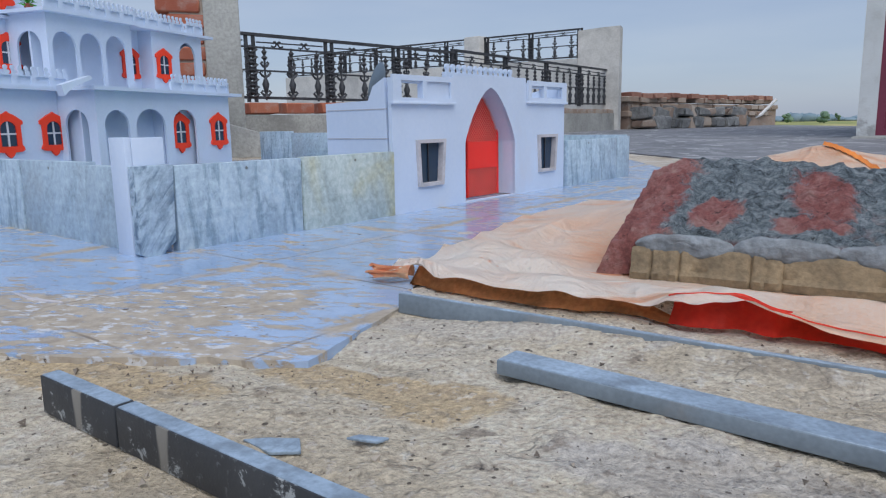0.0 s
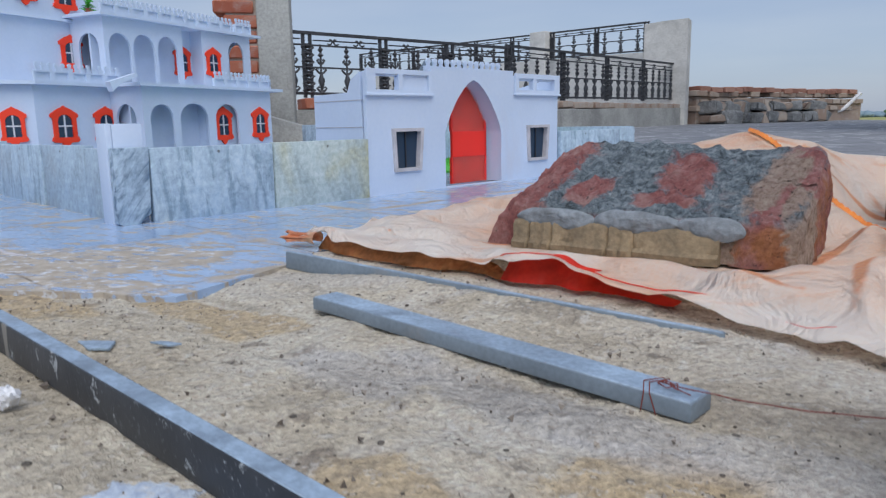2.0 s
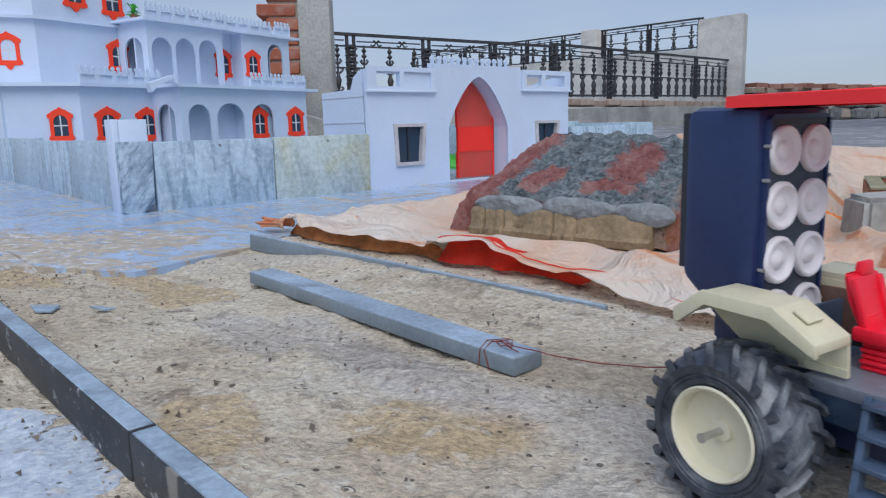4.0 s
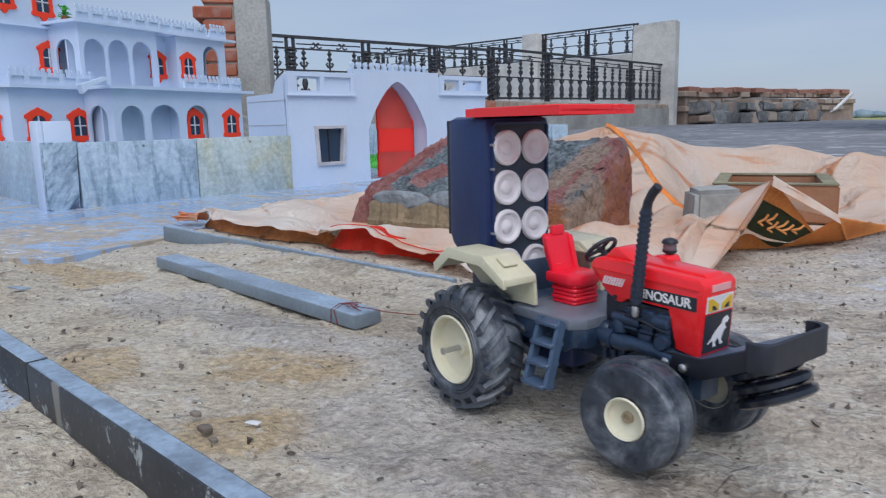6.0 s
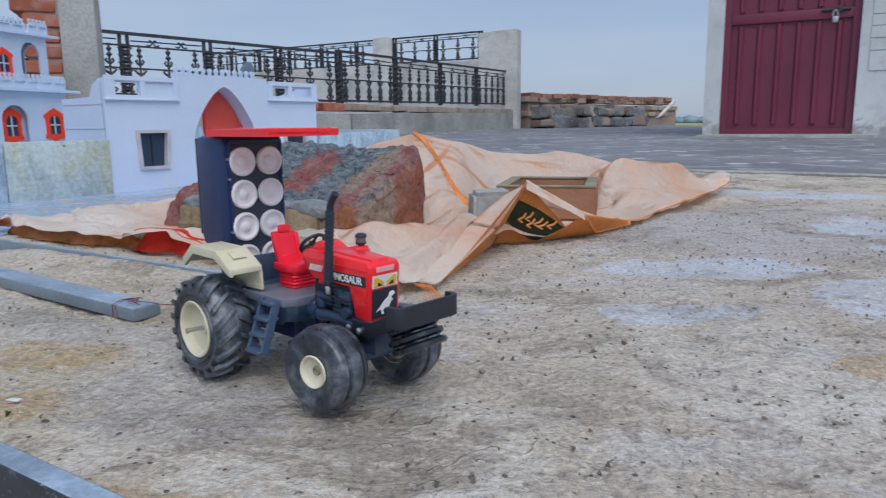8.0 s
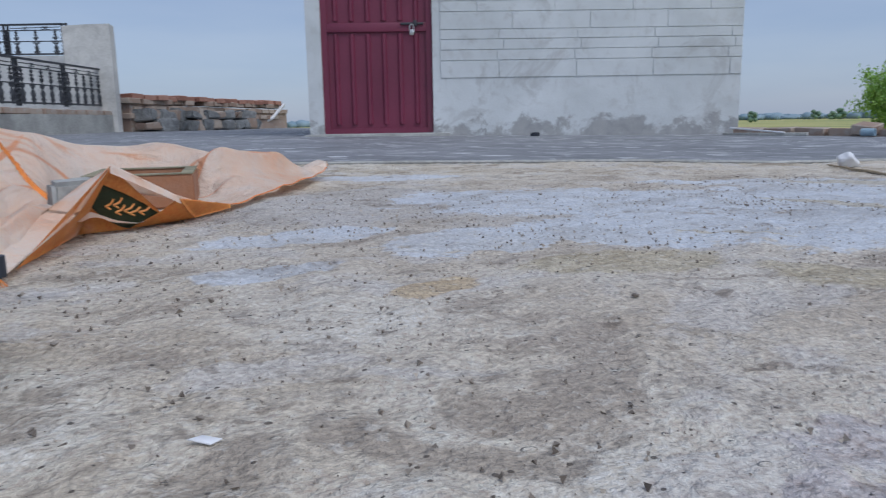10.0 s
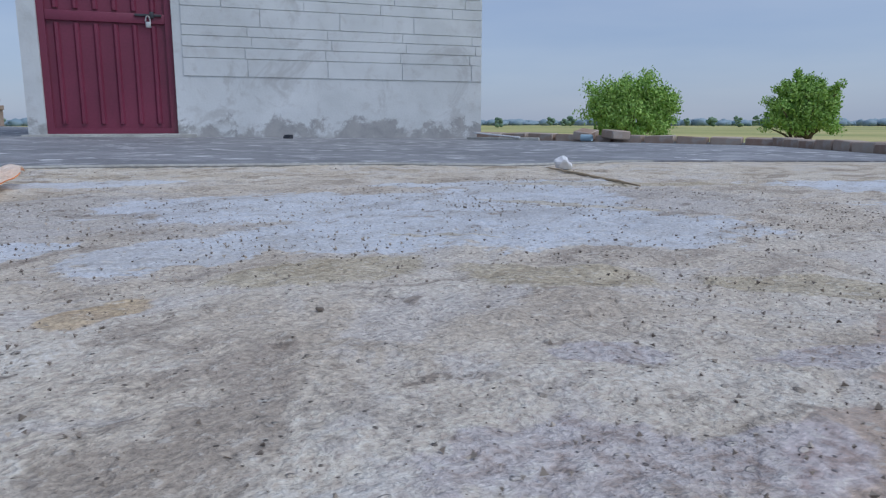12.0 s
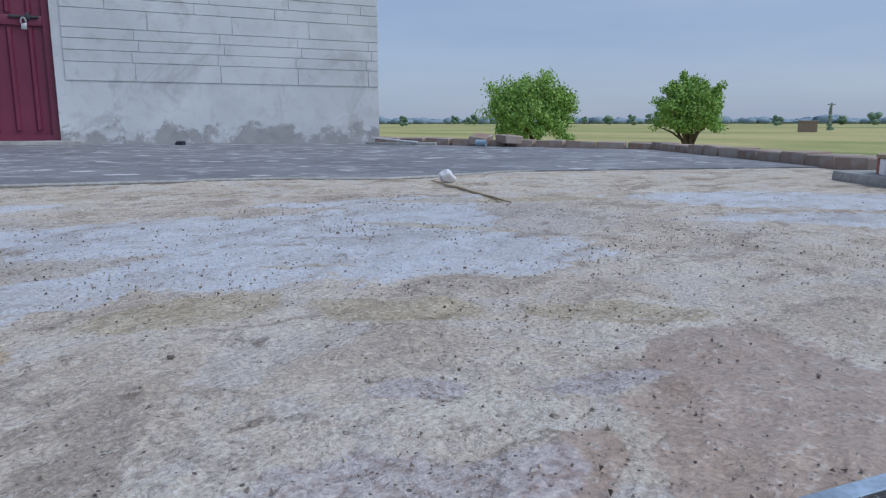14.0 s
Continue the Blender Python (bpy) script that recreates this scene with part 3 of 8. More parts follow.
SLATE = surface("slate_blue_plastic", (0.062, 0.098, 0.160), 0.36, 0, 0.15, 30, 260, 0.1, 0.0003)
WHITE = surface("white_plastic", (0.86, 0.84, 0.85), 0.45, 0, 0.05, 30, 260, 0.05, 0.0003)
YELLOW = surface("yellow_lamp_sticker", (0.80, 0.50, 0.03), 0.35)
WIRE = surface("red_twine", (0.20, 0.045, 0.035), 0.7)
BARK = surface("tree_bark", (0.12, 0.09, 0.065), 0.9, 0, 0.3, 3, 20, 0.5, 0.02)
RUBBLE = surface("grey_rubble_stone", (0.24, 0.245, 0.245), 0.9, 0, 0.4, 9, 60, 0.8, 0.01, (0.10, 0.10, 0.105), 0.4)
SLATE_DARK = surface("dark_slate_plastic", (0.030, 0.042, 0.068), 0.5, 0, 0.12, 30, 260, 0.1, 0.0003)
SMOKY = surface("smoky_plastic", (0.16, 0.13, 0.15), 0.15, 0, 0.1, 40, 260, 0)
GLOSS_BLACK = surface("glossy_black_plastic", (0.012, 0.014, 0.022), 0.22, 0, 0.2, 60, 260, 0.1, 0.0003, None, 0, 0.3)
# Deck plastic paled: the sky's reflection is put into its colour.
DECK = surface("grey_blue_deck", (0.17, 0.19, 0.23), 0.35, 0, 0.12, 40, 260, 0.1, 0.0003, (0.30, 0.28, 0.25), 0.2)
ENGINE = surface("dark_navy_casting", (0.024, 0.044, 0.082), 0.30, 0, 0.25, 60, 260, 0.15, 0.0004, (0.10, 0.11, 0.13), 0.25)
BADGE_PINK = surface("pink_badge", (0.90, 0.42, 0.42), 0.4)
BOARD_BROWN = surface("brown_fibre_board", (0.20, 0.125, 0.095), 0.75, 0, 0.15, 40, 300, 0.2, 0.0005)
NET = surface("pale_red_net", (0.95, 0.33, 0.27), 0.5)
# The far belt's blue-grey has distance haze put into the leaf colour.
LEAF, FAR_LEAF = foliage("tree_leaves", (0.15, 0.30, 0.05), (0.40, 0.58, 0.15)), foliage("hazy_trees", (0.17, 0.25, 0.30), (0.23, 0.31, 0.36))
GROVE = foliage("grove_leaves", (0.10, 0.17, 0.11), (0.18, 0.27, 0.17))
GRASS, FIELD = foliage("plastic_grass", (0.05, 0.30, 0.03), (0.11, 0.52, 0.06)), field_crops()
GRIT = brick_clay("grit", (0.10, 0.08, 0.065), (0.46, 0.40, 0.33), 0.1)
WHITE_WEAVE = surface("pale_woven_hem", (0.93, 0.80, 0.70), 0.55, 0, 0.1, 14, 240, 0.2, 0.001, (0.90, 0.50, 0.22), 0.5)
FOIL = surface("white_scrap", (0.75, 0.75, 0.76), 0.4, 0, 0.1)


# ---- building blocks ----
def gz(x, y):
    """Height of the sloping roof on the plan."""
    return -0.0098 * (x - 0.5) + 0.0070 * (y - 0.5)


def part(name, bm, mat, parent=None, label="", smooth=38):
    bmesh.ops.scale(bm, vec=(U, U, U), verts=bm.verts)
    bmesh.ops.recalc_face_normals(bm, faces=bm.faces)
    for f in bm.faces:
        f.smooth = bool(smooth)
    if smooth:
        for e in bm.edges:
            e.smooth = e.calc_face_angle(0.0) < radians(smooth)
    me = bpy.data.meshes.new(name)
    bm.to_mesh(me)
    bm.free()
    me.materials.append(mat)
    ob = new(name, me)
    ob.parent = parent
    return tagged(ob, label)


def again(ob, parent, m):
    """One more piece on the same mesh, posed in its parent's space."""
    o = new(ob.name.split(".")[0], ob.data)
    o.parent = parent
    o.matrix_local = m
    return o


def thing(name, label, category, x=0.0, y=0.0, z=None, rz=0.0, group="", kind=""):
    ob = new(name)
    ob.empty_display_size = 0.02
    ob.matrix_world = pose(x * U, y * U, (gz(x, y) if z is None else z) * U, 0, 0, rz)
    return tagged(ob, label, category, group, kind)


def put(x, y, z, rx=0, ry=0, rz=0):
    return pose(x * U, y * U, z * U, rx, ry, rz)


def setting(name, bm, mat, label, category, smooth=38):
    return tagged(part(name, bm, mat, None, "", smooth), label, category, "", "structure")


def box(bm, x0, x1, y0, y1, z0, z1, bev=0.0, seg=2):
    v = [bm.verts.new((x, y, z)) for x in (x0, x1) for y in (y0, y1) for z in (z0, z1)]
    fs = [bm.faces.new([v[i] for i in q]) for q in ((0, 1, 3, 2), (4, 6, 7, 5), (0, 4, 5, 1), (2, 3, 7, 6), (0, 2, 6, 4), (1, 5, 7, 3))]
    if bev:
        es = list({e for f in fs for e in f.edges})
        bmesh.ops.bevel(bm, geom=es, offset=bev, segments=seg, affect="EDGES", profile=0.5)
    return bm


def lift(axis, a, b, h):
    return {"x": (h, a, b), "y": (a, h, b), "z": (a, b, h)}[axis]


def prism(bm, pts, lo, hi, axis="y", bev=0.0):
    a, b = [bm.verts.new(lift(axis, *p, lo)) for p in pts], [bm.verts.new(lift(axis, *p, hi)) for p in pts]
    n = len(pts)
    fs = [bm.faces.new(a), bm.faces.new(b[::-1])] + [bm.faces.new((a[i], b[i], b[(i + 1) % n], a[(i + 1) % n])) for i in range(n)]
    if bev:
        bmesh.ops.bevel(bm, geom=list({e for f in fs for e in f.edges}), offset=bev, segments=2, affect="EDGES", profile=0.5)
    return bm


def plate(bm, outer, holes, lo, hi, axis="y"):
    """A flat board between lo and hi with openings cut through it."""
    start = set(bm.faces)
    edges = []
    for loop in (outer, *holes):
        vs = [bm.verts.new(lift(axis, *p, lo)) for p in loop]
        edges += [bm.edges.new((vs[i], vs[(i + 1) % len(vs)])) for i in range(len(vs))]
    bmesh.ops.triangle_fill(bm, edges=edges, use_beauty=True, use_dissolve=False)
    fs = [f for f in bm.faces if f not in start]
    ext = bmesh.ops.extrude_face_region(bm, geom=fs, use_keep_orig=True)
    d = Vector(lift(axis, 0, 0, hi - lo))
    bmesh.ops.translate(bm, verts=[g for g in ext["geom"] if isinstance(g, bmesh.types.BMVert)], vec=d)
    return bm


def lathe(bm, prof, at=(0, 0, 0), axis="z", n=20, caps=True):
    """Turns a profile of (radius, height) about an axis through a point."""
    rings = []
    for r, h in prof:
        rings.append([bm.verts.new(Vector(at) + Vector(lift(axis, r * math.cos(2 * math.pi * i / n), r * math.sin(2 * math.pi * i / n), h))) for i in range(n)])
    for a, b in zip(rings, rings[1:]):
        for i in range(n):
            bm.faces.new((a[i], a[(i + 1) % n], b[(i + 1) % n], b[i]))
    for ring, r in ((rings[0], prof[0][0]), (rings[-1], prof[-1][0])):
        if caps and r > 1e-6 and prof[0] != prof[-1]:
            bm.faces.new(ring)
    return bm


def tube(bm, pts, r, n=8, closed=False):
    pts = [Vector(p) for p in pts]
    rs = r if isinstance(r, (list, tuple)) else [r] * len(pts)
    rings, side = [], None
    for i, p in enumerate(pts):
        a, b = (pts[i - 1], pts[(i + 1) % len(pts)]) if closed else (pts[max(i - 1, 0)], pts[min(i + 1, len(pts) - 1)])
        d = (b - a).normalized()
        if side is None:
            side = d.orthogonal().normalized()
        side = (side - d * side.dot(d)).normalized()
        up = d.cross(side)
        rings.append([bm.verts.new(p + rs[i] * (math.cos(2 * math.pi * k / n) * side + math.sin(2 * math.pi * k / n) * up)) for k in range(n)])
    pairs = list(zip(rings, rings[1:])) + ([(rings[-1], rings[0])] if closed else [])
    for a, b in pairs:
        for k in range(n):
            bm.faces.new((a[k], a[(k + 1) % n], b[(k + 1) % n], b[k]))
    if not closed:
        bm.faces.new(rings[0]), bm.faces.new(rings[-1])
    return bm


def rubble(bm, x, y, z, sx, sy, sz, rz=0.0, jag=0.12, rnd=random):
    """A rough, slightly skewed block."""
    m = Matrix.Translation((x, y, z)) @ Matrix.Rotation(rz, 4, "Z")
    v = [bm.verts.new(m @ Vector((a * sx * (1 + rnd.uniform(-jag, jag)), b * sy * (1 + rnd.uniform(-jag, jag)), c * sz * (1 + rnd.uniform(-jag, jag)))))
         for a in (-0.5, 0.5) for b in (-0.5, 0.5) for c in (-0.5, 0.5)]
    for q in ((0, 1, 3, 2), (4, 6, 7, 5), (0, 4, 5, 1), (2, 3, 7, 6), (0, 2, 6, 4), (1, 5, 7, 3)):
        bm.faces.new([v[i] for i in q])
    return bm


def arch(x0, x1, z0, spring, top, n=10, point=0.0):
    """The outline of an arched opening; point > 0 gives it a peak."""
    mid, half = (x0 + x1) / 2, (x1 - x0) / 2
    pts = [(x0, z0), (x0, spring)]
    for i in range(1, n):
        a = math.pi * (1 - i / n)
        c, s = math.cos(a), math.sin(a)
        if point:
            k = 1 - abs(c) ** (1.0 + point)
            s = k ** 0.85
        pts.append((mid + half * c, spring + (top - spring) * s))
    return pts + [(x1, spring), (x1, z0)]


def rect(x0, x1, z0, z1):
    return [(x0, z0), (x1, z0), (x1, z1), (x0, z1)]


# ---- land below ----
def land():
    bm = bmesh.new()
    ring = [(-1600, -1600), (1600, -1600), (1600, 1600), (-1600, 1600)]
    bm.faces.new([bm.verts.new((x, y, -3.0)) for x, y in ring])
    setting("ground", bm, FIELD, "flat green and straw-coloured farm fields reaching the horizon", "fields", 0)


# ---- the roof ----
EDGE = [(-7, -4), (2.7, -4), (2.9, -0.35), (4.85, 1.62), (4.35, 3.4), (3.9, 6.2), (2.55, 9.75), (2.3, 10.6), (-7, 10.6)]
TAR_LINE = [(-7, 4.3), (0.19, 3.35), (0.62, 2.45), (0.98, 1.66), (1.35, 1.575), (1.9, 1.37), (2.1, 1.19), (2.55, 1.15), (3.3, 0.72), (3.72, 0.47)]


def roof():
    bm = bmesh.new()
    x0, x1, y0, y1, step = -0.4, 2.45, -0.3, 1.75, 0.0075
    nx, ny = round((x1 - x0) / step), round((y1 - y0) / step)
    grid = []
    for j in range(ny + 1):
        row = []
        for i in range(nx + 1):
            x, y = x0 + (x1 - x0) * i / nx, y0 + (y1 - y0) * j / ny
            rim = min(1.0, 8 * min(x - x0, x1 - x, y - y0, y1 - y))
            h = 0.0030 * noise.noise((x * 9, y * 9, 0)) + 0.0022 * noise.noise((x * 24, y * 24, 3)) + 0.0022 * noise.noise((x * 58, y * 58, 7)) + 0.0012 * noise.noise((x * 115, y * 115, 9))
            if x > 0.95:                              # low trowelled ridges in the silt
                h += 0.0045 * max(0.0, 1 - abs(noise.noise((x * 2.1, y * 3.4, 5))) / 0.07) * min(1.0, (x - 0.95) * 8) * (0.5 + 0.5 * noise.noise((x * 5, y * 5, 2)))
            # silt banked up against the half-sunk bar
            s, off = ((x - 0.287) * 0.315 - (y - 0.6225) * 0.0925) / 0.1078, -(x - 0.287) * 0.282 - (y - 0.6225) * 0.9594
            if 0.04 < s < 1.05 and -0.003 < off < 0.05:
                k = min(1.0, (s - 0.04) / 0.36)
                h = h * (0.4 if off < 0.02 else 1) + (0.0128 - 0.0100 * min(s, 1)) * k * k * (3 - 2 * k) * (1 - max(0.0, off - 0.004) / 0.046) ** 2
            row.append(bm.verts.new((x, y, gz(x, y) + (h - 0.0015) * max(0.0, rim))))
        grid.append(row)
    for a, b in zip(grid, grid[1:]):
        for i in range(nx):
            bm.faces.new((a[i], a[i + 1], b[i + 1], b[i]))
    top = [bm.verts.new((x, y, gz(x, y))) for x, y in EDGE]
    c = [grid[0][0], grid[0][-1], grid[-1][-1], grid[-1][0]]
    for quad in ((top[0], top[1], c[1], c[0]), (top[1], top[2], c[1]), (c[1], top[2], top[3], c[2]), (c[2], top[3], top[4], top[5], top[6]),
                 (c[2], top[6], top[7], top[8], c[3]), (top[8], top[0], c[0], c[3])):
        bm.faces.new(quad)
    low = [bm.verts.new((x, y, -3.0)) for x, y in EDGE]
    n = len(EDGE)
    for i in range(n):
        bm.faces.new((top[i], low[i], low[(i + 1) % n], top[(i + 1) % n]))
    setting("floor", bm, SAND, "flat cement roof with ochre silt, grit and damp patches in painted sky sheen", "floor", 60)
    bm = bmesh.new()
    poly = TAR_LINE + [(4.72, 1.62), (4.25, 3.4), (3.8, 6.2), (2.5, 9.7), (2.25, 10.5), (-7, 10.5)]
    fine = []
    for (ax, ay), (bx, by) in zip(TAR_LINE, TAR_LINE[1:]):
        k = max(1, round(math.hypot(bx - ax, by - ay) / 0.03)) if ax > -1 else 1
        fine += [(ax + (bx - ax) * i / k, ay + (by - ay) * i / k + 0.012 * noise.noise((ax + i * 0.35, ay, 2)) * (k > 1)) for i in range(k)]
    fine += poly[len(TAR_LINE) - 1:]
    edges_bm = [bm.verts.new((x, y, gz(x, y) + 0.0045)) for x, y in fine]
    loop = [bm.edges.new((edges_bm[i], edges_bm[(i + 1) % len(fine)])) for i in range(len(fine))]
    bmesh.ops.triangle_fill(bm, edges=loop, use_beauty=True)
    skirt = [bm.verts.new((x, y, gz(x, y) - 0.01)) for x, y in fine]
    for i in range(len(fine)):
        j = (i + 1) % len(fine)
        bm.faces.new((edges_bm[i], edges_bm[j], skirt[j], skirt[i]))
    setting("floor_2", bm, TAR, "worn grey waterproof roof coating with white flaked spots", "floor", 30)
    # pale cement lip along the rim of the coating
    bm = bmesh.new()
    line = [p for p in fine if 0.9 < p[0] < 2.62 and p[1] < 1.75]
    tube(bm, [(x, y - 0.004, gz(x, y) + 0.0010) for x, y in line], 0.0050, 6)
    setting("trim", bm, CONCRETE, "low pale cement lip along the rim of the roof coating", "kerb")


def kerb():
    """The low brick parapet round the open side of the roof."""
    root = thing("wall_parapet", "low weathered brick parapet at the roof's edge", "parapet", 0, 0, 0, 0, "", "structure")
    proto = None
    rnd = random.Random(5)
    path = [(4.02, 3.28), (4.62, 1.66), (2.86, -0.2)]
    for (ax, ay), (bx, by) in zip(path, path[1:]):
        length, turn = math.hypot(bx - ax, by - ay), math.atan2(by - ay, bx - ax)
        bm = bmesh.new()
        prism(bm, [(0, -0.045), (length, -0.045), (length, 0.045), (0, 0.045)], -0.04, 0.008, "z")
        core = part("wall_core", bm, CONCRETE, root)
        core.matrix_local = put(ax, ay, (gz(ax, ay) + gz(bx, by)) / 2, 0, 0, math.degrees(turn))
        n = round(length / 0.165)
        for i in range(n):
            x, y = ax + (bx - ax) * (i + 0.5) / n, ay + (by - ay) * (i + 0.5) / n
            if proto is None:
                b2 = bmesh.new()
                box(b2, -0.079, 0.079, -0.052, 0.052, -0.024, 0.024, 0.005, 1)
                proto = part("brick", b2, DULL_BRICK, root)
                ob = proto
            else:
                ob = again(proto, root, Matrix.Identity(4))
            ob.matrix_local = put(x, y, gz(x, y) + 0.022 + rnd.uniform(-0.004, 0.003), rnd.uniform(-2, 2), rnd.uniform(-2, 2), math.degrees(turn) + rnd.uniform(-3, 3))
    for i, (x, y, h, t) in enumerate(((4.20, 2.58, 0.066, 20), (4.26, 2.42, 0.070, 60))):
        again(proto, root, put(x, y, gz(x, y) + h - 0.022, 6 - i * 3, i * 4 - 6, t))


def kerb_things():
    pipe = thing("pipe_stub", "short pale blue plastic pipe stub in the parapet", "pipe", 4.0, 2.42, None, 20)
    bm = bmesh.new()
    lathe(bm, [(0.014, -0.03), (0.018, -0.03), (0.018, 0.03), (0.014, 0.03), (0.014, -0.03)], (0, 0, 0.03), "y", 16)
    part("barrel", bm, surface("pale_blue_pvc", (0.30, 0.42, 0.50), 0.5), pipe)
    plank = thing("plank", "weathered grey wooden plank leaning by the corner", "plank", 3.95, 3.0, None, -62)
    bm = bmesh.new()
    box(bm, -0.22, 0.22, -0.02, 0.02, 0.0, 0.02, 0.003)
    part("board", bm, CONCRETE, plank)
    b2 = bmesh.new()
    box(b2, -0.15, 0.15, -0.01, 0.01, -0.004, 0.004, 0.001)
    o = part("batten", b2, FOIL, plank)
    o.matrix_local = put(-0.04, 0.0, 0.034, 0, 5, -6)
    # round brick vent head with pale bars on a cement step
    vent = thing("brick_vent", "round orange brick vent head on a grey cement base", "vent", 2.902, 0.159, None, 40)
    vent.scale = (0.75, 0.75, 0.75)
    bm = bmesh.new()
    box(bm, -0.28, 0.28, -0.22, 0.22, -0.01, 0.036, 0.012)
    part("cement_base", bm, CONCRETE, vent)
    bm = bmesh.new()
    lathe(bm, [(0.19, 0.088), (0.2, 0.09), (0.2, 0.10), (0.0, 0.106)], (0, 0, 0), "z", 28)
    part("cap", bm, MUD, vent)
    bm = bmesh.new()
    lathe(bm, [(0.165, 0.03), (0.165, 0.09)], (0, 0, 0), "z", 24)
    part("core", bm, CONCRETE, vent)
    pr = {}
    for i in range(22):
        a = 2 * math.pi * i / 22
        key = "bar" if i % 3 == 2 else "brick"
        if key not in pr:
            b3 = bmesh.new()
            box(b3, -0.022, 0.022, -0.012, 0.012, 0.036, 0.088, 0.003, 1)
            ob = pr[key] = part(key, b3, WHITE if key == "bar" else BRICK, vent)
        else:
            ob = again(pr[key], vent, Matrix.Identity(4))
        ob.matrix_local = put(0.183 * math.cos(a), 0.183 * math.sin(a), 0, 0, 0, math.degrees(a) + 90)


# ---- stair-head building with the maroon door ----
BX, BY, BT = 1.787, 4.253, -20.6      # foot of the door's far jamb, and the wall's turn


def stair_head():
    root = thing("building", "plastered stair-head building with grooved block courses", "building", BX, BY, 0.0, BT, "", "structure")
    z0, top, right = -0.03, 1.95, 2.50
    bm = bmesh.new()
    plate(bm, [(-0.085, z0), (right, z0), (right, top), (-0.085, top)], [rect(0.0, 0.655, 0.03, 1.5)], 0.0, 0.16, "y")
    part("wall_front", bm, PLASTER, root)
    bm = bmesh.new()
    box(bm, -0.085, 0.055, 0.16, 2.2, z0, top)
    part("wall_side", bm, PLASTER, root)
    bm = bmesh.new()
    box(bm, right - 0.16, right, 0.16, 2.2, z0, top)
    part("wall_side", bm, PLASTER, root)
    bm = bmesh.new()
    box(bm, -0.085, right, 2.2, 2.34, z0, top)
    part("wall_back", bm, PLASTER, root)
    bm = bmesh.new()
    box(bm, -0.2, right + 0.1, -0.12, 2.45, top, top + 0.1)
    part("roof", bm, CONCRETE, root)
    # raised face above the plain plinth, cut by joints into long courses
    rnd = random.Random(3)
    z, row = 0.345, 0
    while z < 1.3:
        h = (0.100, 0.061, 0.060, 0.056)[row % 4]
        x = 0.70
        first = rnd.uniform(0.2, 0.45) if row % 2 else rnd.uniform(0.3, 0.5)
        while x < right - 0.02:
            w = first if x < 0.71 else 0.46
            w = min(w, right - x)
            bm = bmesh.new()
            box(bm, x + 0.0022, x + w - 0.0022, -0.0050, 0.004, z + 0.0022, z + h - 0.0022, 0.001, 1)
            part("block_panel", bm, PLASTER, root)
            x += w
        z, row = z + h, row + 1
    bm = bmesh.new()
    box(bm, -0.1, 0.75, -0.13, 0.02, -0.04, 0.028, 0.006)
    part("door_step", bm, CONCRETE, root)
    # the steel door
    door = thing("door_1", "closed maroon painted steel door with ribs, latch and padlock", "door", BX, BY, 0.0, BT, "", "structure")
    bm = bmesh.new()
    plate(bm, rect(0.0, 0.655, 0.03, 1.5), [rect(0.035, 0.62, 0.06, 1.46)], 0.03, 0.075, "y")
    part("door_frame", bm, MAROON, door)
    bm = bmesh.new()
    box(bm, 0.035, 0.62, 0.05, 0.065, 0.06, 1.46)
    part("leaf", bm, MAROON, door)
    for i in range(6):
        x = 0.085 + i * 0.095
        bm = bmesh.new()
        prism(bm, [(x - 0.016, 0.05), (x - 0.007, 0.036), (x + 0.007, 0.036), (x + 0.016, 0.05)], 0.085, 0.61, "z")
        part("rib", bm, MAROON, door)
        bm = bmesh.new()
        prism(bm, [(x - 0.016, 0.05), (x - 0.007, 0.036), (x + 0.007, 0.036), (x + 0.016, 0.05)], 0.685, 1.42, "z")
        part("rib", bm, MAROON, door)
    bm = bmesh.new()
    box(bm, 0.035, 0.62, 0.032, 0.05, 0.620, 0.672, 0.004)
    part("cross_rail", bm, MAROON, door)
    latch = bmesh.new()
    box(latch, 0.47, 0.605, 0.018, 0.034, 0.657, 0.670, 0.003)
    box(latch, 0.545, 0.566, 0.012, 0.034, 0.648, 0.682, 0.003)
    latch = part("latch", latch, IRON, door)
    bm = bmesh.new()
    tube(bm, [(0.535 + 0.012 * math.cos(a), 0.008, 0.630 + 0.028 * math.sin(a)) for a in [math.pi * i / 8 for i in range(9)]], 0.004, 6)
    box(bm, 0.523, 0.550, 0.002, 0.016, 0.596, 0.628, 0.003)
    part("padlock", bm, STEEL, latch, "steel padlock")


# ---- far railings and walls ----
def leaf_pair(bm, z, w, h, y=0.0):
    """Two cast leaves that curl out from the bar."""
    for s in (-1, 1):
        tube(bm, [(0, y, z - h * 0.4), (s * w * 0.6, y, z - h * 0.1), (s * w, y, z + h * 0.25), (s * w * 0.7, y, z + h * 0.5), (s * w * 0.45, y, z + h * 0.25)], [0.005, 0.0065, 0.006, 0.0045, 0.0025], 5)


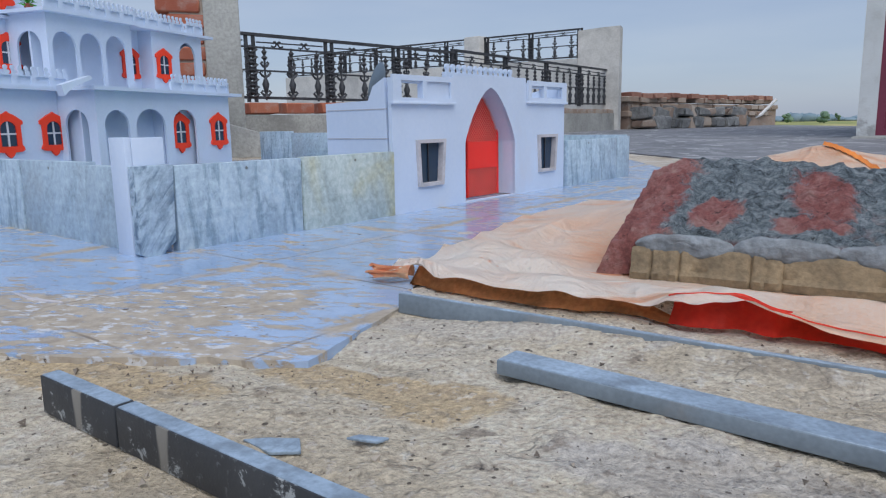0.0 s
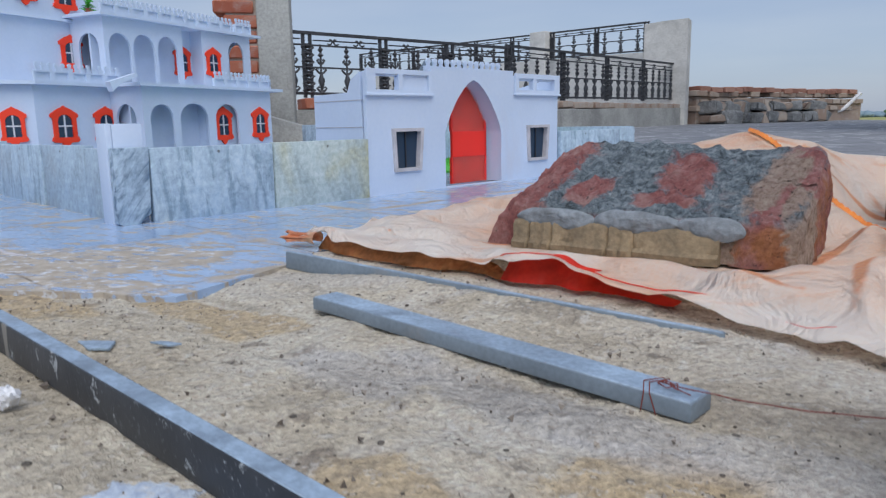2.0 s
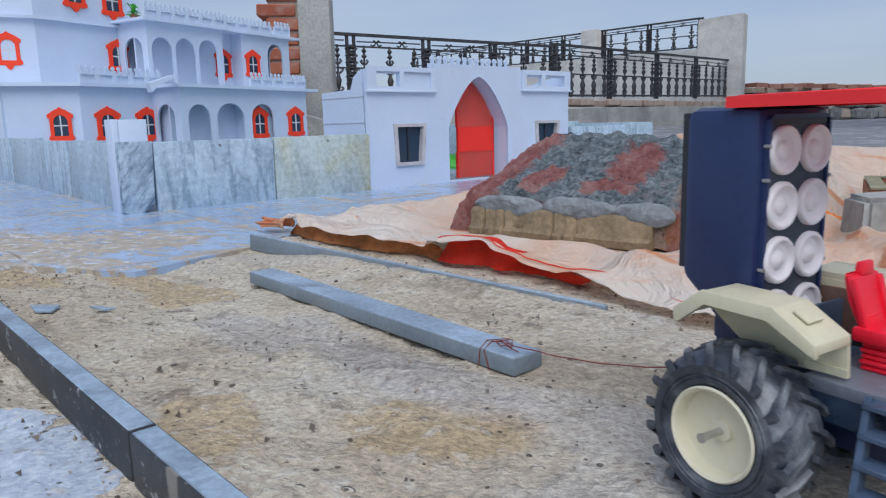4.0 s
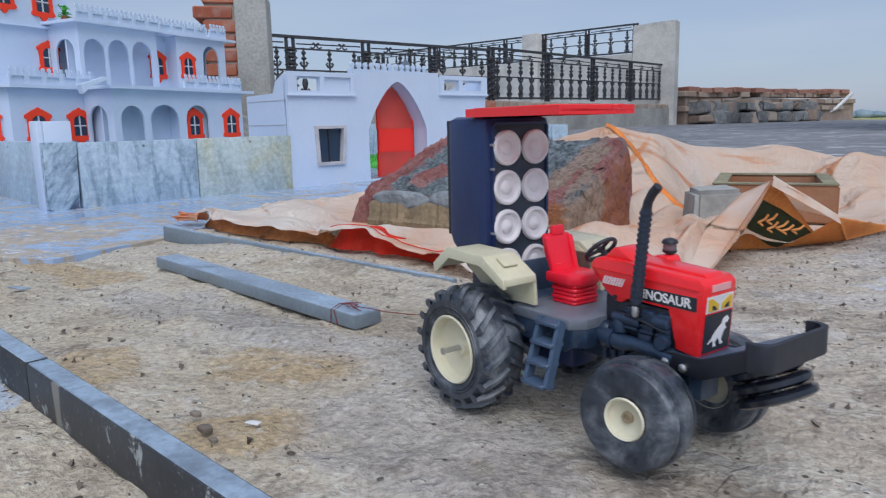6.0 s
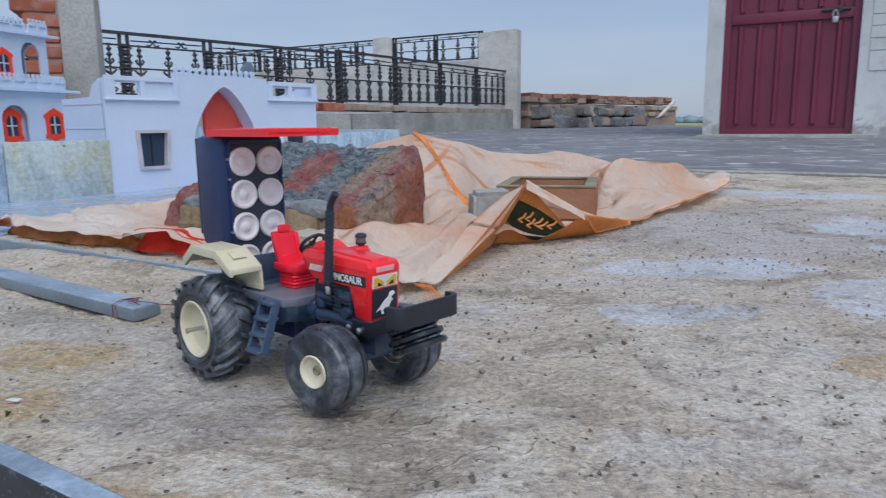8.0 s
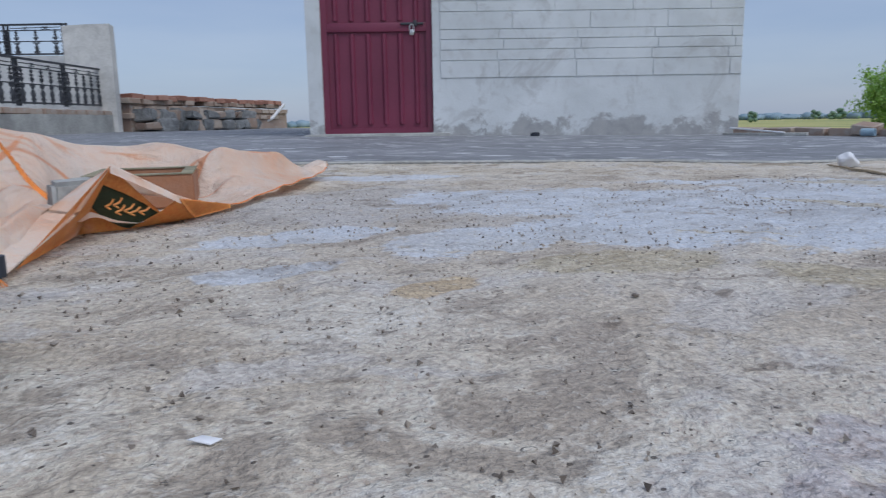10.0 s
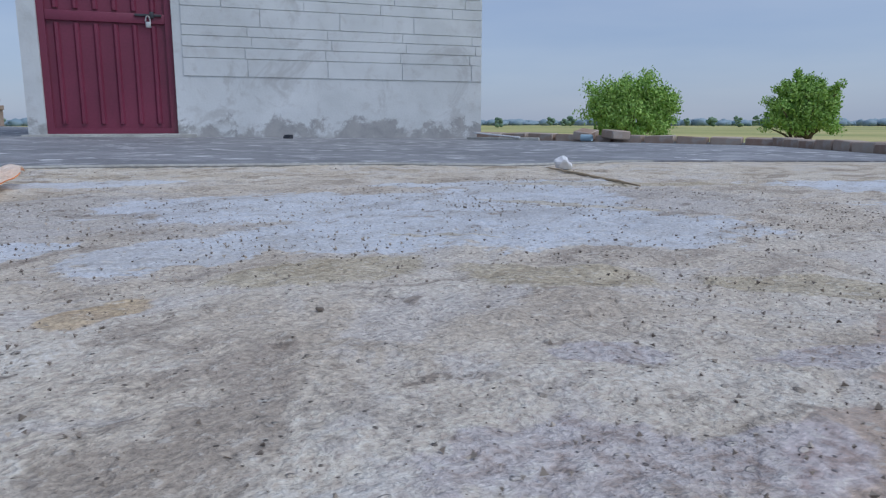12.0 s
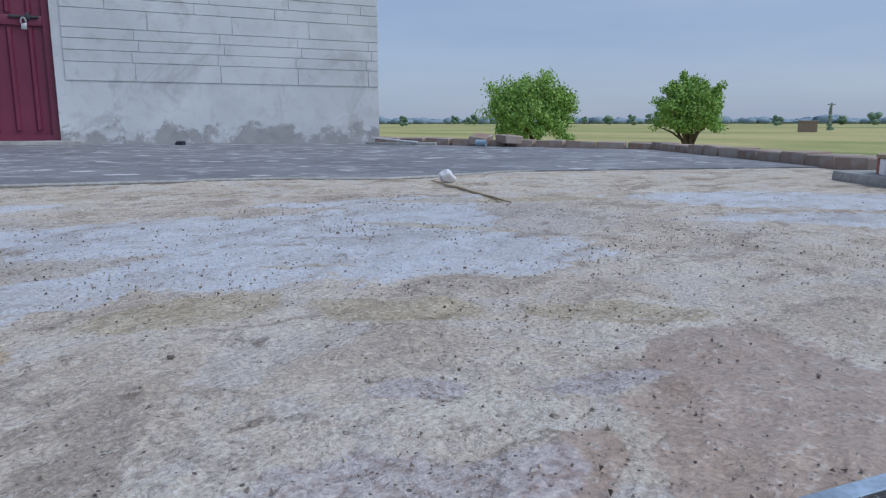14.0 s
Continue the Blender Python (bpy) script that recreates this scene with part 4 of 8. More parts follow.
def baluster_mesh(h):
    """Cast spindle: leaf tufts, collars and a swelling between thin bars."""
    bm = bmesh.new()
    tube(bm, [(0, 0, 0), (0, 0, h)], 0.0055, 6)
    lathe(bm, [(0.004, 0.02 * h), (0.016, 0.06 * h), (0.007, 0.12 * h), (0.012, 0.2 * h), (0.018, 0.30 * h), (0.009, 0.40 * h), (0.006, 0.44 * h)], (0, 0, 0), "z", 8)
    lathe(bm, [(0.004, 0.74 * h), (0.016, 0.79 * h), (0.005, 0.84 * h), (0.014, 0.9 * h), (0.004, 0.95 * h)], (0, 0, 0), "z", 8)
    leaf_pair(bm, h * 0.48, 0.028, h * 0.14)
    leaf_pair(bm, h * 0.66, 0.020, h * 0.12)
    leaf_pair(bm, h * 0.12, 0.026, h * 0.12)
    return bm


def scroll_mesh(w):
    """A row of small curls between the two upper rails."""
    bm = bmesh.new()
    for c in (-0.17, 0.17):
        for s in (-1, 1):
            pts = [(s * (0.004 + 0.020 * k * math.cos(5.6 * k)), 0, 0.022 * k * math.sin(5.6 * k)) for k in [i / 8 for i in range(1, 9)]]
            tube(bm, [(x + c * w + s * 0.012, y, z) for x, y, z in pts], 0.0042, 5)
    tube(bm, [(-0.42 * w, 0, 0.0), (0.42 * w, 0, 0.0)], 0.0035, 5)
    return bm


def post_mesh(h, top):
    """Twin bars with a stack of cast leaves between and beside them."""
    bm = bmesh.new()
    for x in (-0.019, 0.019):
        box(bm, x - 0.0065, x + 0.0065, -0.008, 0.008, 0, h + top)
    for k in range(7):
        leaf_pair(bm, h * (0.10 + 0.11 * k), 0.032, h * 0.07, -0.008)
        lathe(bm, [(0.006, -0.012), (0.02, 0), (0.006, 0.012)], (0, 0, h * (0.14 + 0.11 * k)), "z", 6)
    return bm


def railing(label, ax, ay, bx, by, za, zb, h, posts, per_bay, post_h=0.006):
    """A wrought iron railing from (ax, ay) to (bx, by), standing at za and zb."""
    length, turn = math.hypot(bx - ax, by - ay), math.degrees(math.atan2(by - ay, bx - ax))
    root = thing("railing", label, "railing", ax, ay, 0.0, turn, "roof railings")
    base = lambda s: za + (zb - za) * s / length
    bm = bmesh.new()
    prism(bm, [(0, base(0) + h - 0.008), (length, base(length) + h - 0.008), (length, base(length) + h + 0.005), (0, base(0) + h + 0.005)], -0.016, 0.016, "y")
    part("top_rail", bm, IRON, root)
    bm = bmesh.new()
    prism(bm, [(0, base(0) + 0.015), (length, base(length) + 0.015), (length, base(length) + 0.028), (0, base(0) + 0.028)], -0.008, 0.008, "y")
    part("bottom_rail", bm, IRON, root)
    bm = bmesh.new()
    prism(bm, [(0, base(0) + h * 0.80), (length, base(length) + h * 0.80), (length, base(length) + h * 0.80 + 0.008), (0, base(0) + h * 0.80 + 0.008)], -0.006, 0.006, "y")
    part("middle_rail", bm, IRON, root)
    bm = bmesh.new()
    prism(bm, [(0, base(0) + h * 0.46), (length, base(length) + h * 0.46), (length, base(length) + h * 0.46 + 0.008), (0, base(0) + h * 0.46 + 0.008)], -0.005, 0.005, "y")
    part("middle_rail", bm, IRON, root)
    pb = bs = sc = None
    for i in range(posts + 1):
        s = length * i / posts
        if pb is None:
            bm = post_mesh(h, post_h)
            ob = pb = part("post", bm, IRON, root)
        else:
            ob = again(pb, root, Matrix.Identity(4))
        ob.matrix_local = put(s, 0, base(s))
        if i == posts:
            break
        for k in range(per_bay):
            q = s + length / posts * (k + 0.5) / per_bay
            if bs is None:
                ob = bs = part("baluster", baluster_mesh(h * 0.80), IRON, root)
            else:
                ob = again(bs, root, Matrix.Identity(4))
            ob.matrix_local = put(q, 0, base(q) + 0.01)
        q = s + length / posts / 2
        if sc is None:
            ob = sc = part("scroll", scroll_mesh(length / posts), IRON, root)
        else:
            ob = again(sc, root, Matrix.Identity(4))
        ob.matrix_local = put(q, 0, base(q) + h * 0.895)
    return root


def wall_run(name, label, ax, ay, bx, by, z0, za, zb, thick, mat):
    length, turn = math.hypot(bx - ax, by - ay), math.degrees(math.atan2(by - ay, bx - ax))
    bm = bmesh.new()
    prism(bm, [(0, z0), (length, z0), (length, zb), (length * 0.5, (za + zb) / 2 + 0.004), (0, za)], -thick / 2, thick / 2, "y")
    ob = setting(name, bm, mat, label, "wall")
    ob.matrix_world = put(ax, ay, 0, 0, 0, turn)
    return ob


def brick_course(parent, n, pitch, size, x0, z, rnd, mat, jig=0.004, skip=0.0):
    """A row of separate bricks laid along the parent's x axis."""
    proto = None
    for i in range(n):
        if rnd.random() < skip:
            continue
        if proto is None:
            bm = bmesh.new()
            box(bm, -size[0] / 2, size[0] / 2, -size[1] / 2, size[1] / 2, -size[2] / 2, size[2] / 2, 0.005, 1)
            ob = proto = part("brick", bm, mat, parent)
        else:
            ob = again(proto, parent, Matrix.Identity(4))
        ob.matrix_local = put(x0 + pitch * i + rnd.uniform(-jig, jig), rnd.uniform(-jig, jig) * 2, z + rnd.uniform(-jig, jig) * 0.5,
                              rnd.uniform(-2, 2), rnd.uniform(-2, 2), rnd.uniform(-4, 4))


def far_side():
    rnd = random.Random(11)
    # nearer parapet with its railing, then the run that turns away from it
    a = wall_run("wall_1", "low grey cement parapet wall under the railing", -1.72, 2.62, -0.445, 4.45, -0.05, 0.19, 0.17, 0.15, CONCRETE)
    brick_course(a, 11, 0.2, (0.155, 0.1, 0.052), 0.12, 0.217, rnd, BRICK, 0.01, 0.12)
    railing("black wrought iron railing with cast balusters on brick parapet", -1.72, 2.62, -0.457, 4.436, 0.255, 0.232, 0.315, 5, 3)
    b = wall_run("wall_2", "low grey cement parapet wall with brick cap", -0.445, 4.45, 0.46, 6.95, -0.05, 0.175, 0.2, 0.15, CONCRETE)
    brick_course(b, 16, 0.166, (0.158, 0.13, 0.042), 0.08, 0.212, rnd, DULL_BRICK, 0.006)
    railing("black wrought iron railing with lozenge balusters above the yard", -0.457, 4.436, 0.451, 6.95, 0.235, 0.262, 0.325, 4, 5)
    # higher stair wall behind, with a railing and an end pier
    wall_run("wall_3", "pale plastered stair wall behind the roof", -3.6, 9.05, 0.22, 7.03, -0.05, 0.76, 0.70, 0.16, PALE_WALL)
    railing("black iron railing on top of the stair wall", -3.6, 9.05, 0.20, 7.04, 0.76, 0.70, 0.27, 8, 3)
    wall_run("wall_4", "plastered end pier of the stair wall", 0.2, 7.04, 0.57, 6.99, -0.05, 0.94, 0.965, 0.2, PALE_WALL)
    bm = bmesh.new()
    box(bm, -0.1, 0.1, -0.09, 0.09, -0.05, 1.0, 0.008)
    e = setting("wall_5", bm, PALE_WALL, "square plastered post of the stair wall", "wall")
    e.matrix_world = put(-0.86, 7.6, 0, 0, 0, -28)
    # broken brick and stone parapet at the far edge
    ax, ay, bx, by = 0.58, 7.22, 2.42, 9.72
    f = wall_run("wall_6", "low broken parapet of weathered bricks and stone", ax, ay, bx, by, -0.05, 0.30, 0.27, 0.18, DULL_BRICK)
    length = math.hypot(bx - ax, by - ay)
    for k in range(3):
        brick_course(f, round(length / 0.17), 0.17, (0.158, 0.22, 0.05), 0.05 + 0.06 * (k % 2), 0.13 + 0.068 * k + 0.06, rnd, DULL_BRICK, 0.008, 0.06)
    brick_course(f, round(length / 0.17) - 1, 0.17, (0.16, 0.24, 0.05), 0.1, 0.365, rnd, WORN_BRICK, 0.012, 0.03)
    for i in range(34):
        w, h = rnd.uniform(0.09, 0.24), rnd.uniform(0.06, 0.14)
        bm = bmesh.new()
        rubble(bm, 0, 0, 0, w, rnd.uniform(0.14, 0.22), h, 0, 0.3, rnd)
        bmesh.ops.bevel(bm, geom=bm.edges[:], offset=0.012, segments=2, affect="EDGES")
        o = part("stone", bm, RUBBLE if i % 3 else DULL_BRICK, f)
        row = i % 2
        o.matrix_local = put(0.08 + 2.0 * (i // 2) / 17 + rnd.uniform(-0.03, 0.03), -0.15 - 0.05 * (1 - row) + rnd.uniform(-0.02, 0.02), gz(1, 8) + 0.05 + 0.10 * row, rnd.uniform(-8, 8), rnd.uniform(-10, 10), rnd.uniform(-12, 12))
    rod = thing("pipe", "bent white plastic pipe at the parapet's end", "pipe", 2.25, 9.3, 0.02)
    bm = bmesh.new()
    tube(bm, [(-0.35, -0.1, 0.08), (-0.15, -0.06, 0.09), (0.0, -0.02, 0.16), (0.16, 0.0, 0.33)], 0.02, 8)
    part("tube", bm, FOIL, rod)


def brick_pier():
    """The unfinished pier: plastered on one side, toothed brick on the other."""
    root = thing("wall_pier", "unfinished pier of grey plaster and toothed red bricks", "pier", -1.01, 2.62, None, 28, "", "structure")
    bm = bmesh.new()
    box(bm, -0.005, 0.12, -0.06, 0.16, -0.03, 0.60, 0.006)
    part("plaster_face", bm, CONCRETE, root)
    rnd = random.Random(2)
    proto = None
    for k in range(13):
        z = 0.03 + 0.0555 * k
        for i in range(2):
            out = 0.035 if (k % 2) else 0.0
            if proto is None:
                bm = bmesh.new()
                box(bm, -0.075, 0.075, -0.05, 0.05, -0.0235, 0.0235, 0.005, 1)
                ob = proto = part("brick", bm, BRICK, root)
            else:
                ob = again(proto, root, Matrix.Identity(4))
            ob.matrix_local = put(-0.055 - out + rnd.uniform(-0.006, 0.006), 0.0 + 0.105 * i, z, rnd.uniform(-1.5, 1.5), rnd.uniform(-2, 2), rnd.uniform(-4, 4))
    bm = bmesh.new()
    box(bm, -0.12, 0.0, -0.04, 0.14, -0.03, 0.66)
    part("mortar_core", bm, DULL_BRICK, root)


def side_wall():
    root = wall_run("wall_7", "dark grey unplastered block wall behind the model house", -2.6, 1.9, -1.35, 2.9, -0.05, 0.36, 0.36, 0.12, CONCRETE)
    rnd = random.Random(8)
    for k in range(4):
        brick_course(root, 9, 0.17, (0.16, 0.14, 0.075), 0.1 + 0.06 * (k % 2), 0.04 + 0.085 * k, rnd, DULL_BRICK, 0.004)
    sheet = thing("stone_sheet", "pale sloping stone sheet leaning behind the model house", "stone", -0.76, 2.5, None, 25)
    bm = bmesh.new()
    prism(bm, [(-0.16, 0.0), (0.2, 0.0), (0.2, 0.02), (-0.16, 0.13)], -0.1, 0.1, "y")
    part("slab", bm, CONCRETE, sheet)


# ---- trees and distance ----
def tree(name, label, x, y, crown_w, crown_h, z_mid, seed, leaves=3000):
    rnd = random.Random(seed)
    root = thing("tree", label, "tree", x, y, -3.0, 0, "field trees")
    bm = bmesh.new()
    zc = z_mid + 3.0
    tube(bm, [(0, 0, 0), (0.06, 0.03, zc * 0.3), (0.0, -0.04, zc * 0.65), (0.05, 0, zc)], [0.2, 0.15, 0.12, 0.05], 8)
    tips = []
    for i in range(60):
        a, e = i * 2.39996, math.asin(max(-0.98, min(0.98, 1.0 - 1.72 * (i + 0.5) / 60)))
        l = 0.78 + 0.30 * noise.noise((math.cos(a) * 1.6, math.sin(a) * 1.6, e * 1.6 + seed)) + rnd.uniform(-0.16, 0.12)
        tip = Vector((math.cos(a) * math.cos(e) * crown_w / 2 * l, math.sin(a) * math.cos(e) * crown_w / 2 * l, zc + math.sin(e) * crown_h / 2 * l))
        if i % 3 == 0:
            tube(bm, [(0.02, 0, zc * rnd.uniform(0.45, 0.8)), tip * 0.5 + Vector((0, 0, zc * 0.32)), tip], [0.07, 0.045, 0.015], 5)
        tips.append((tip, rnd.uniform(0.22, 0.42)))
    part("trunk", bm, BARK, root)
    vs, fs = [], []
    for _ in range(leaves):
        tip, r = rnd.choice(tips)
        d = Vector((rnd.gauss(0, 1), rnd.gauss(0, 1), rnd.gauss(0, 0.8)))
        core = Vector((0, 0, zc))
        p = core + (tip - core) * rnd.uniform(0.62, 1.0) + d.normalized() * r * rnd.random() ** 0.6 * crown_w * 0.30
        p.z = max(p.z, zc - crown_h * 0.52)
        q = Euler((rnd.uniform(0, 6.28), rnd.uniform(0, 6.28), rnd.uniform(0, 6.28))).to_matrix()
        s = rnd.uniform(0.04, 0.09)
        k = len(vs)
        vs += [tuple(U * (p + q @ Vector(c))) for c in ((-s, 0, 0), (0, -s * 0.5, 0), (s, 0, 0), (0, s * 0.5, s * 0.15))]
        fs.append((k, k + 1, k + 2, k + 3))
    me = bpy.data.meshes.new("crown")
    me.from_pydata(vs, [], fs)
    me.materials.append(LEAF)
    crown = new("crown", me)
    crown.parent = root


def distance():
    """Far hedges and groves along the horizon, a hut and a pole in the fields."""
    rnd = random.Random(21)
    vs, fs = [], []
    ball = bmesh.new()
    bmesh.ops.create_icosphere(ball, subdivisions=2, radius=1.0)
    ball.verts.ensure_lookup_table()
    unit, faces = [v.co.copy() for v in ball.verts], [[v.index for v in f.verts] for f in ball.faces]
    ball.free()
    def clump(x, y, z, w, h, seed):
        k = len(vs)
        for p in unit:
            q = p * (1 + 0.40 * noise.noise(p * 2.6 + Vector((seed * 3.1, 0, 0))))
            vs.append((U * (x + q.x * w * 0.5), U * (y + q.y * w * 0.5), U * (z + q.z * h * 0.5)))
        fs.extend(tuple(k + n for n in f) for f in faces)

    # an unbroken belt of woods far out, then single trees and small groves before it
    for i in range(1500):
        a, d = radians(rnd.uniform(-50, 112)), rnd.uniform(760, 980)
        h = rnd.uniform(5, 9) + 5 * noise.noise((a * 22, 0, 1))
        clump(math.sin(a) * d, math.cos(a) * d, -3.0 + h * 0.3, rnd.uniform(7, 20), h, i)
    belt = len(fs)
    for i in range(95):
        a, d = radians(rnd.uniform(-50, 112)), rnd.uniform(420, 680)
        w, h = rnd.uniform(5, 9), rnd.uniform(6.0, 9.0)
        for j in range(13):
            out, turn, up = rnd.random() ** 0.6, rnd.uniform(0, 6.28), rnd.uniform(0.22, 0.88)
            wide = w * 0.36 * out * (1.1 - 0.9 * abs(up - 0.5))
            r = rnd.uniform(0.30, 0.46) * w
            clump(math.sin(a) * d + wide * math.cos(turn), math.cos(a) * d + wide * math.sin(turn), -3.0 + h * up, r, r * 0.9, i * 13 + j)
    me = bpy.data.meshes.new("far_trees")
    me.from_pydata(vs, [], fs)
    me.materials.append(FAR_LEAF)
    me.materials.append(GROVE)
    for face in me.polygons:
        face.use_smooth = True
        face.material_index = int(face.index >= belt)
    tagged(new("far_trees", me), "groves and hedges along the fields' far edge, haze painted into the belt", "far trees", "", "stuff")
    hut = thing("field_hut", "small flat-roofed brick pump hut out in the fields", "hut", 214.1, 55.1, -3.0, 16)
    bm = bmesh.new()
    box(bm, -2.0, 2.0, -2.35, 2.35, 0, 2.9)
    part("wall", bm, DULL_BRICK, hut)
    bm = bmesh.new()
    box(bm, -2.15, 2.15, -2.5, 2.5, 2.9, 3.15)
    part("roof", bm, CONCRETE, hut)
    pole = thing("power_pole", "slim power pole overgrown with dark creeper out in the fields", "pole", 254.5, 59.0, -3.0)
    bm = bmesh.new()
    lathe(bm, [(0.42, 0), (0.30, 8.6), (0.0, 8.8)], (0, 0, 0), "z", 8)
    box(bm, -0.12, 0.12, -1.2, 1.2, 8.0, 8.3)
    part("shaft", bm, CONCRETE, pole)
    bm = bmesh.new()
    for z, r in ((0.5, 1.5), (1.7, 1.1), (3.0, 0.8), (4.2, 0.9), (5.5, 0.75), (6.6, 0.6), (7.6, 0.55)):
        rubble(bm, rnd.uniform(-0.2, 0.2), rnd.uniform(-0.3, 0.3), z, r, r, 0.9, rnd.uniform(0, 90), 0.3, rnd)
    part("creeper", bm, GROVE, pole)


land()
roof()
kerb()
kerb_things()
stair_head()
far_side()
brick_pier()
side_wall()
tree("tree", "bushy green field tree with an uneven crown", 26.6, 17.6, 4.7, 3.7, 0.5, 4, 26000)
tree("tree", "rounded dense green field tree beyond the parapet", 31.5, 12.6, 3.3, 3.5, 0.60, 9, 20000)
distance()


RED_SHEET = surface("dark_red_sheet", (0.85, 0.028, 0.018), 0.5)


# ---- the model fort: marble slabs, gate, lawn ----
FX, FY, FT = 0.0, 0.751, 65.0


def fort(u, v):
    """The plan place of a point u along the fort's front and v out from it."""
    b = radians(25)
    return FX + u * math.sin(b) + v * math.cos(b), FY + u * math.cos(b) - v * math.sin(b)


def slab(u, v, length, height, mat, label, along=True, tilt=0.0, thick=0.012, chip=False):
    x, y = fort(u, v)
    root = thing("marble_slab", label, "slab", x, y, None, FT if along else FT + 90, "upright marble slabs")
    bm = bmesh.new()
    z0 = -0.004
    if chip:
        prism(bm, [(0, 0.004), (0.012, z0), (length * 0.6, z0), (length * 0.62, 0.006), (length - 0.003, 0.012), (length, height), (0, height)], 0, thick, "y", 0.0008)
    else:
        box(bm, 0.0006, length - 0.0006, 0, thick, z0, height, 0.0009)
    ob = part("stone", bm, mat, root)
    ob.matrix_local = put(0, 0, 0, tilt, 0, 0)
    return root


def slabs():
    g, w, p, s = MARBLES
    slab(0.0, 0.004, 0.039, 0.0855, g, "narrow upright slab of grey-blue streaked marble, chipped foot", True, 0, 0.012, True)
    slab(0.039, 0.003, 0.158, 0.084, w, "upright white marble slab with faint grey streaks", True, 1)
    slab(0.197, 0.006, 0.155, 0.0845, s, "upright marble slab stained yellow", True, 0.5)
    slab(0.822, 0.010, 0.215, 0.084, w, "upright white marble slab beside the gate", True, 0)
    slab(1.037, 0.010, 0.062, 0.086, p, "narrow upright pale marble offcut", True, 0)
    # slabs that run back from the two corners
    for k, (v, l, m) in enumerate(((-0.038, 0.078, p), (-0.117, 0.155, p), (-0.273, 0.19, w), (-0.464, 0.2, p), (-0.665, 0.2, w), (-0.866, 0.25, p))):
        x, y = fort(0.012 + 0.002 * (k % 2), v)
        root = thing("marble_slab", "upright pale grey marble slab of the side enclosure", "slab", x, y, None, FT + 90, "upright marble slabs")
        bm = bmesh.new()
        box(bm, 0.0006, l - 0.0006, -0.012, 0, -0.004, 0.083 + 0.002 * (k % 2), 0.0009)
        part("stone", bm, m, root)
    for k, (v, l, m) in enumerate(((0.0, 0.2, p), (-0.2, 0.25, w), (-0.45, 0.22, p), (-0.67, 0.2, w), (-0.87, 0.2, p), (-1.07, 0.15, w))):
        x, y = fort(1.1, v)
        root = thing("marble_slab", "upright pale marble slab of the rear enclosure", "slab", x, y, None, FT + 90, "upright marble slabs")
        bm = bmesh.new()
        box(bm, 0.0006, l - 0.0006, -0.012, 0, -0.004, 0.088 + 0.003 * (k % 2), 0.0009)
        part("stone", bm, m, root)
    x, y = fort(0.0, -0.006)
    post = thing("corner_post", "white foam board gate post behind the corner slab", "post", x, y, None, FT)
    bm = bmesh.new()
    box(bm, 0.0062, 0.039, 0.0035, 0.0105, -0.003, 0.111, 0.0008)
    part("front_board", bm, CARD, post)
    bm = bmesh.new()
    box(bm, -0.001, 0.006, 0.0030, 0.030, -0.003, 0.1115, 0.0008)
    part("side_board", bm, CARD, post)


def lawn():
    rnd = random.Random(6)
    vs, fs = [], []
    for _ in range(9000):
        u, v = rnd.uniform(0.35, 1.08), rnd.uniform(-1.0, -0.2)
        if 0.62 < u < 0.72:
            continue
        x, y = fort(u, v)
        z, a, h = gz(x, y), rnd.uniform(0, 6.28), rnd.uniform(0.005, 0.009)
        k = len(vs)
        dx, dy = 0.003 * math.cos(a), 0.003 * math.sin(a)
        vs += [(U * (x - dx), U * (y - dy), U * z), (U * (x + dx), U * (y + dy), U * z), (U * (x + rnd.uniform(-0.004, 0.004)), U * (y + rnd.uniform(-0.004, 0.004)), U * (z + h))]
        fs.append((k, k + 1, k + 2))
    me = bpy.data.meshes.new("lawn")
    me.from_pydata(vs, [], fs)
    me.materials.append(GRASS)
    tagged(new("lawn", me), "bright green artificial grass inside the enclosure", "grass", "", "stuff")
    bm = bmesh.new()
    for u0, u1 in ((0.35, 0.62), (0.72, 1.08)):
        c = [fort(u, v) for u, v in ((u0, -0.2), (u1, -0.2), (u1, -1.0), (u0, -1.0))]
        prism(bm, [(x, y) for x, y in c], 0.0, 0.004, "z")
    ob = setting("lawn_mat", bm, GRASS, "green backing mat of the artificial lawn", "mat", 0)
    ob.location.z = gz(-0.2, 1.4) * U - 0.001


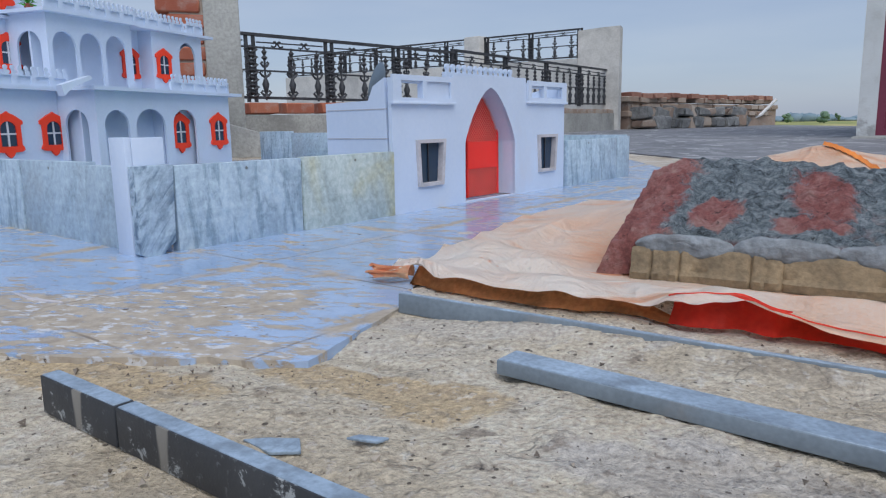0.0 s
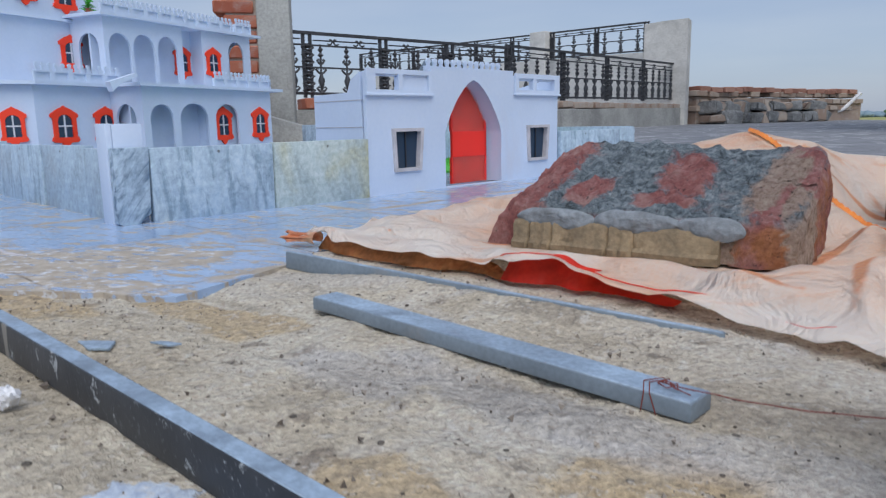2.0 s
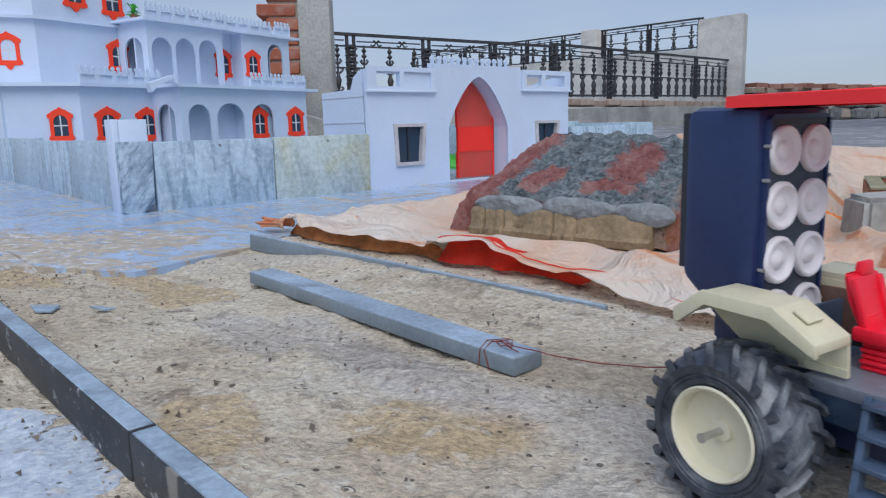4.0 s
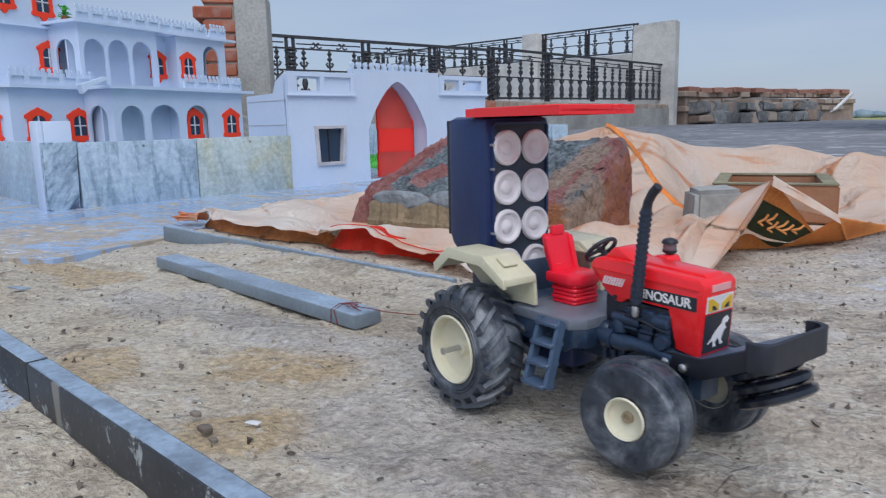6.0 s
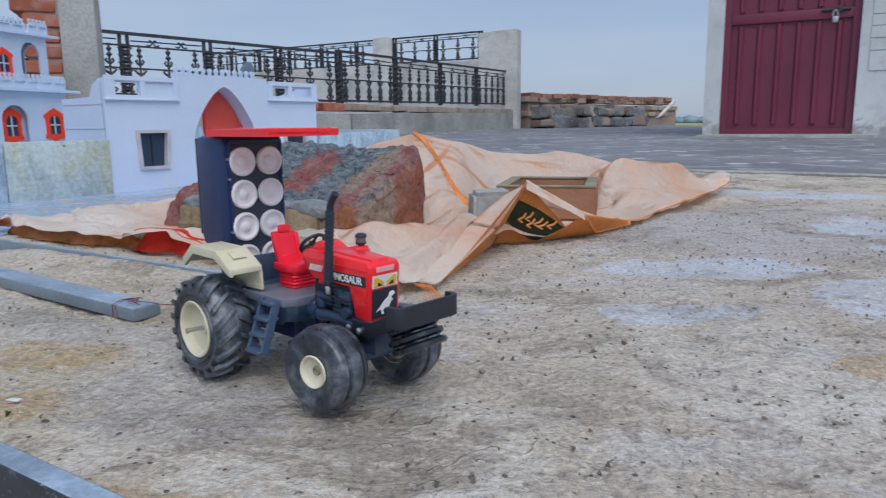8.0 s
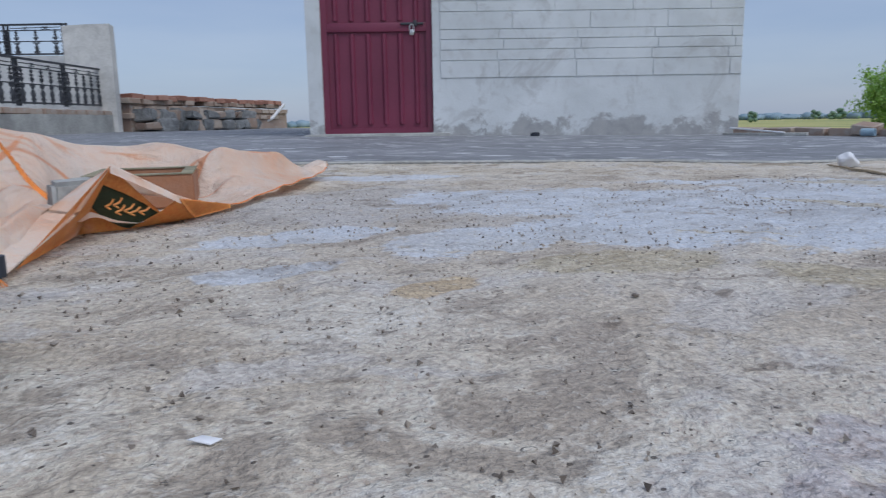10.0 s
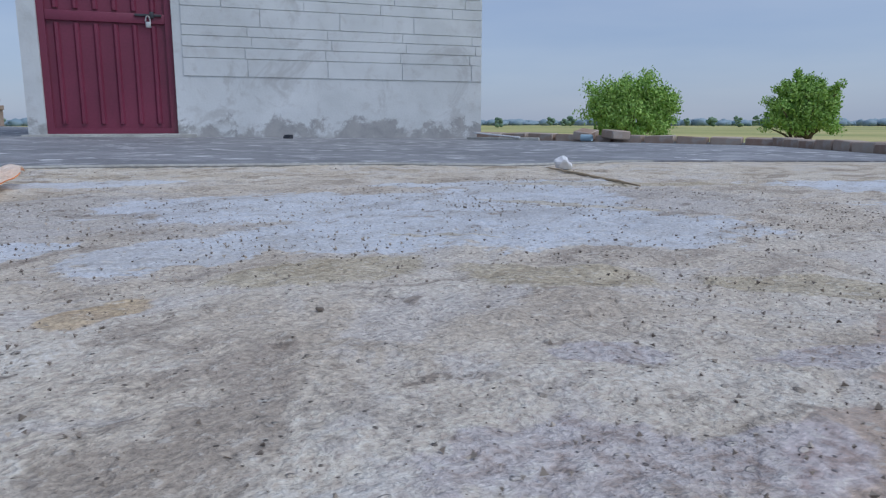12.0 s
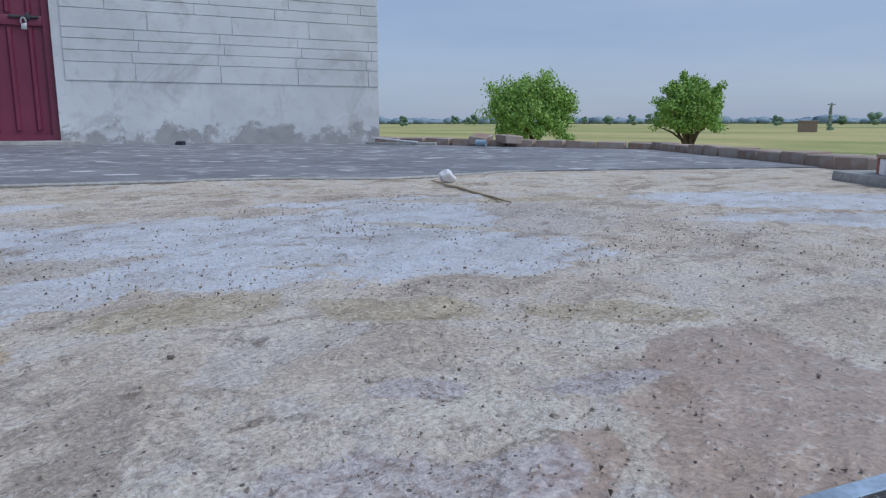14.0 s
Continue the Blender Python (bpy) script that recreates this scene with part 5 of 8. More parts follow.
def gate():
    x, y = fort(0.352, 0.004)
    root = thing("model_gate", "white foam board gatehouse with a pointed arch and red gate", "model gate", x, y, None, FT)
    L, D = 0.465, 0.115
    zt = 0.182
    # front board: windows and arch cut through
    ar = arch(0.160, 0.299, 0.004, 0.088, 0.172, 16, 0.55)
    wl, wr = [(0.051, 0.036), (0.102, 0.036), (0.108, 0.096), (0.048, 0.096)], [(0.375, 0.036), (0.428, 0.036), (0.434, 0.096), (0.371, 0.096)]
    bm = bmesh.new()
    plate(bm, [(0, 0), (L, 0), (L, zt), (0.332, zt), (0.332, 0.190), (0.132, 0.186), (0.132, zt - 0.004), (0, zt - 0.004)], [ar, wl, wr, rect(0.016, 0.06, 0.15, 0.172), rect(0.344, 0.385, 0.152, 0.174), rect(0.395, 0.45, 0.152, 0.174)], 0.0, 0.006, "y")
    part("front_wall", bm, CARD, root)
    for name, pts in (("wall_left", ((0.0, 0.0), (D, 0.0), (D, 0.148), (0.035, 0.150), (0.026, 0.168), (0.006, 0.178))), ("wall_right", ((0.0, 0.0), (D, 0.0), (D, 0.16), (0.006, 0.182)))):
        bm = bmesh.new()
        x0 = 0.0 if name == "wall_left" else L - 0.006
        prism(bm, [(a + 0.006, b) for a, b in pts], x0, x0 + 0.006, "x")
        part(name, bm, CARD, root)
    for z in (0.054, 0.1, 0.138):
        bm = bmesh.new()
        box(bm, -0.0006, 0.0006, 0.008, D + 0.004, z, z + 0.0012)
        part("seam", bm, CARD_SEAM, root)
    for a, b in ((0.006, 0.135), (0.325, L - 0.006)):
        bm = bmesh.new()
        box(bm, a, b, D, D + 0.006, 0, 0.14)
        part("back_wall", bm, CARD, root)
        bm = bmesh.new()
        box(bm, a, b, 0.006, D, 0.14, 0.146)
        part("roof_board", bm, CARD, root)
    # ledge strips and raised corner panels
    for a, b in ((-0.003, 0.132), (0.332, L + 0.003)):
        bm = bmesh.new()
        box(bm, a, b, -0.006, 0.0, 0.1445 if a < 0 else 0.149, 0.148 if a < 0 else 0.1525, 0.0006)
        part("ledge", bm, CARD, root)
        bm = bmesh.new()
        lo, hi = (0.148, 0.182) if a < 0 else (0.1525, 0.186)
        holes = [rect(0.016, 0.06, lo + 0.005, hi - 0.007), rect(0.068, 0.122, lo + 0.005, hi - 0.007)] if a < 0 else [rect(0.344, 0.385, lo + 0.006, hi - 0.008), rect(0.395, 0.45, lo + 0.006, hi - 0.008)]
        plate(bm, rect(a + 0.002, b - 0.002, lo, hi), holes, -0.004, -0.0005, "y")
        part("corner_panel", bm, CARD, root)
    # a small picket cresting over the middle
    picket = None
    for i in range(13):
        if picket is None:
            bm = bmesh.new()
            box(bm, -0.0035, 0.0035, 0, 0.002, 0, 0.011)
            lathe(bm, [(0.0045, -0.001), (0.0045, 0.003)], (0, 0, 0.0135), "y", 8)
            ob = picket = part("picket", bm, CARD, root)
        else:
            ob = again(picket, root, Matrix.Identity(4))
        ob.matrix_local = put(0.146 + i * 0.0142, 0.02, 0.186)
    bm = bmesh.new()
    box(bm, 0.138, 0.325, 0.018, 0.024, 0.183, 0.192)
    part("picket_rail", bm, CARD, root)
    # deep white reveal of the arch
    bm = bmesh.new()
    a2 = [(0.2295 + (px - 0.2295) * 1.0, pz) for px, pz in ar]
    inner = [(0.2295 + (px - 0.2295) * 0.985, pz - 0.001 if pz > 0.01 else pz) for px, pz in ar]
    vo = [[bm.verts.new((px, yy, pz)) for px, pz in pts] for pts, yy in ((a2, 0.003), (a2, 0.042), (inner, 0.042), (inner, 0.003))]
    for q, r in zip(vo, vo[1:]):
        for i in range(len(q) - 1):
            bm.faces.new((q[i], q[i + 1], r[i + 1], r[i]))
    part("arch_reveal", bm, CARD, root)
    # red gate leaf: two panels of lattice and a plain band, set back
    leaf = bmesh.new()
    gx0, gx1, gy = 0.204, 0.292, 0.028
    box(leaf, gx0, gx1, gy, gy + 0.003, 0.048, 0.090)
    box(leaf, gx0, gx0 + 0.003, gy, gy + 0.003, 0.004, 0.150)
    box(leaf, gx1 - 0.003, gx1, gy, gy + 0.003, 0.004, 0.150)
    leaf = part("gate_leaf", leaf, GATE_RED, root, "orange-red plastic gate with lattice panels")
    for z0, z1 in ((0.004, 0.048), (0.09, 0.172)):
        bm = bmesh.new()
        step = 0.0062
        n = round((z1 - z0 + gx1 - gx0) / step)
        for i in range(n):
            for s in (1, -1):
                o = z0 + i * step
                pts = []
                for k in range(2):
                    xx = gx0 if k == 0 else gx1
                    zz = o - (xx - gx0) if s > 0 else o - (gx1 - xx)
                    pts.append([xx, zz])
                (xa, za), (xb, zb) = pts
                if za == zb:
                    continue
                t0, t1 = sorted(((z0 - za) / (zb - za), (z1 - za) / (zb - za)))
                t0, t1 = max(0, t0), min(1, t1)
                if t1 - t0 < 0.03:
                    continue
                p0, p1 = (xa + (xb - xa) * t0, za + (zb - za) * t0), (xa + (xb - xa) * t1, za + (zb - za) * t1)
                d = Vector((p1[0] - p0[0], 0, p1[1] - p0[1])).normalized()
                nrm = Vector((-d.z, 0, d.x)) * 0.0006
                a, b = Vector((p0[0], gy + 0.001 + 0.0008 * s, p0[1])), Vector((p1[0], gy + 0.001 + 0.0008 * s, p1[1]))
                bm.faces.new([bm.verts.new(v) for v in (a - nrm, b - nrm, b + nrm, a + nrm)])
        bmesh.ops.solidify(bm, geom=bm.faces[:], thickness=0.0006)
        part("lattice", bm, NET, leaf, "pale red net", 0)
        bm = bmesh.new()
        if z1 < 0.1:
            box(bm, gx0, gx1, gy + 0.004, gy + 0.005, z0, z1)
        else:
            prism(bm, [(gx0, z0), (gx1, z0), (gx1, 0.125), (gx1 - 0.014, 0.145), (gx1 - 0.03, 0.158), ((gx0 + gx1) / 2, 0.167), (gx0 + 0.03, 0.158), (gx0 + 0.014, 0.145), (gx0, 0.125)], gy + 0.004, gy + 0.005, "y")
        part("backing_sheet", bm, RED_SHEET, leaf, "darker red sheet behind the lattice")
    # small windows: tapered wooden frame round dark film
    for pts, name in ((wl, "window"), (wr, "window")):
        cx, cz = sum(p[0] for p in pts) / 4, sum(p[1] for p in pts) / 4
        win = bmesh.new()
        out = [(cx + (a - cx) * 1.06, cz + (b - cz) * 1.06) for a, b in pts]
        ins = [(cx + (a - cx) * 0.86, cz + (b - cz) * 0.90) for a, b in pts]
        plate(win, out, [ins], -0.004, 0.02, "y")
        win = part("window", win, WOOD_TRIM, root)
        bm = bmesh.new()
        prism(bm, [(cx + (a - cx) * 0.90, cz + (b - cz) * 0.94) for a, b in pts], 0.005, 0.007, "y")
        part("pane", bm, GLASS, win)
        bm = bmesh.new()
        box(bm, cx - 0.001, cx + 0.001, 0.003, 0.0048, cz - 0.026, cz + 0.026)
        part("mullion", bm, BLACK, win)


def dish():
    """The grey-blue dish or flap that shows above the gate's roof."""
    x, y = -0.535, 3.24
    root = thing("satellite_dish", "small grey-blue dish on a stand far behind the gate", "dish", x, y, None, 100)
    bm = bmesh.new()
    lathe(bm, [(0.0, 0.0), (0.05, 0.006), (0.085, 0.02), (0.095, 0.027), (0.092, 0.027), (0.05, 0.010), (0.0, 0.003)], (0, 0, 0), "y", 20)
    o = part("bowl", bm, surface("grey_blue_paint", (0.16, 0.22, 0.29), 0.5), root)
    o.matrix_local = put(0, 0, 0.272, 20, 30, 0)
    bm = bmesh.new()
    tube(bm, [(0, 0, 0), (0, 0, 0.285)], 0.008, 8)
    part("stand", bm, IRON, root)


# ---- the model house ----
HX, HY, HT = -0.687, 1.582, 84.0


def ornate(x, z0, z1, w):
    """The outline of a window surround with a peaked head and a pendant foot."""
    h = z1 - z0
    right = [(0, 0), (0.10, 0.05), (0.16, 0.12), (0.40, 0.13), (0.5, 0.17), (0.47, 0.24), (0.42, 0.27), (0.42, 0.70), (0.5, 0.73), (0.5, 0.80), (0.36, 0.86), (0.22, 0.92), (0.08, 0.96), (0, 1.0)]
    pts = [(x + a * w, z0 + b * h) for a, b in right]
    return pts + [(x - a * w, z0 + b * h) for a, b in right[-2:0:-1]]


def house_window(root, x, y, z0, z1, w, side=False):
    """An orange surround with an arched pane of dark film and grey glazing bars. y is the wall's face."""
    h, m = z1 - z0, []
    bm = bmesh.new()
    hole = arch(x - 0.27 * w, x + 0.27 * w, z0 + 0.25 * h, z0 + 0.62 * h, z0 + 0.79 * h, 8)
    plate(bm, ornate(x, z0, z1, w), [hole], y - 0.005, y - 0.0005, "y")
    win = part("window", bm, ORANGE, root, "orange-red ornate window surround")
    bm = bmesh.new()
    prism(bm, arch(x - 0.28 * w, x + 0.28 * w, z0 + 0.24 * h, z0 + 0.62 * h, z0 + 0.80 * h, 8), y - 0.002, y - 0.001, "y")
    part("pane", bm, GLASS, win)
    bm = bmesh.new()
    box(bm, x - 0.028 * w, x + 0.028 * w, y - 0.0035, y - 0.002, z0 + 0.25 * h, z0 + 0.78 * h)
    box(bm, x - 0.27 * w, x + 0.27 * w, y - 0.0034, y - 0.0021, z0 + 0.50 * h, z0 + 0.535 * h)
    part("glazing_bar", bm, MULLION, win)
    m.append(win)
    return win


def cresting(root, x0, x1, y, z, h, protos, along="x", solid=0.55):
    """A parapet of boards with knobbed pickets over it."""
    length = x1 - x0
    bm = bmesh.new()
    n = max(2, round(length / 0.05))
    holes = [rect(x0 + length * (i + 0.14) / n, x0 + length * (i + 0.86) / n, z + h * 0.1, z + h * solid * 0.86) for i in range(n)]
    plate(bm, rect(x0, x1, z, z + h * solid), holes if along == "x" else [], y, y + 0.004, "y" if along == "x" else "x")
    part("parapet", bm, CARD, root)
    bm = bmesh.new()
    if along == "x":
        box(bm, x0, x1, y + 0.0042, y + 0.006, z, z + h * solid)
    else:
        box(bm, y + 0.0042, y + 0.006, x0, x1, z, z + h * solid)
    part("parapet_back", bm, CARD, root)
    k = max(2, round(length / 0.0165))
    for i in range(k):
        s = x0 + length * (i + 0.5) / k
        if "picket" not in protos:
            bm = bmesh.new()
            box(bm, -0.0028, 0.0028, -0.0012, 0.0012, -0.004, 0.011)
            lathe(bm, [(0.0052, -0.0014), (0.0052, 0.0014)], (0, 0, 0.0135), "y", 8)
            lathe(bm, [(0.0042, -0.0013), (0.0042, 0.0013)], (0.0055, 0, 0.0045), "y", 6)
            ob = protos["picket"] = part("picket", bm, CARD, root)
        else:
            ob = again(protos["picket"], root, Matrix.Identity(4))
        ob.matrix_local = put(s, y + 0.002, z + h * solid) if along == "x" else put(y + 0.002, s, z + h * solid, 0, 0, 90)


def house():
    root = thing("model_house", "white foam board three-storey model house with orange windows", "model house", HX, HY, 0.0, HT)
    pr = {}
    z0, z1 = 0.0, 0.214
    # ground floor: front board with three arches, set between the side return and the right-hand bay
    bm = bmesh.new()
    plate(bm, rect(0, 0.493, z0, z1), [arch(0.022, 0.098, 0.002, 0.135, 0.171, 12), arch(0.121, 0.223, 0.002, 0.135, 0.175, 12), arch(0.252, 0.343, 0.002, 0.135, 0.175, 12)], 0.0, 0.006, "y")
    part("porch_front", bm, CARD, root)
    bm = bmesh.new()
    plate(bm, rect(0.006, 0.11, z0, z1), [arch(0.026, 0.092, 0.002, 0.135, 0.172, 12)], 0.0, 0.006, "x")
    part("porch_side", bm, CARD, root)
    bm = bmesh.new()
    box(bm, 0.006, 0.25, 0.050, 0.056, z0, z1)
    part("porch_back", bm, CARD, root)
    bm = bmesh.new()
    box(bm, 0.022, 0.028, 0.0565, 0.1095, z0, z1)
    part("porch_return", bm, CARD, root)
    bm = bmesh.new()
    box(bm, 0.236, 0.242, 0.0265, 0.0495, z0, z1)
    part("bay_return", bm, CARD, root)
    bm = bmesh.new()
    box(bm, 0.236, 0.36, 0.020, 0.026, z0, z1)
    part("bay_wall", bm, CARD, root)
    bm = bmesh.new()
    box(bm, 0.487, 0.493, 0.006, 0.42, z0, z1)
    part("side_wall", bm, CARD, root)
    bm = bmesh.new()
    box(bm, -0.205, 0.0, 0.11, 0.116, z0, z1)
    part("left_wall", bm, CARD, root)
    bm = bmesh.new()
    prism(bm, [(-0.205, 0.11), (-0.205, 0.116), (-0.33, 0.216), (-0.33, 0.21)], z0, z1, "z")
    part("angled_wall", bm, CARD, root)
    bm = bmesh.new()
    box(bm, -0.336, -0.33, 0.21, 0.42, z0, z1)
    box(bm, -0.336, 0.493, 0.414, 0.42, z0, z1)
    part("rear_wall", bm, CARD, root)
    house_window(root, 0.437, 0.0, 0.066, 0.169, 0.078)
    house_window(root, 0.300, 0.020, 0.062, 0.169, 0.074)
    house_window(root, -0.136, 0.11, 0.07, 0.168, 0.072)
    house_window(root, -0.020, 0.11, 0.07, 0.168, 0.072)
    w = house_window(root, -0.033, 0.0, 0.075, 0.166, 0.056)
    w.matrix_local = put(-0.215, 0.118, 0, 0, 0, -39)
    # first-floor slab with its overhang
    bm = bmesh.new()
    prism(bm, [(-0.018, -0.018), (0.535, -0.018), (0.535, 0.43), (-0.345, 0.43), (-0.35, 0.20), (-0.212, 0.09), (-0.018, 0.09)], z1, z1 + 0.0085, "z")
    part("floor_slab", bm, CARD, root)
    za = z1 + 0.0085
    cresting(root, 0.255, 0.5, 0.0, za, 0.042, pr)
    cresting(root, 0.0, 0.185, 0.494, za, 0.042, pr, "y")
    cresting(root, -0.205, 0.03, 0.10, za, 0.042, pr)
    # upper storey: porch, recessed window wall, side arch, and the tower set back behind
    q, zb = 0.20, 0.402
    bm = bmesh.new()
    plate(bm, rect(0.066, 0.340, za, zb), [arch(0.079, 0.150, za + 0.004, 0.325, 0.363, 12), arch(0.160, 0.233, za + 0.004, 0.328, 0.367, 12), arch(0.245, 0.318, za + 0.004, 0.331, 0.369, 12)], q - 0.012, q - 0.006, "y")
    part("upper_porch_front", bm, CARD, root)
    bm = bmesh.new()
    plate(bm, rect(q - 0.006, 0.312, za, zb), [arch(q + 0.010, q + 0.085, za + 0.004, 0.325, 0.362, 10)], 0.066, 0.072, "x")
    part("upper_porch_side", bm, CARD, root)
    bm = bmesh.new()
    plate(bm, rect(0.432, 0.655, za, zb), [arch(0.548, 0.622, za + 0.02, 0.340, 0.382, 12)], q, q + 0.006, "y")
    part("upper_front", bm, CARD, root)
    bm = bmesh.new()
    box(bm, 0.072, 0.54, q + 0.046, q + 0.052, za, zb)
    part("upper_porch_back", bm, CARD, root)
    bm = bmesh.new()
    box(bm, 0.432, 0.438, q + 0.006, q + 0.046, za, zb)
    part("upper_return", bm, CARD, root)
    bm = bmesh.new()
    plate(bm, rect(q + 0.006, 0.42, za, zb), [arch(q + 0.02, q + 0.09, za + 0.02, 0.340, 0.382, 12)], 0.649, 0.655, "x")
    part("upper_side", bm, CARD, root)
    tf = 0.312
    bm = bmesh.new()
    box(bm, -0.17, 0.14, tf, tf + 0.006, za, 0.66)
    part("tower_front", bm, CARD, root)
    bm = bmesh.new()
    prism(bm, [(-0.17, tf), (-0.17, tf + 0.006), (-0.30, tf + 0.106), (-0.30, tf + 0.10)], za, 0.66, "z")
    part("tower_angle", bm, CARD, root)
    bm = bmesh.new()
    box(bm, 0.134, 0.14, tf + 0.006, 0.46, za, 0.66)
    part("tower_side", bm, CARD, root)
    house_window(root, 0.392, q + 0.046, 0.255, 0.358, 0.072)
    house_window(root, 0.476, q, 0.258, 0.357, 0.07)
    house_window(root, 0.062, tf, 0.262, 0.362, 0.072)
    house_window(root, 0.059, tf, 0.412, 0.514, 0.072)
    house_window(root, -0.053, tf, 0.421, 0.523, 0.070)
    w = house_window(root, -0.06, 0.0, 0.265, 0.36, 0.060)
    w.matrix_local = put(-0.172, tf + 0.005, 0, 0, 0, -38)
    bm = bmesh.new()
    prism(bm, [(0.045, q - 0.032), (0.355, q - 0.032), (0.355, q - 0.018), (0.695, q - 0.018), (0.695, 0.46), (0.142, 0.46), (0.142, tf - 0.002), (0.045, tf - 0.002)], zb, zb + 0.008, "z")
    part("roof_slab", bm, CARD, root)
    bm = bmesh.new()
    prism(bm, [(0.133, tf - 0.014), (-0.176, tf - 0.014), (-0.31, tf + 0.09), (-0.31, 0.46), (0.133, 0.46)], 0.392, 0.399, "z")
    part("tower_ledge", bm, CARD, root)
    cresting(root, 0.055, 0.350, q - 0.024, zb + 0.008, 0.042, pr)
    cresting(root, 0.36, 0.565, q - 0.01, zb + 0.008, 0.042, pr)
    cresting(root, 0.578, 0.655, q - 0.01, zb + 0.008, 0.05, pr)
    cresting(root, q, 0.42, 0.651, zb + 0.008, 0.042, pr, "y")
    bm = bmesh.new()
    box(bm, 0.14, 0.655, 0.414, 0.42, za, zb)
    box(bm, -0.30, 0.14, 0.454, 0.46, za, 0.66)
    part("upper_rear_wall", bm, CARD, root)
    bm = bmesh.new()
    box(bm, -0.31, 0.15, tf - 0.01, 0.465, 0.66, 0.668)
    part("tower_roof", bm, CARD, root)
    # torn strip of board lying at the porch corner, and a little plant on the roof
    strip = thing("board_strip", "loose torn strip of white board at the slab's edge", "strip", HX - 0.0, HY - 0.06, z1 + 0.006, 70)
    bm = bmesh.new()
    prism(bm, [(-0.035, 0.0), (0.03, 0.022), (0.036, 0.016), (-0.01, -0.004), (-0.03, -0.022)], -0.012, 0.012, "y")
    part("board", bm, CARD, strip)
    plant = thing("pot_plant", "tiny green plastic plant on the model's roof", "plant", HX - 0.235, HY + 0.10, zb + 0.008)
    rnd = random.Random(4)
    bm = bmesh.new()
    for i in range(34):
        a, l = rnd.uniform(0, 6.28), rnd.uniform(0.014, 0.03)
        c, s = math.cos(a), math.sin(a)
        zz = rnd.uniform(0.012, 0.045)
        bm.faces.new([bm.verts.new(v) for v in ((0, 0, zz * 0.5), (c * l * 0.5 - s * 0.004, s * l * 0.5 + c * 0.004, zz), (c * l, s * l, zz * 0.9), (c * l * 0.5 + s * 0.004, s * l * 0.5 - c * 0.004, zz))])
    part("leaves", bm, GRASS, plant, "", 0)
    bm = bmesh.new()
    lathe(bm, [(0.008, 0), (0.011, 0.014), (0.009, 0.014), (0.0, 0.012)], (0, 0, 0), "z", 10)
    part("pot", bm, BRICK, plant)


def court_floor():
    """The wet pale slabs in front of the fort."""
    bm = bmesh.new()
    poly = [(-0.75, 0.46), (-0.2, 0.515), (0.12, 0.495), (0.268, 0.515), (0.287, 0.635), (0.275, 0.70), (0.33, 0.95), (0.48, 1.25), (0.62, 1.62), (0.5, 2.3), (-0.6, 2.4), (-1.0, 1.6)]
    fine = []
    n = len(poly)
    for i in range(n):
        (ax, ay), (bx, by) = poly[i], poly[(i + 1) % n]
        k, rag = 14 if i < 8 else 2, 0.0012 if i == 3 else 0.010
        fine += [(ax + (bx - ax) * j / k + rag * noise.noise((ax * 9 + j * 0.45, ay * 9, 1)), ay + (by - ay) * j / k + rag * noise.noise((ax * 9, ay * 9 + j * 0.45, 5))) for j in range(k)]
    vs = [bm.verts.new((x, y, gz(x, y) + 0.0016)) for x, y in fine]
    es = [bm.edges.new((vs[i], vs[(i + 1) % len(vs)])) for i in range(len(vs))]
    bmesh.ops.triangle_fill(bm, edges=es, use_beauty=True)
    low = [bm.verts.new((x, y, gz(x, y) - 0.008)) for x, y in fine]
    for i in range(len(vs)):
        j = (i + 1) % len(vs)
        bm.faces.new((vs[i], vs[j], low[j], low[i]))
    setting("pavement", bm, WETSLAB, "wet pale floor slab with painted blue sky sheen, streaked with silt", "pavement", 30)


court_floor()
slabs()
lawn()
gate()
dish()
house()


TX, TY, TT = 0.6877, 0.3687, -34.8      # the toy tractor: its rear axle on the plan, and its turn


# ---- bars, bricks, sacking ----
def stone_bar(name, label, ax, ay, bx, by, w, h, side, top, z=None, lean=0.0, group=""):
    """A sawn stone bar lying from a to b."""
    length, turn = math.hypot(bx - ax, by - ay), math.degrees(math.atan2(by - ay, bx - ax))
    slope = math.degrees(math.atan2(gz(bx, by) - gz(ax, ay), length))
    root = thing(name, label, "stone bar", ax, ay, (gz(ax, ay) if z is None else z) - 0.001, turn, group)
    root.matrix_world = root.matrix_world @ pose(0, 0, 0, lean, -slope, 0)
    bm = bmesh.new()
    box(bm, 0, length, -w / 2, w / 2, 0, h, 0.0006, 2)
    part("body", bm, side, root)
    # Separate top face whose paler colour carries the sky's reflection.
    bm = bmesh.new()
    box(bm, 0.0008, length - 0.0008, -w / 2 + 0.0006, w / 2 - 0.0006, h - 0.001, h + 0.0004, 0.0003, 1)
    part("top_face", bm, top, root)
    return root


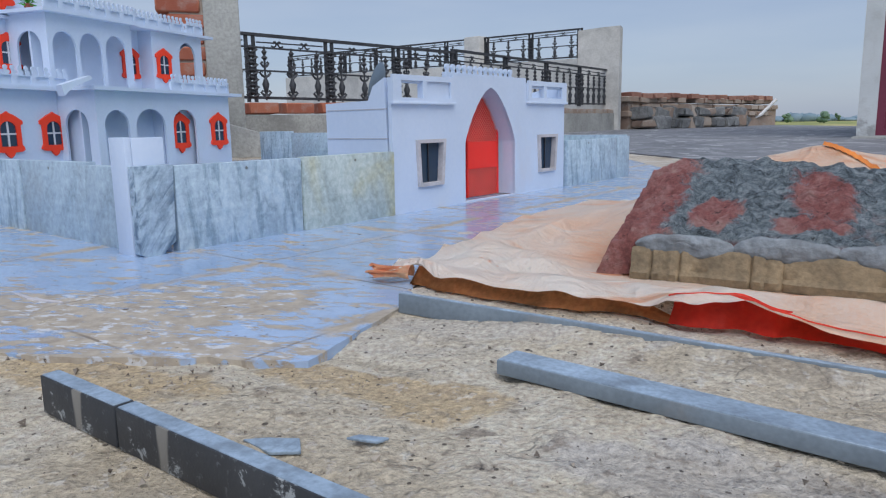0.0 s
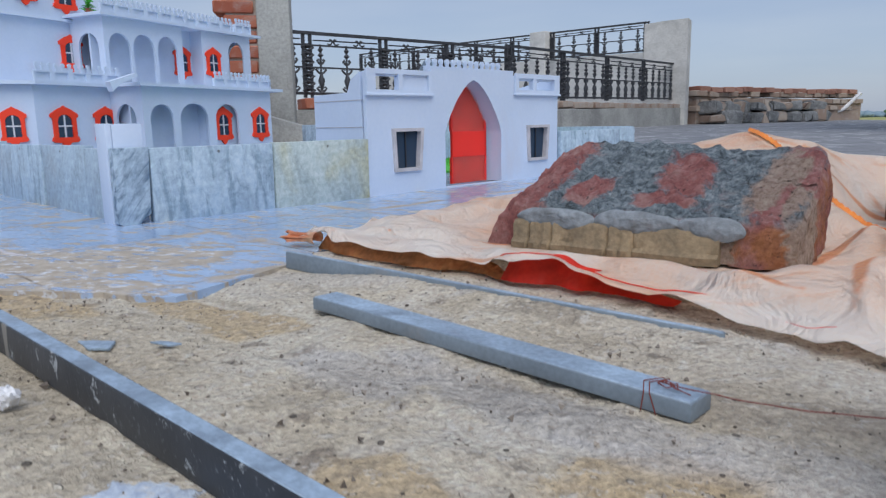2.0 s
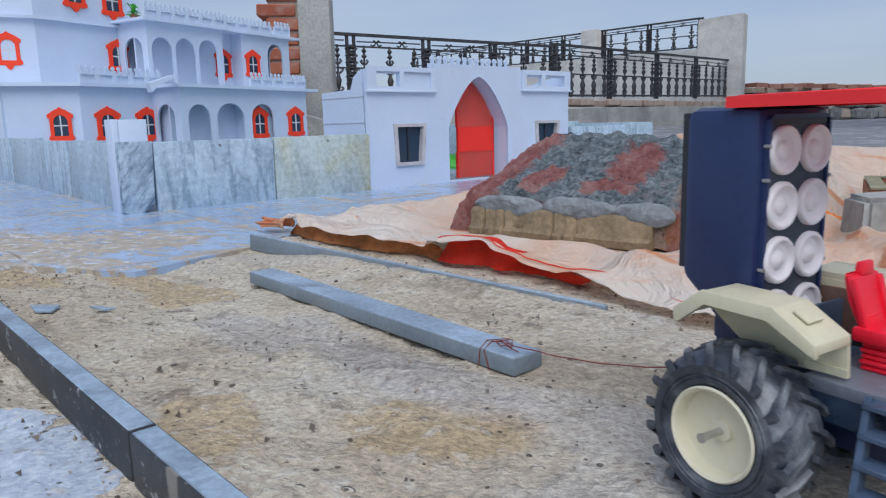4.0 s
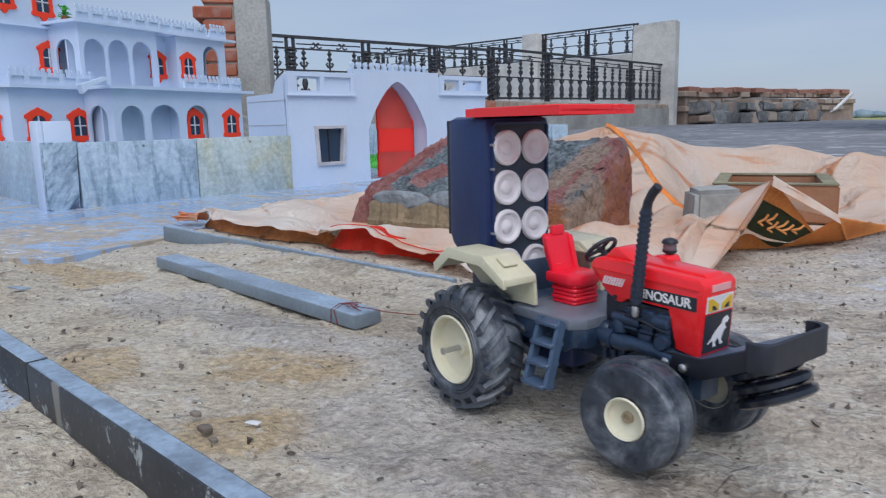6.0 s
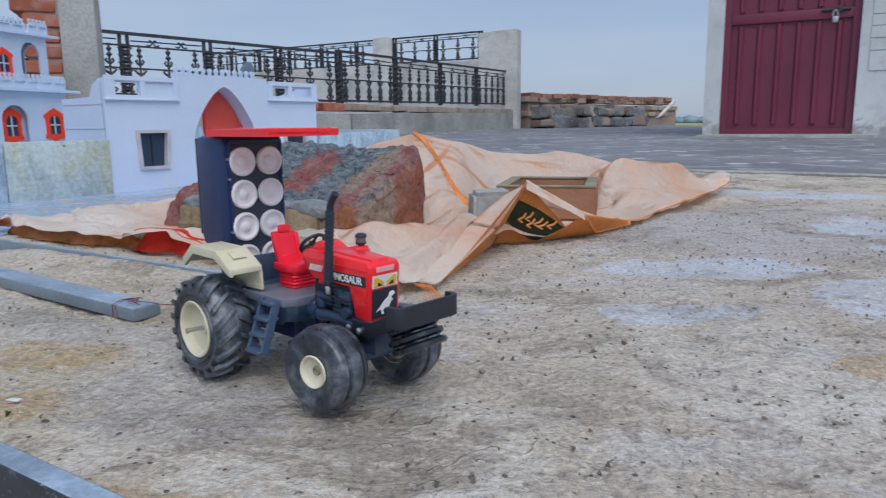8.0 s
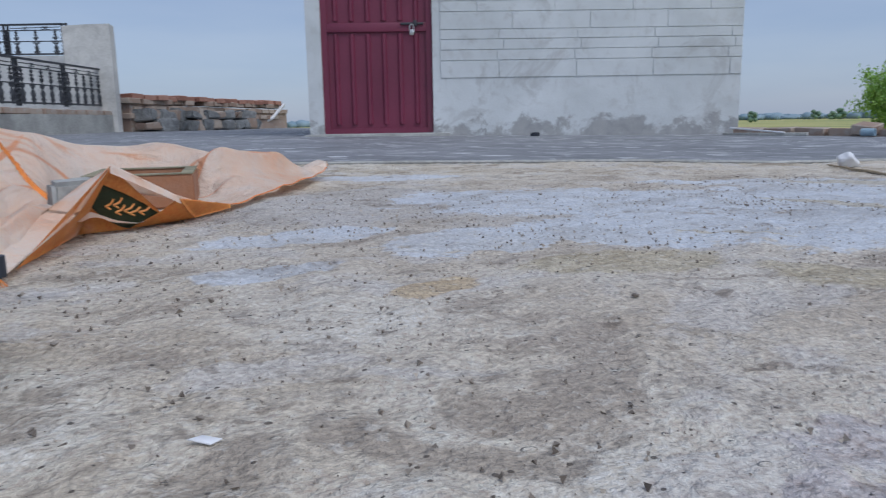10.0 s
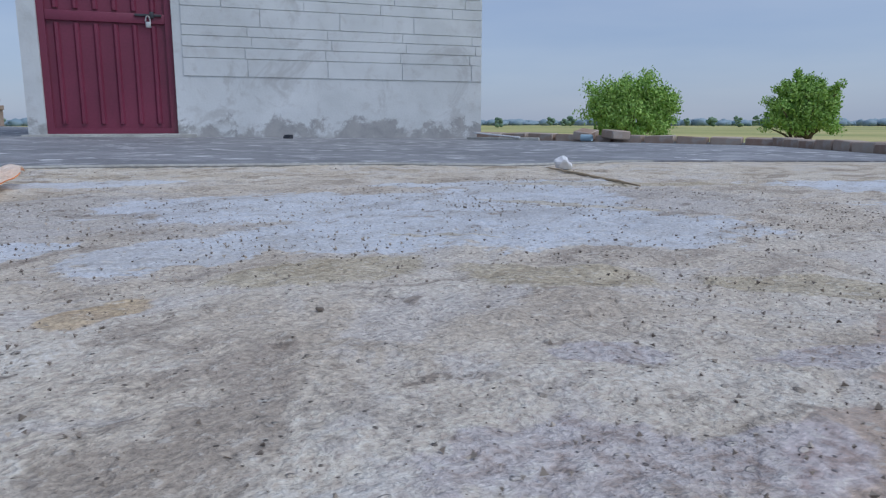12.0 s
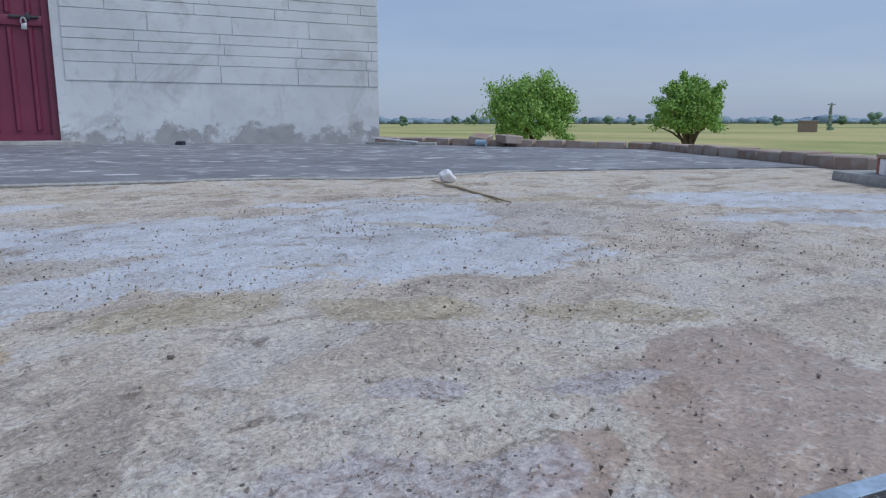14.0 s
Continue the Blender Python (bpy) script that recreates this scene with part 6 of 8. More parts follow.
def bars():
    line = lambda s: (0.177 + s * 0.9155, 0.4397 - s * 0.4025)
    cuts = (0.0, 0.062, 0.36, 0.63)
    for i, (a, b) in enumerate(zip(cuts, cuts[1:])):
        (ax, ay), (bx, by) = line(a + 0.0006), line(b - 0.0006)
        stone_bar("granite_bar", "long black granite edging bar, sawn top paled with painted sky light" if b - a > 0.1 else "short black granite edging bar, sawn top paled with painted sky light", ax, ay, bx, by, 0.0088, 0.0175, GRANITE, SKY_TINTED_GRANITE, None, 0, "granite edging bars")
    for ax, ay, bx, by in ((0.7556, 0.1853, 0.9679, 0.0754), (0.9690, 0.0765, 1.300, -0.0770)):
        stone_bar("granite_bar", "long black granite edging bar, sawn top paled with painted sky light", ax, ay, bx, by, 0.0088, 0.0175, GRANITE, SKY_TINTED_GRANITE, None, 0, "granite edging bars")
    sunk = stone_bar("stone_bar", "grey stone edging bar half sunk in sand by the sacking", 0.287, 0.6225, 0.602, 0.530, 0.0046, 0.0132, STONE_BAR, SKY_TINTED_GRANITE, None, 0)
    sunk.matrix_world = pose(0, 0, 0.001) @ sunk.matrix_world @ pose(0, 0, 0, 0, 1.75, 0)
    beam = stone_bar("towed_bar", "grey stone bar tied with twine behind the toy tractor", 0.3705, 0.5272, 0.5889, 0.4239, 0.0180, 0.0076, STONE_BAR, SKY_TINTED_GRANITE, gz(0.3705, 0.5272) + 0.001)
    # twine wrapped round the bar
    bm = bmesh.new()
    for k, x in enumerate((0.221, 0.2235)):
        tube(bm, [(x + 0.004 * k, -0.0094, -0.0005), (x + 0.001, -0.0095, 0.0078), (x - 0.004, 0.0, 0.0084), (x, 0.0095, 0.0080), (x + 0.002, 0.0094, 0.0)], 0.00026, 5)
    tube(bm, [(0.2275 + 0.0042 * math.cos(a), 0.0028 * math.sin(a), 0.0084 + 0.0016 * abs(math.sin(2 * a))) for a in [i * 0.7 for i in range(9)]], 0.0003, 5, True)
    tube(bm, [(0.222, 0.002, 0.0082), (0.226, 0.0, 0.0104), (0.232, -0.003, 0.0098), (0.238, -0.002, 0.0084)], 0.00026, 5)
    part("twine_wrap", bm, WIRE, beam, "dark red twine knotted round the bar")
    # the tow line to the hitch
    rope = thing("tow_line", "thin red twine stretched from the bar to the tractor's hitch", "twine", 0.5735, 0.4312, None)
    bm = bmesh.new()
    turn = radians(TT)
    a, b = Vector((0.0, 0.0, 0.0095)), Vector((TX - 0.0225 * math.cos(turn) - 0.5735, TY - 0.0225 * math.sin(turn) - 0.4312, 0.0255))
    pts = [a + (b - a) * t + Vector((0.0004 * math.sin(t * 40), 0.0004 * math.cos(t * 31), -0.004 * math.sin(math.pi * t))) for t in [i / 30 for i in range(31)]]
    tube(bm, pts, 0.00026, 5)
    part("twine", bm, WIRE, rope)


def big_brick():
    """The old brick on the sacking: wedge-shaped as it lies tipped forward, smeared with mortar and mud."""
    x, y = 0.553, 0.7765
    root = thing("old_brick", "old red brick smeared with grey mortar, lying on sacking", "brick", x, y, gz(x, y) + 0.003, -17.0)
    L, W = 0.256, 0.122
    bm = bmesh.new()
    bmesh.ops.create_cube(bm, size=1.0)
    bmesh.ops.subdivide_edges(bm, edges=bm.edges[:], cuts=76, use_grid_fill=True)
    for v in bm.verts:
        p = v.co.copy()
        high = 0.0565 + 0.048 * p.y - 0.005 * p.x     # top slopes down to the front and to one end
        q = Vector((p.x * L, p.y * W, (p.z + 0.5) * high))
        ex, ey, ez = max(0, abs(p.x) * 2 - 0.86), max(0, abs(p.y) * 2 - 0.80), max(0, p.z * 2 - 0.75)
        q.x -= math.copysign(0.10 * (ey * ez * 0.35 + ez * ez * 0.4 + ey * ey * 0.3), p.x)
        q.y -= math.copysign(0.05 * (ex * ez + ez * ez * 0.3), p.y)
        q.z -= 0.05 * (ex * ey + ex * ex * 0.5 + ey * ey * 0.25) * (p.z + 0.5)
        lump = 0.0035 * noise.noise((q.x * 26, q.y * 26, q.z * 26)) + 0.003 * noise.noise((q.x * 60, q.y * 60, q.z * 60)) + 0.0012 * noise.noise((q.x * 160, q.y * 160, q.z * 160))
        ridge = (0.008 * abs(noise.noise((q.x * 34 + q.y * 12, q.y * 26, 4))) + 0.007 * abs(noise.noise((q.x * 80, q.y * 80, 9))) + 0.004 * abs(noise.noise((q.x * 170, q.y * 170, 3)))) * (p.z > 0.49)
        q += Vector((p.x, p.y, p.z)).normalized() * lump + Vector((0, 0, ridge))
        if p.x < -0.36:                                # broken, sloping left end
            q.x += (-p.x - 0.36) * 0.10 * (p.z + 0.5)
            q.z *= 1 - (-p.x - 0.36) * 0.9 * (p.z + 0.5)
        q.z = max(q.z, -0.002)
        v.co = q
    part("clay_body", bm, SLAB_BRICK, root, "", 50)
    # mud rendering on the front face: rounded lobes with tool cuts
    bm = bmesh.new()
    n = 90
    rows = []
    for i in range(n + 1):
        s = i / n
        xx = -0.098 + 0.172 * s
        lobe = abs(math.sin(math.pi * (0.15 + 2.9 * s))) ** 0.45
        top = 0.0195 + 0.006 * lobe
        groove = max(1 - abs(s - g) / 0.010 for g in (0.09, 0.15, 0.21, 0.50, 0.56, 0.62))
        out = -0.0640 + 0.0030 * max(0, groove) - 0.003 * lobe + 0.0012 * noise.noise((xx * 60, 1, 2))
        rows.append([bm.verts.new((xx, yy, zz)) for yy, zz in ((-0.050, 0.0), (out - 0.003, 0.0), (out - 0.004, 0.006), (out, top * 0.4), (out, top * 0.85), (out + 0.003, top), (-0.050, top + 0.004))])
    for a, b in zip(rows, rows[1:]):
        for k in range(6):
            bm.faces.new((a[k], a[k + 1], b[k + 1], b[k]))
        bm.faces.new((a[6], a[0], b[0], b[6]))
    bm.faces.new(rows[0]), bm.faces.new(rows[-1][::-1])
    part("mud_face", bm, BRICK_MUD, root, "tan mud rendering with tool cuts", 50)
    # grey mortar hanging over the edge in rounded lobes
    for k, (cx, w) in enumerate(((-0.060, 0.036), (0.010, 0.035), (0.066, 0.026))):
        bm = bmesh.new()
        bmesh.ops.create_icosphere(bm, subdivisions=4, radius=1.0)
        for v in bm.verts:
            x, y, z = v.co
            v.co = Vector((cx + math.copysign(abs(x) ** 0.8, x) * w, -0.0615 + y * 0.0042, 0.0272 + z * 0.0092 + 0.001 * math.sin(k * 2)))
            v.co += Vector((0.6, 1, 1)) * (0.0020 * noise.noise(v.co * 75) + 0.0010 * noise.noise(v.co * 190))
        part("mortar_lobe", bm, GREY_SMEAR, root, "grey mortar squeezed over the edge", 60)


def frog_brick():
    x, y = 0.828, 0.912
    root = thing("frog_brick", "sandy brick with a hollow top, edge tucked under sacking", "brick", x, y, gz(x, y) + 0.003, -5)
    bm = bmesh.new()
    plate(bm, rect(-0.056, 0.056, -0.072, 0.072), [rect(-0.043, 0.043, -0.056, 0.056)], 0.0, 0.036, "z")
    bmesh.ops.bevel(bm, geom=[e for e in bm.edges if e.calc_face_angle(0.0) > 1.0], offset=0.0016, segments=2, affect="EDGES")
    part("clay_body", bm, brick_clay("sandy_brick", (0.30, 0.13, 0.065), (0.40, 0.20, 0.11), 0.15), root)
    bm = bmesh.new()
    box(bm, -0.044, 0.044, -0.057, 0.057, 0.0, 0.023)
    part("hollow_floor", bm, BRICK_MUD, root)
    bm = bmesh.new()
    plate(bm, rect(-0.0555, 0.0555, -0.0715, 0.0715), [rect(-0.0425, 0.0425, -0.0555, 0.0555)], 0.0362, 0.0375, "z")
    part("mossy_rim", bm, surface("mossy_grey", (0.24, 0.22, 0.14), 0.9, 0, 0.3, 25, 160, 0.5, 0.001, (0.36, 0.32, 0.24), 0.3), root)
    lump = thing("stone_lump", "grey broken block holding the sacking down", "stone", 0.765, 0.775, None, 12)
    bm = bmesh.new()
    rubble(bm, 0, 0, 0.021, 0.04, 0.05, 0.042, 0, 0.1, random.Random(4))
    bmesh.ops.bevel(bm, geom=bm.edges[:], offset=0.004, segments=2, affect="EDGES")
    part("rock", bm, CONCRETE, lump, "", 70)


FRONT = [(0.256, 0.690), (0.33, 0.668), (0.405, 0.648), (0.447, 0.630), (0.50, 0.618), (0.555, 0.588), (0.62, 0.538), (0.668, 0.505), (0.705, 0.490), (0.730, 0.497),
         (0.748, 0.560), (0.762, 0.630), (0.800, 0.690), (0.866, 0.765), (0.925, 0.835), (0.986, 0.945), (1.045, 1.06), (1.098, 1.165)]
BACK = [(0.262, 0.712), (0.285, 0.86), (0.315, 1.00), (0.345, 1.12), (0.39, 1.20), (0.45, 1.25), (0.54, 1.28), (0.62, 1.30), (0.70, 1.31), (0.77, 1.31),
        (0.83, 1.305), (0.89, 1.30), (0.94, 1.29), (0.98, 1.285), (1.02, 1.28), (1.06, 1.27), (1.095, 1.26), (1.118, 1.235)]


def along(line, s):
    k = s * (len(line) - 1)
    i = min(int(k), len(line) - 2)
    f = k - i
    return Vector((line[i][0] * (1 - f) + line[i + 1][0] * f, line[i][1] * (1 - f) + line[i + 1][1] * f))


CREASES = [(cx, cy, radians(d), w, l, h) for cx, cy, d, w, l, h in (
    (0.72, 0.80, 62, 0.020, 0.16, 0.016), (0.755, 0.90, 40, 0.022, 0.14, 0.014), (0.70, 0.62, 70, 0.018, 0.09, 0.013), (0.66, 0.60, 20, 0.016, 0.08, 0.010),
    (0.80, 0.98, 20, 0.020, 0.15, 0.013), (0.92, 1.02, 48, 0.020, 0.16, 0.013), (0.98, 1.10, 35, 0.016, 0.10, 0.010), (0.60, 0.60, -35, 0.014, 0.07, 0.009),
    (0.40, 0.74, 12, 0.016, 0.09, 0.008), (0.36, 0.88, 65, 0.018, 0.10, 0.009), (0.30, 0.73, -20, 0.012, 0.05, 0.007), (0.50, 0.66, -20, 0.013, 0.08, 0.008),
    (0.745, 0.72, 95, 0.014, 0.07, 0.012), (0.68, 0.90, 75, 0.018, 0.10, 0.012), (0.86, 0.93, 30, 0.015, 0.09, 0.010), (0.735, 0.56, 80, 0.014, 0.07, 0.012))]


def cloth_height(x, y):
    """Height of the sacking above the roof: heaped over grit behind the brick, creased, lifted at the folded corner."""
    bump = lambda cx, cy, rx, ry, h, turn=0.0: h * math.exp(-(((x - cx) * math.cos(turn) + (y - cy) * math.sin(turn)) / rx) ** 2 - ((-(x - cx) * math.sin(turn) + (y - cy) * math.cos(turn)) / ry) ** 2)
    z = 0.004
    z += bump(0.655, 1.02, 0.13, 0.13, 0.082, 0.3) + bump(0.86, 1.08, 0.12, 0.10, 0.055, -0.3) + bump(0.99, 1.16, 0.09, 0.07, 0.020) + bump(1.10, 1.21, 0.035, 0.05, 0.022)
    z += bump(0.278, 0.700, 0.045, 0.030, 0.013) + bump(0.50, 0.98, 0.10, 0.10, 0.03) + bump(0.42, 0.80, 0.09, 0.05, 0.010)
    z += bump(0.745, 0.665, 0.035, 0.10, 0.016, -0.25) + bump(0.775, 0.71, 0.028, 0.05, 0.020, -0.3)
    z += bump(0.66, 0.585, 0.035, 0.03, 0.012) + bump(0.56, 0.635, 0.05, 0.02, 0.010, -0.45) + bump(0.38, 0.68, 0.05, 0.02, 0.010, -0.3)
    broad = z
    for cx, cy, ang, wide, long, high in CREASES:
        dx, dy = x - cx, y - cy
        a, b = dx * math.cos(ang) + dy * math.sin(ang), -dx * math.sin(ang) + dy * math.cos(ang)
        b += 0.012 * noise.noise((a * 14 + cx, cy, 2))
        z += 1.9 * high * max(0.0, 1 - abs(b) / wide) ** 1.6 * math.exp(-(a / long) ** 2)
    fold = abs(math.sin(9.0 * x - 16 * y + 2.2 * noise.noise((x * 6, y * 6, 1))))
    calm = 1.0 - 0.45 * max(0.0, min(1.0, (y - 0.85) * 5))
    z += calm * 0.0115 * (1 - fold) ** 3 * (0.35 + 0.65 * noise.noise((x * 4, y * 4, 8)) ** 2 * 4)
    fold2 = abs(math.sin(22 * x + 14 * y + 3.0 * noise.noise((x * 7, y * 7, 4))))
    z += calm * 0.0062 * (1 - fold2) ** 2.5
    z += 0.0028 * noise.noise((x * 22, y * 22, 5)) + 0.0014 * noise.noise((x * 55, y * 55, 6))
    # the folded seam lies straight over the heap
    a, b = ((x - 0.645) * 0.115 - (y - 1.005) * 0.185) / 0.2178, ((x - 0.645) * 0.185 + (y - 1.005) * 0.115) / 0.2178
    if -0.02 < a < 0.24 and abs(b) < 0.03:
        k = (1 - abs(b) / 0.03) ** 0.5
        z = z * (1 - k) + (broad + 0.006) * k
    flat = max(bump(0.556, 0.768, 0.145, 0.085, 1.0, -0.30), bump(0.828, 0.912, 0.075, 0.09, 1.0))
    k = min(1.0, 2.8 * flat)
    return max(0.0025, z * (1 - 0.97 * k * k * (3 - 2 * k)))


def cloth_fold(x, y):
    """How far a spot lies on one flank of a crease, where the cloth is tinted deeper orange."""
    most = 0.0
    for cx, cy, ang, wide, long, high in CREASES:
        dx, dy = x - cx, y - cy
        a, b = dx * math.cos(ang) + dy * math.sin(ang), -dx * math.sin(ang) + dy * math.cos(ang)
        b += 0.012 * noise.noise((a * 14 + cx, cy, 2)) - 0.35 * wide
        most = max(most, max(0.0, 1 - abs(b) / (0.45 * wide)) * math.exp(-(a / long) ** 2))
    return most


def sacking():
    root = thing("sacking", "creased pale orange woven plastic sacking with red-stitched hem", "sacking", 0, 0, 0)
    ns, nt_ = 210, 120
    bm = bmesh.new()
    grid = []
    for i in range(ns + 1):
        s = i / ns
        a, b = along(FRONT, s), along(BACK, s)
        ripple = 0.012 * noise.noise((s * 24, 0, 3)) + 0.006 * noise.noise((s * 70, 0, 9))
        row = []
        for j in range(nt_ + 1):
            t = j / nt_
            p = a.lerp(b, t)
            p.y += ripple * (1 - t) ** 6 + 0.02 * noise.noise((s * 15, 2, 7)) * t ** 6
            lift_up = max(0.0, 1 - t / 0.22) ** 1.3 * (0.0078 + 0.004 * noise.noise((s * 16, 4, 1)) + 0.004 * math.exp(-((s - 0.225) / 0.03) ** 2) - 0.005 * math.exp(-((s - 0.175) / 0.014) ** 2)) * max(0.0, min(1.0, (s - 0.02) * 12, max(0.22, (0.33 - s) * 14), (0.56 - s) * 14))
            p.y -= 1.6 * lift_up
            curl = lift_up
            row.append((p.x, p.y, cloth_height(p.x, p.y) + curl))
        grid.append(row)
    spots = np.array(grid)
    for _ in range(6):                                # cloth bends softly: ease the sharpest folds
        z = spots[:, :, 2]
        z[1:-1, 1:-1] = 0.4 * z[1:-1, 1:-1] + 0.15 * (z[:-2, 1:-1] + z[2:, 1:-1] + z[1:-1, :-2] + z[1:-1, 2:])
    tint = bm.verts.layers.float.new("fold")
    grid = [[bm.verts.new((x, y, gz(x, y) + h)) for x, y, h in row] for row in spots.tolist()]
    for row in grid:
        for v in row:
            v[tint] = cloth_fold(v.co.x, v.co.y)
    for a, b in zip(grid, grid[1:]):
        for j in range(nt_):
            bm.faces.new((a[j], b[j], b[j + 1], a[j + 1]))
    hem = [Vector(r[2].co) for r in grid]
    stripe = []
    for i in range(60):
        t = i / 59
        x, y = 0.645 + 0.115 * t, 1.005 - 0.185 * t
        near = np.argmin((spots[:, :, 0] - x) ** 2 + (spots[:, :, 1] - y) ** 2)
        stripe.append(Vector((x, y, gz(x, y) + spots[:, :, 2].flat[near] + 0.0012)))
    bmesh.ops.solidify(bm, geom=bm.faces[:], thickness=0.0007)
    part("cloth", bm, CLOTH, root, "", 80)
    # the second layer of the sack, seen in the hollow under the hem
    for mat, lo, hi in ((LINING, 3, 40), (RED_LINING, 40, 66)):
        bm = bmesh.new()
        rows = []
        for i in range(lo, hi + 1):
            p = hem[i]
            back = 0.018 + 0.004 * noise.noise((i * 0.3, 1, 5))
            rows.append([bm.verts.new((p.x + 0.3 * back, p.y + back, gz(p.x, p.y) + 0.001 + (p.z - 0.0026 - gz(p.x, p.y)) * min(1.0, (hi - i) / 7 + 0.02))), bm.verts.new((p.x + 0.2 * back, p.y + 0.6 * back, gz(p.x, p.y) + 0.0008 + 0.5 * (p.z - gz(p.x, p.y)) * min(1.0, (hi - i) / 7 + 0.02))), bm.verts.new((p.x, p.y + 0.2 * back, gz(p.x, p.y) + 0.0006))])
        for a, b in zip(rows, rows[1:]):
            for k in range(2):
                bm.faces.new((a[k], a[k + 1], b[k + 1], b[k]))
        bmesh.ops.solidify(bm, geom=bm.faces[:], thickness=0.0005)
        part("under_layer", bm, mat, root, "red lining in the hollow under the hem" if mat == RED_LINING else "brown-orange lining under the hem", 60)
    bm = bmesh.new()
    tube(bm, [p + Vector((0, 0.006, 0.0006)) for p in hem[40:120]], 0.0005, 5)
    part("stitching", bm, RED_THREAD, root, "red stitched line along the hem")
    bm = bmesh.new()
    tube(bm, [p + Vector((0, -0.0, 0.0008)) for p in hem[150:]], 0.0008, 5)
    part("hem", bm, CLOTH_EDGE, root, "orange selvedge")
    # the gathered, frayed tip
    bm = bmesh.new()
    neck, end = Vector((0.277, 0.690, 0.0165)), Vector((0.2455, 0.6945, 0.0150))
    rows = []
    for i in range(9):
        t = i / 8
        mid = neck.lerp(end, t)
        row = []
        for k in range(23):
            w = math.pi * (k / 22 * 1.5 - 0.25)
            r = 0.0078 - 0.0022 * math.sin(math.pi * t) + 0.0016 * t * math.sin(9 * w + 2 * t) + 0.0016 * t * noise.noise((k * 0.9, t * 3, 2))
            row.append(bm.verts.new(mid + Vector((-0.004 * t * math.sin(5 * w), 1.25 * r * math.cos(w), 0.75 * r * math.sin(w) - 0.0015))))
        rows.append(row)
    for a, b in zip(rows, rows[1:]):
        for k in range(22):
            bm.faces.new((a[k], a[k + 1], b[k + 1], b[k]))
    bmesh.ops.solidify(bm, geom=bm.faces[:], thickness=0.0005)
    part("frayed_tip", bm, TIP_CLOTH, root, "gathered, frayed orange tip", 60)
    # the orange seam running down from the heap
    bm = bmesh.new()
    rows = []
    for i, p in enumerate(stripe):
        w = Vector((0.0023, 0.0015, 0)) * (1 + 0.25 * math.sin(i * 0.21))
        rows.append([bm.verts.new(p - w), bm.verts.new(p + Vector((0, 0, 0.0035))), bm.verts.new(p + w)])
    for a, b in zip(rows, rows[1:]):
        bm.faces.new((a[0], a[1], b[1], b[0])), bm.faces.new((a[1], a[2], b[2], b[1]))
    part("seam", bm, CLOTH_EDGE, root, "bright orange folded seam")
    # the folded-up corner: a printed face, a wing trailing beside it, and the turned-over hem
    P, E, F, H = Vector((0.805, 0.680, 0.060)), Vector((0.774, 0.692, 0.001)), Vector((0.813, 0.712, 0.001)), Vector((0.841, 0.722, 0.014))
    K, T, foot = Vector((0.858, 0.722, 0.026)), Vector((0.912, 0.812, 0.004)), Vector((0.873, 0.766, 0.001))

    def sheet(quad, nu, nv, rough, seed):
        """Points of a slightly creased patch between four corners, given round the rim."""
        a, b, c, d = quad
        rows = []
        for u in [k / nu for k in range(nu + 1)]:
            row = []
            for v in [k / nv for k in range(nv + 1)]:
                q = a.lerp(b, u).lerp(d.lerp(c, u), v)
                q += Vector((0.35, -0.85, 0.3)) * rough * (noise.noise((q.x * 60, q.z * 60, seed)) + 0.5 * noise.noise((q.x * 150, q.z * 150, seed)))
                row.append(q + Vector((0, 0, gz(q.x, q.y))))
            rows.append(row)
        return rows

    def patch(name, rows, mat, parent, label, thick=0.0005):
        bm = bmesh.new()
        vs = [[bm.verts.new(q) for q in row] for row in rows]
        for a, b in zip(vs, vs[1:]):
            for k in range(len(a) - 1):
                bm.faces.new((a[k], b[k], b[k + 1], a[k + 1]))
        bmesh.ops.solidify(bm, geom=bm.faces[:], thickness=thick)
        return part(name, bm, mat, parent, label, 70)

    face = sheet((E, F, H, P), 18, 18, 0.0016, 3)
    flap = patch("folded_corner", face, ORANGE_CLOTH, root, "folded orange corner with a dark green printed panel")
    patch("wing", sheet((F, foot, K, H), 12, 8, 0.002, 5), ORANGE_CLOTH, flap, "orange wing of the folded corner")
    patch("wing", sheet((foot, T, T + Vector((0, 0, 0.004)), K), 14, 8, 0.0022, 7), ORANGE_CLOTH, flap, "orange wing of the folded corner")
    patch("back_slope", sheet((P, K, T + Vector((-0.004, 0.01, 0)), Vector((0.815, 0.76, 0.030))), 16, 8, 0.002, 9), CLOTH, flap, "pale slope behind the fold")
    patch("pale_hem", [[q + Vector((0, -0.0012, 0.001)) for q in row] for row in sheet((P + Vector((0, -0.001, -0.007)), K + Vector((0.002, -0.002, -0.006)), K + Vector((0, 0.002, 0.001)), P + Vector((0, 0.002, 0.001))), 14, 4, 0.0012, 2)], WHITE_WEAVE, flap, "white woven hem turned over at the peak")
    mid_a, mid_b = Vector((0.760, 0.632, 0.030)), Vector((0.783, 0.622, 0.027))
    patch("hem_fold", sheet((Vector((0.728, 0.515, 0.006)), Vector((0.748, 0.522, 0.002)), mid_b, mid_a), 8, 16, 0.003, 4), CLOTH, flap, "pale orange hem rising from the near corner")
    patch("pale_hem", sheet((mid_a, mid_b, P + Vector((0.001, -0.002, 0.0)), Vector((0.783, 0.690, 0.046))), 8, 14, 0.0026, 4), WHITE_WEAVE, flap, "white hem folded down from the peak")
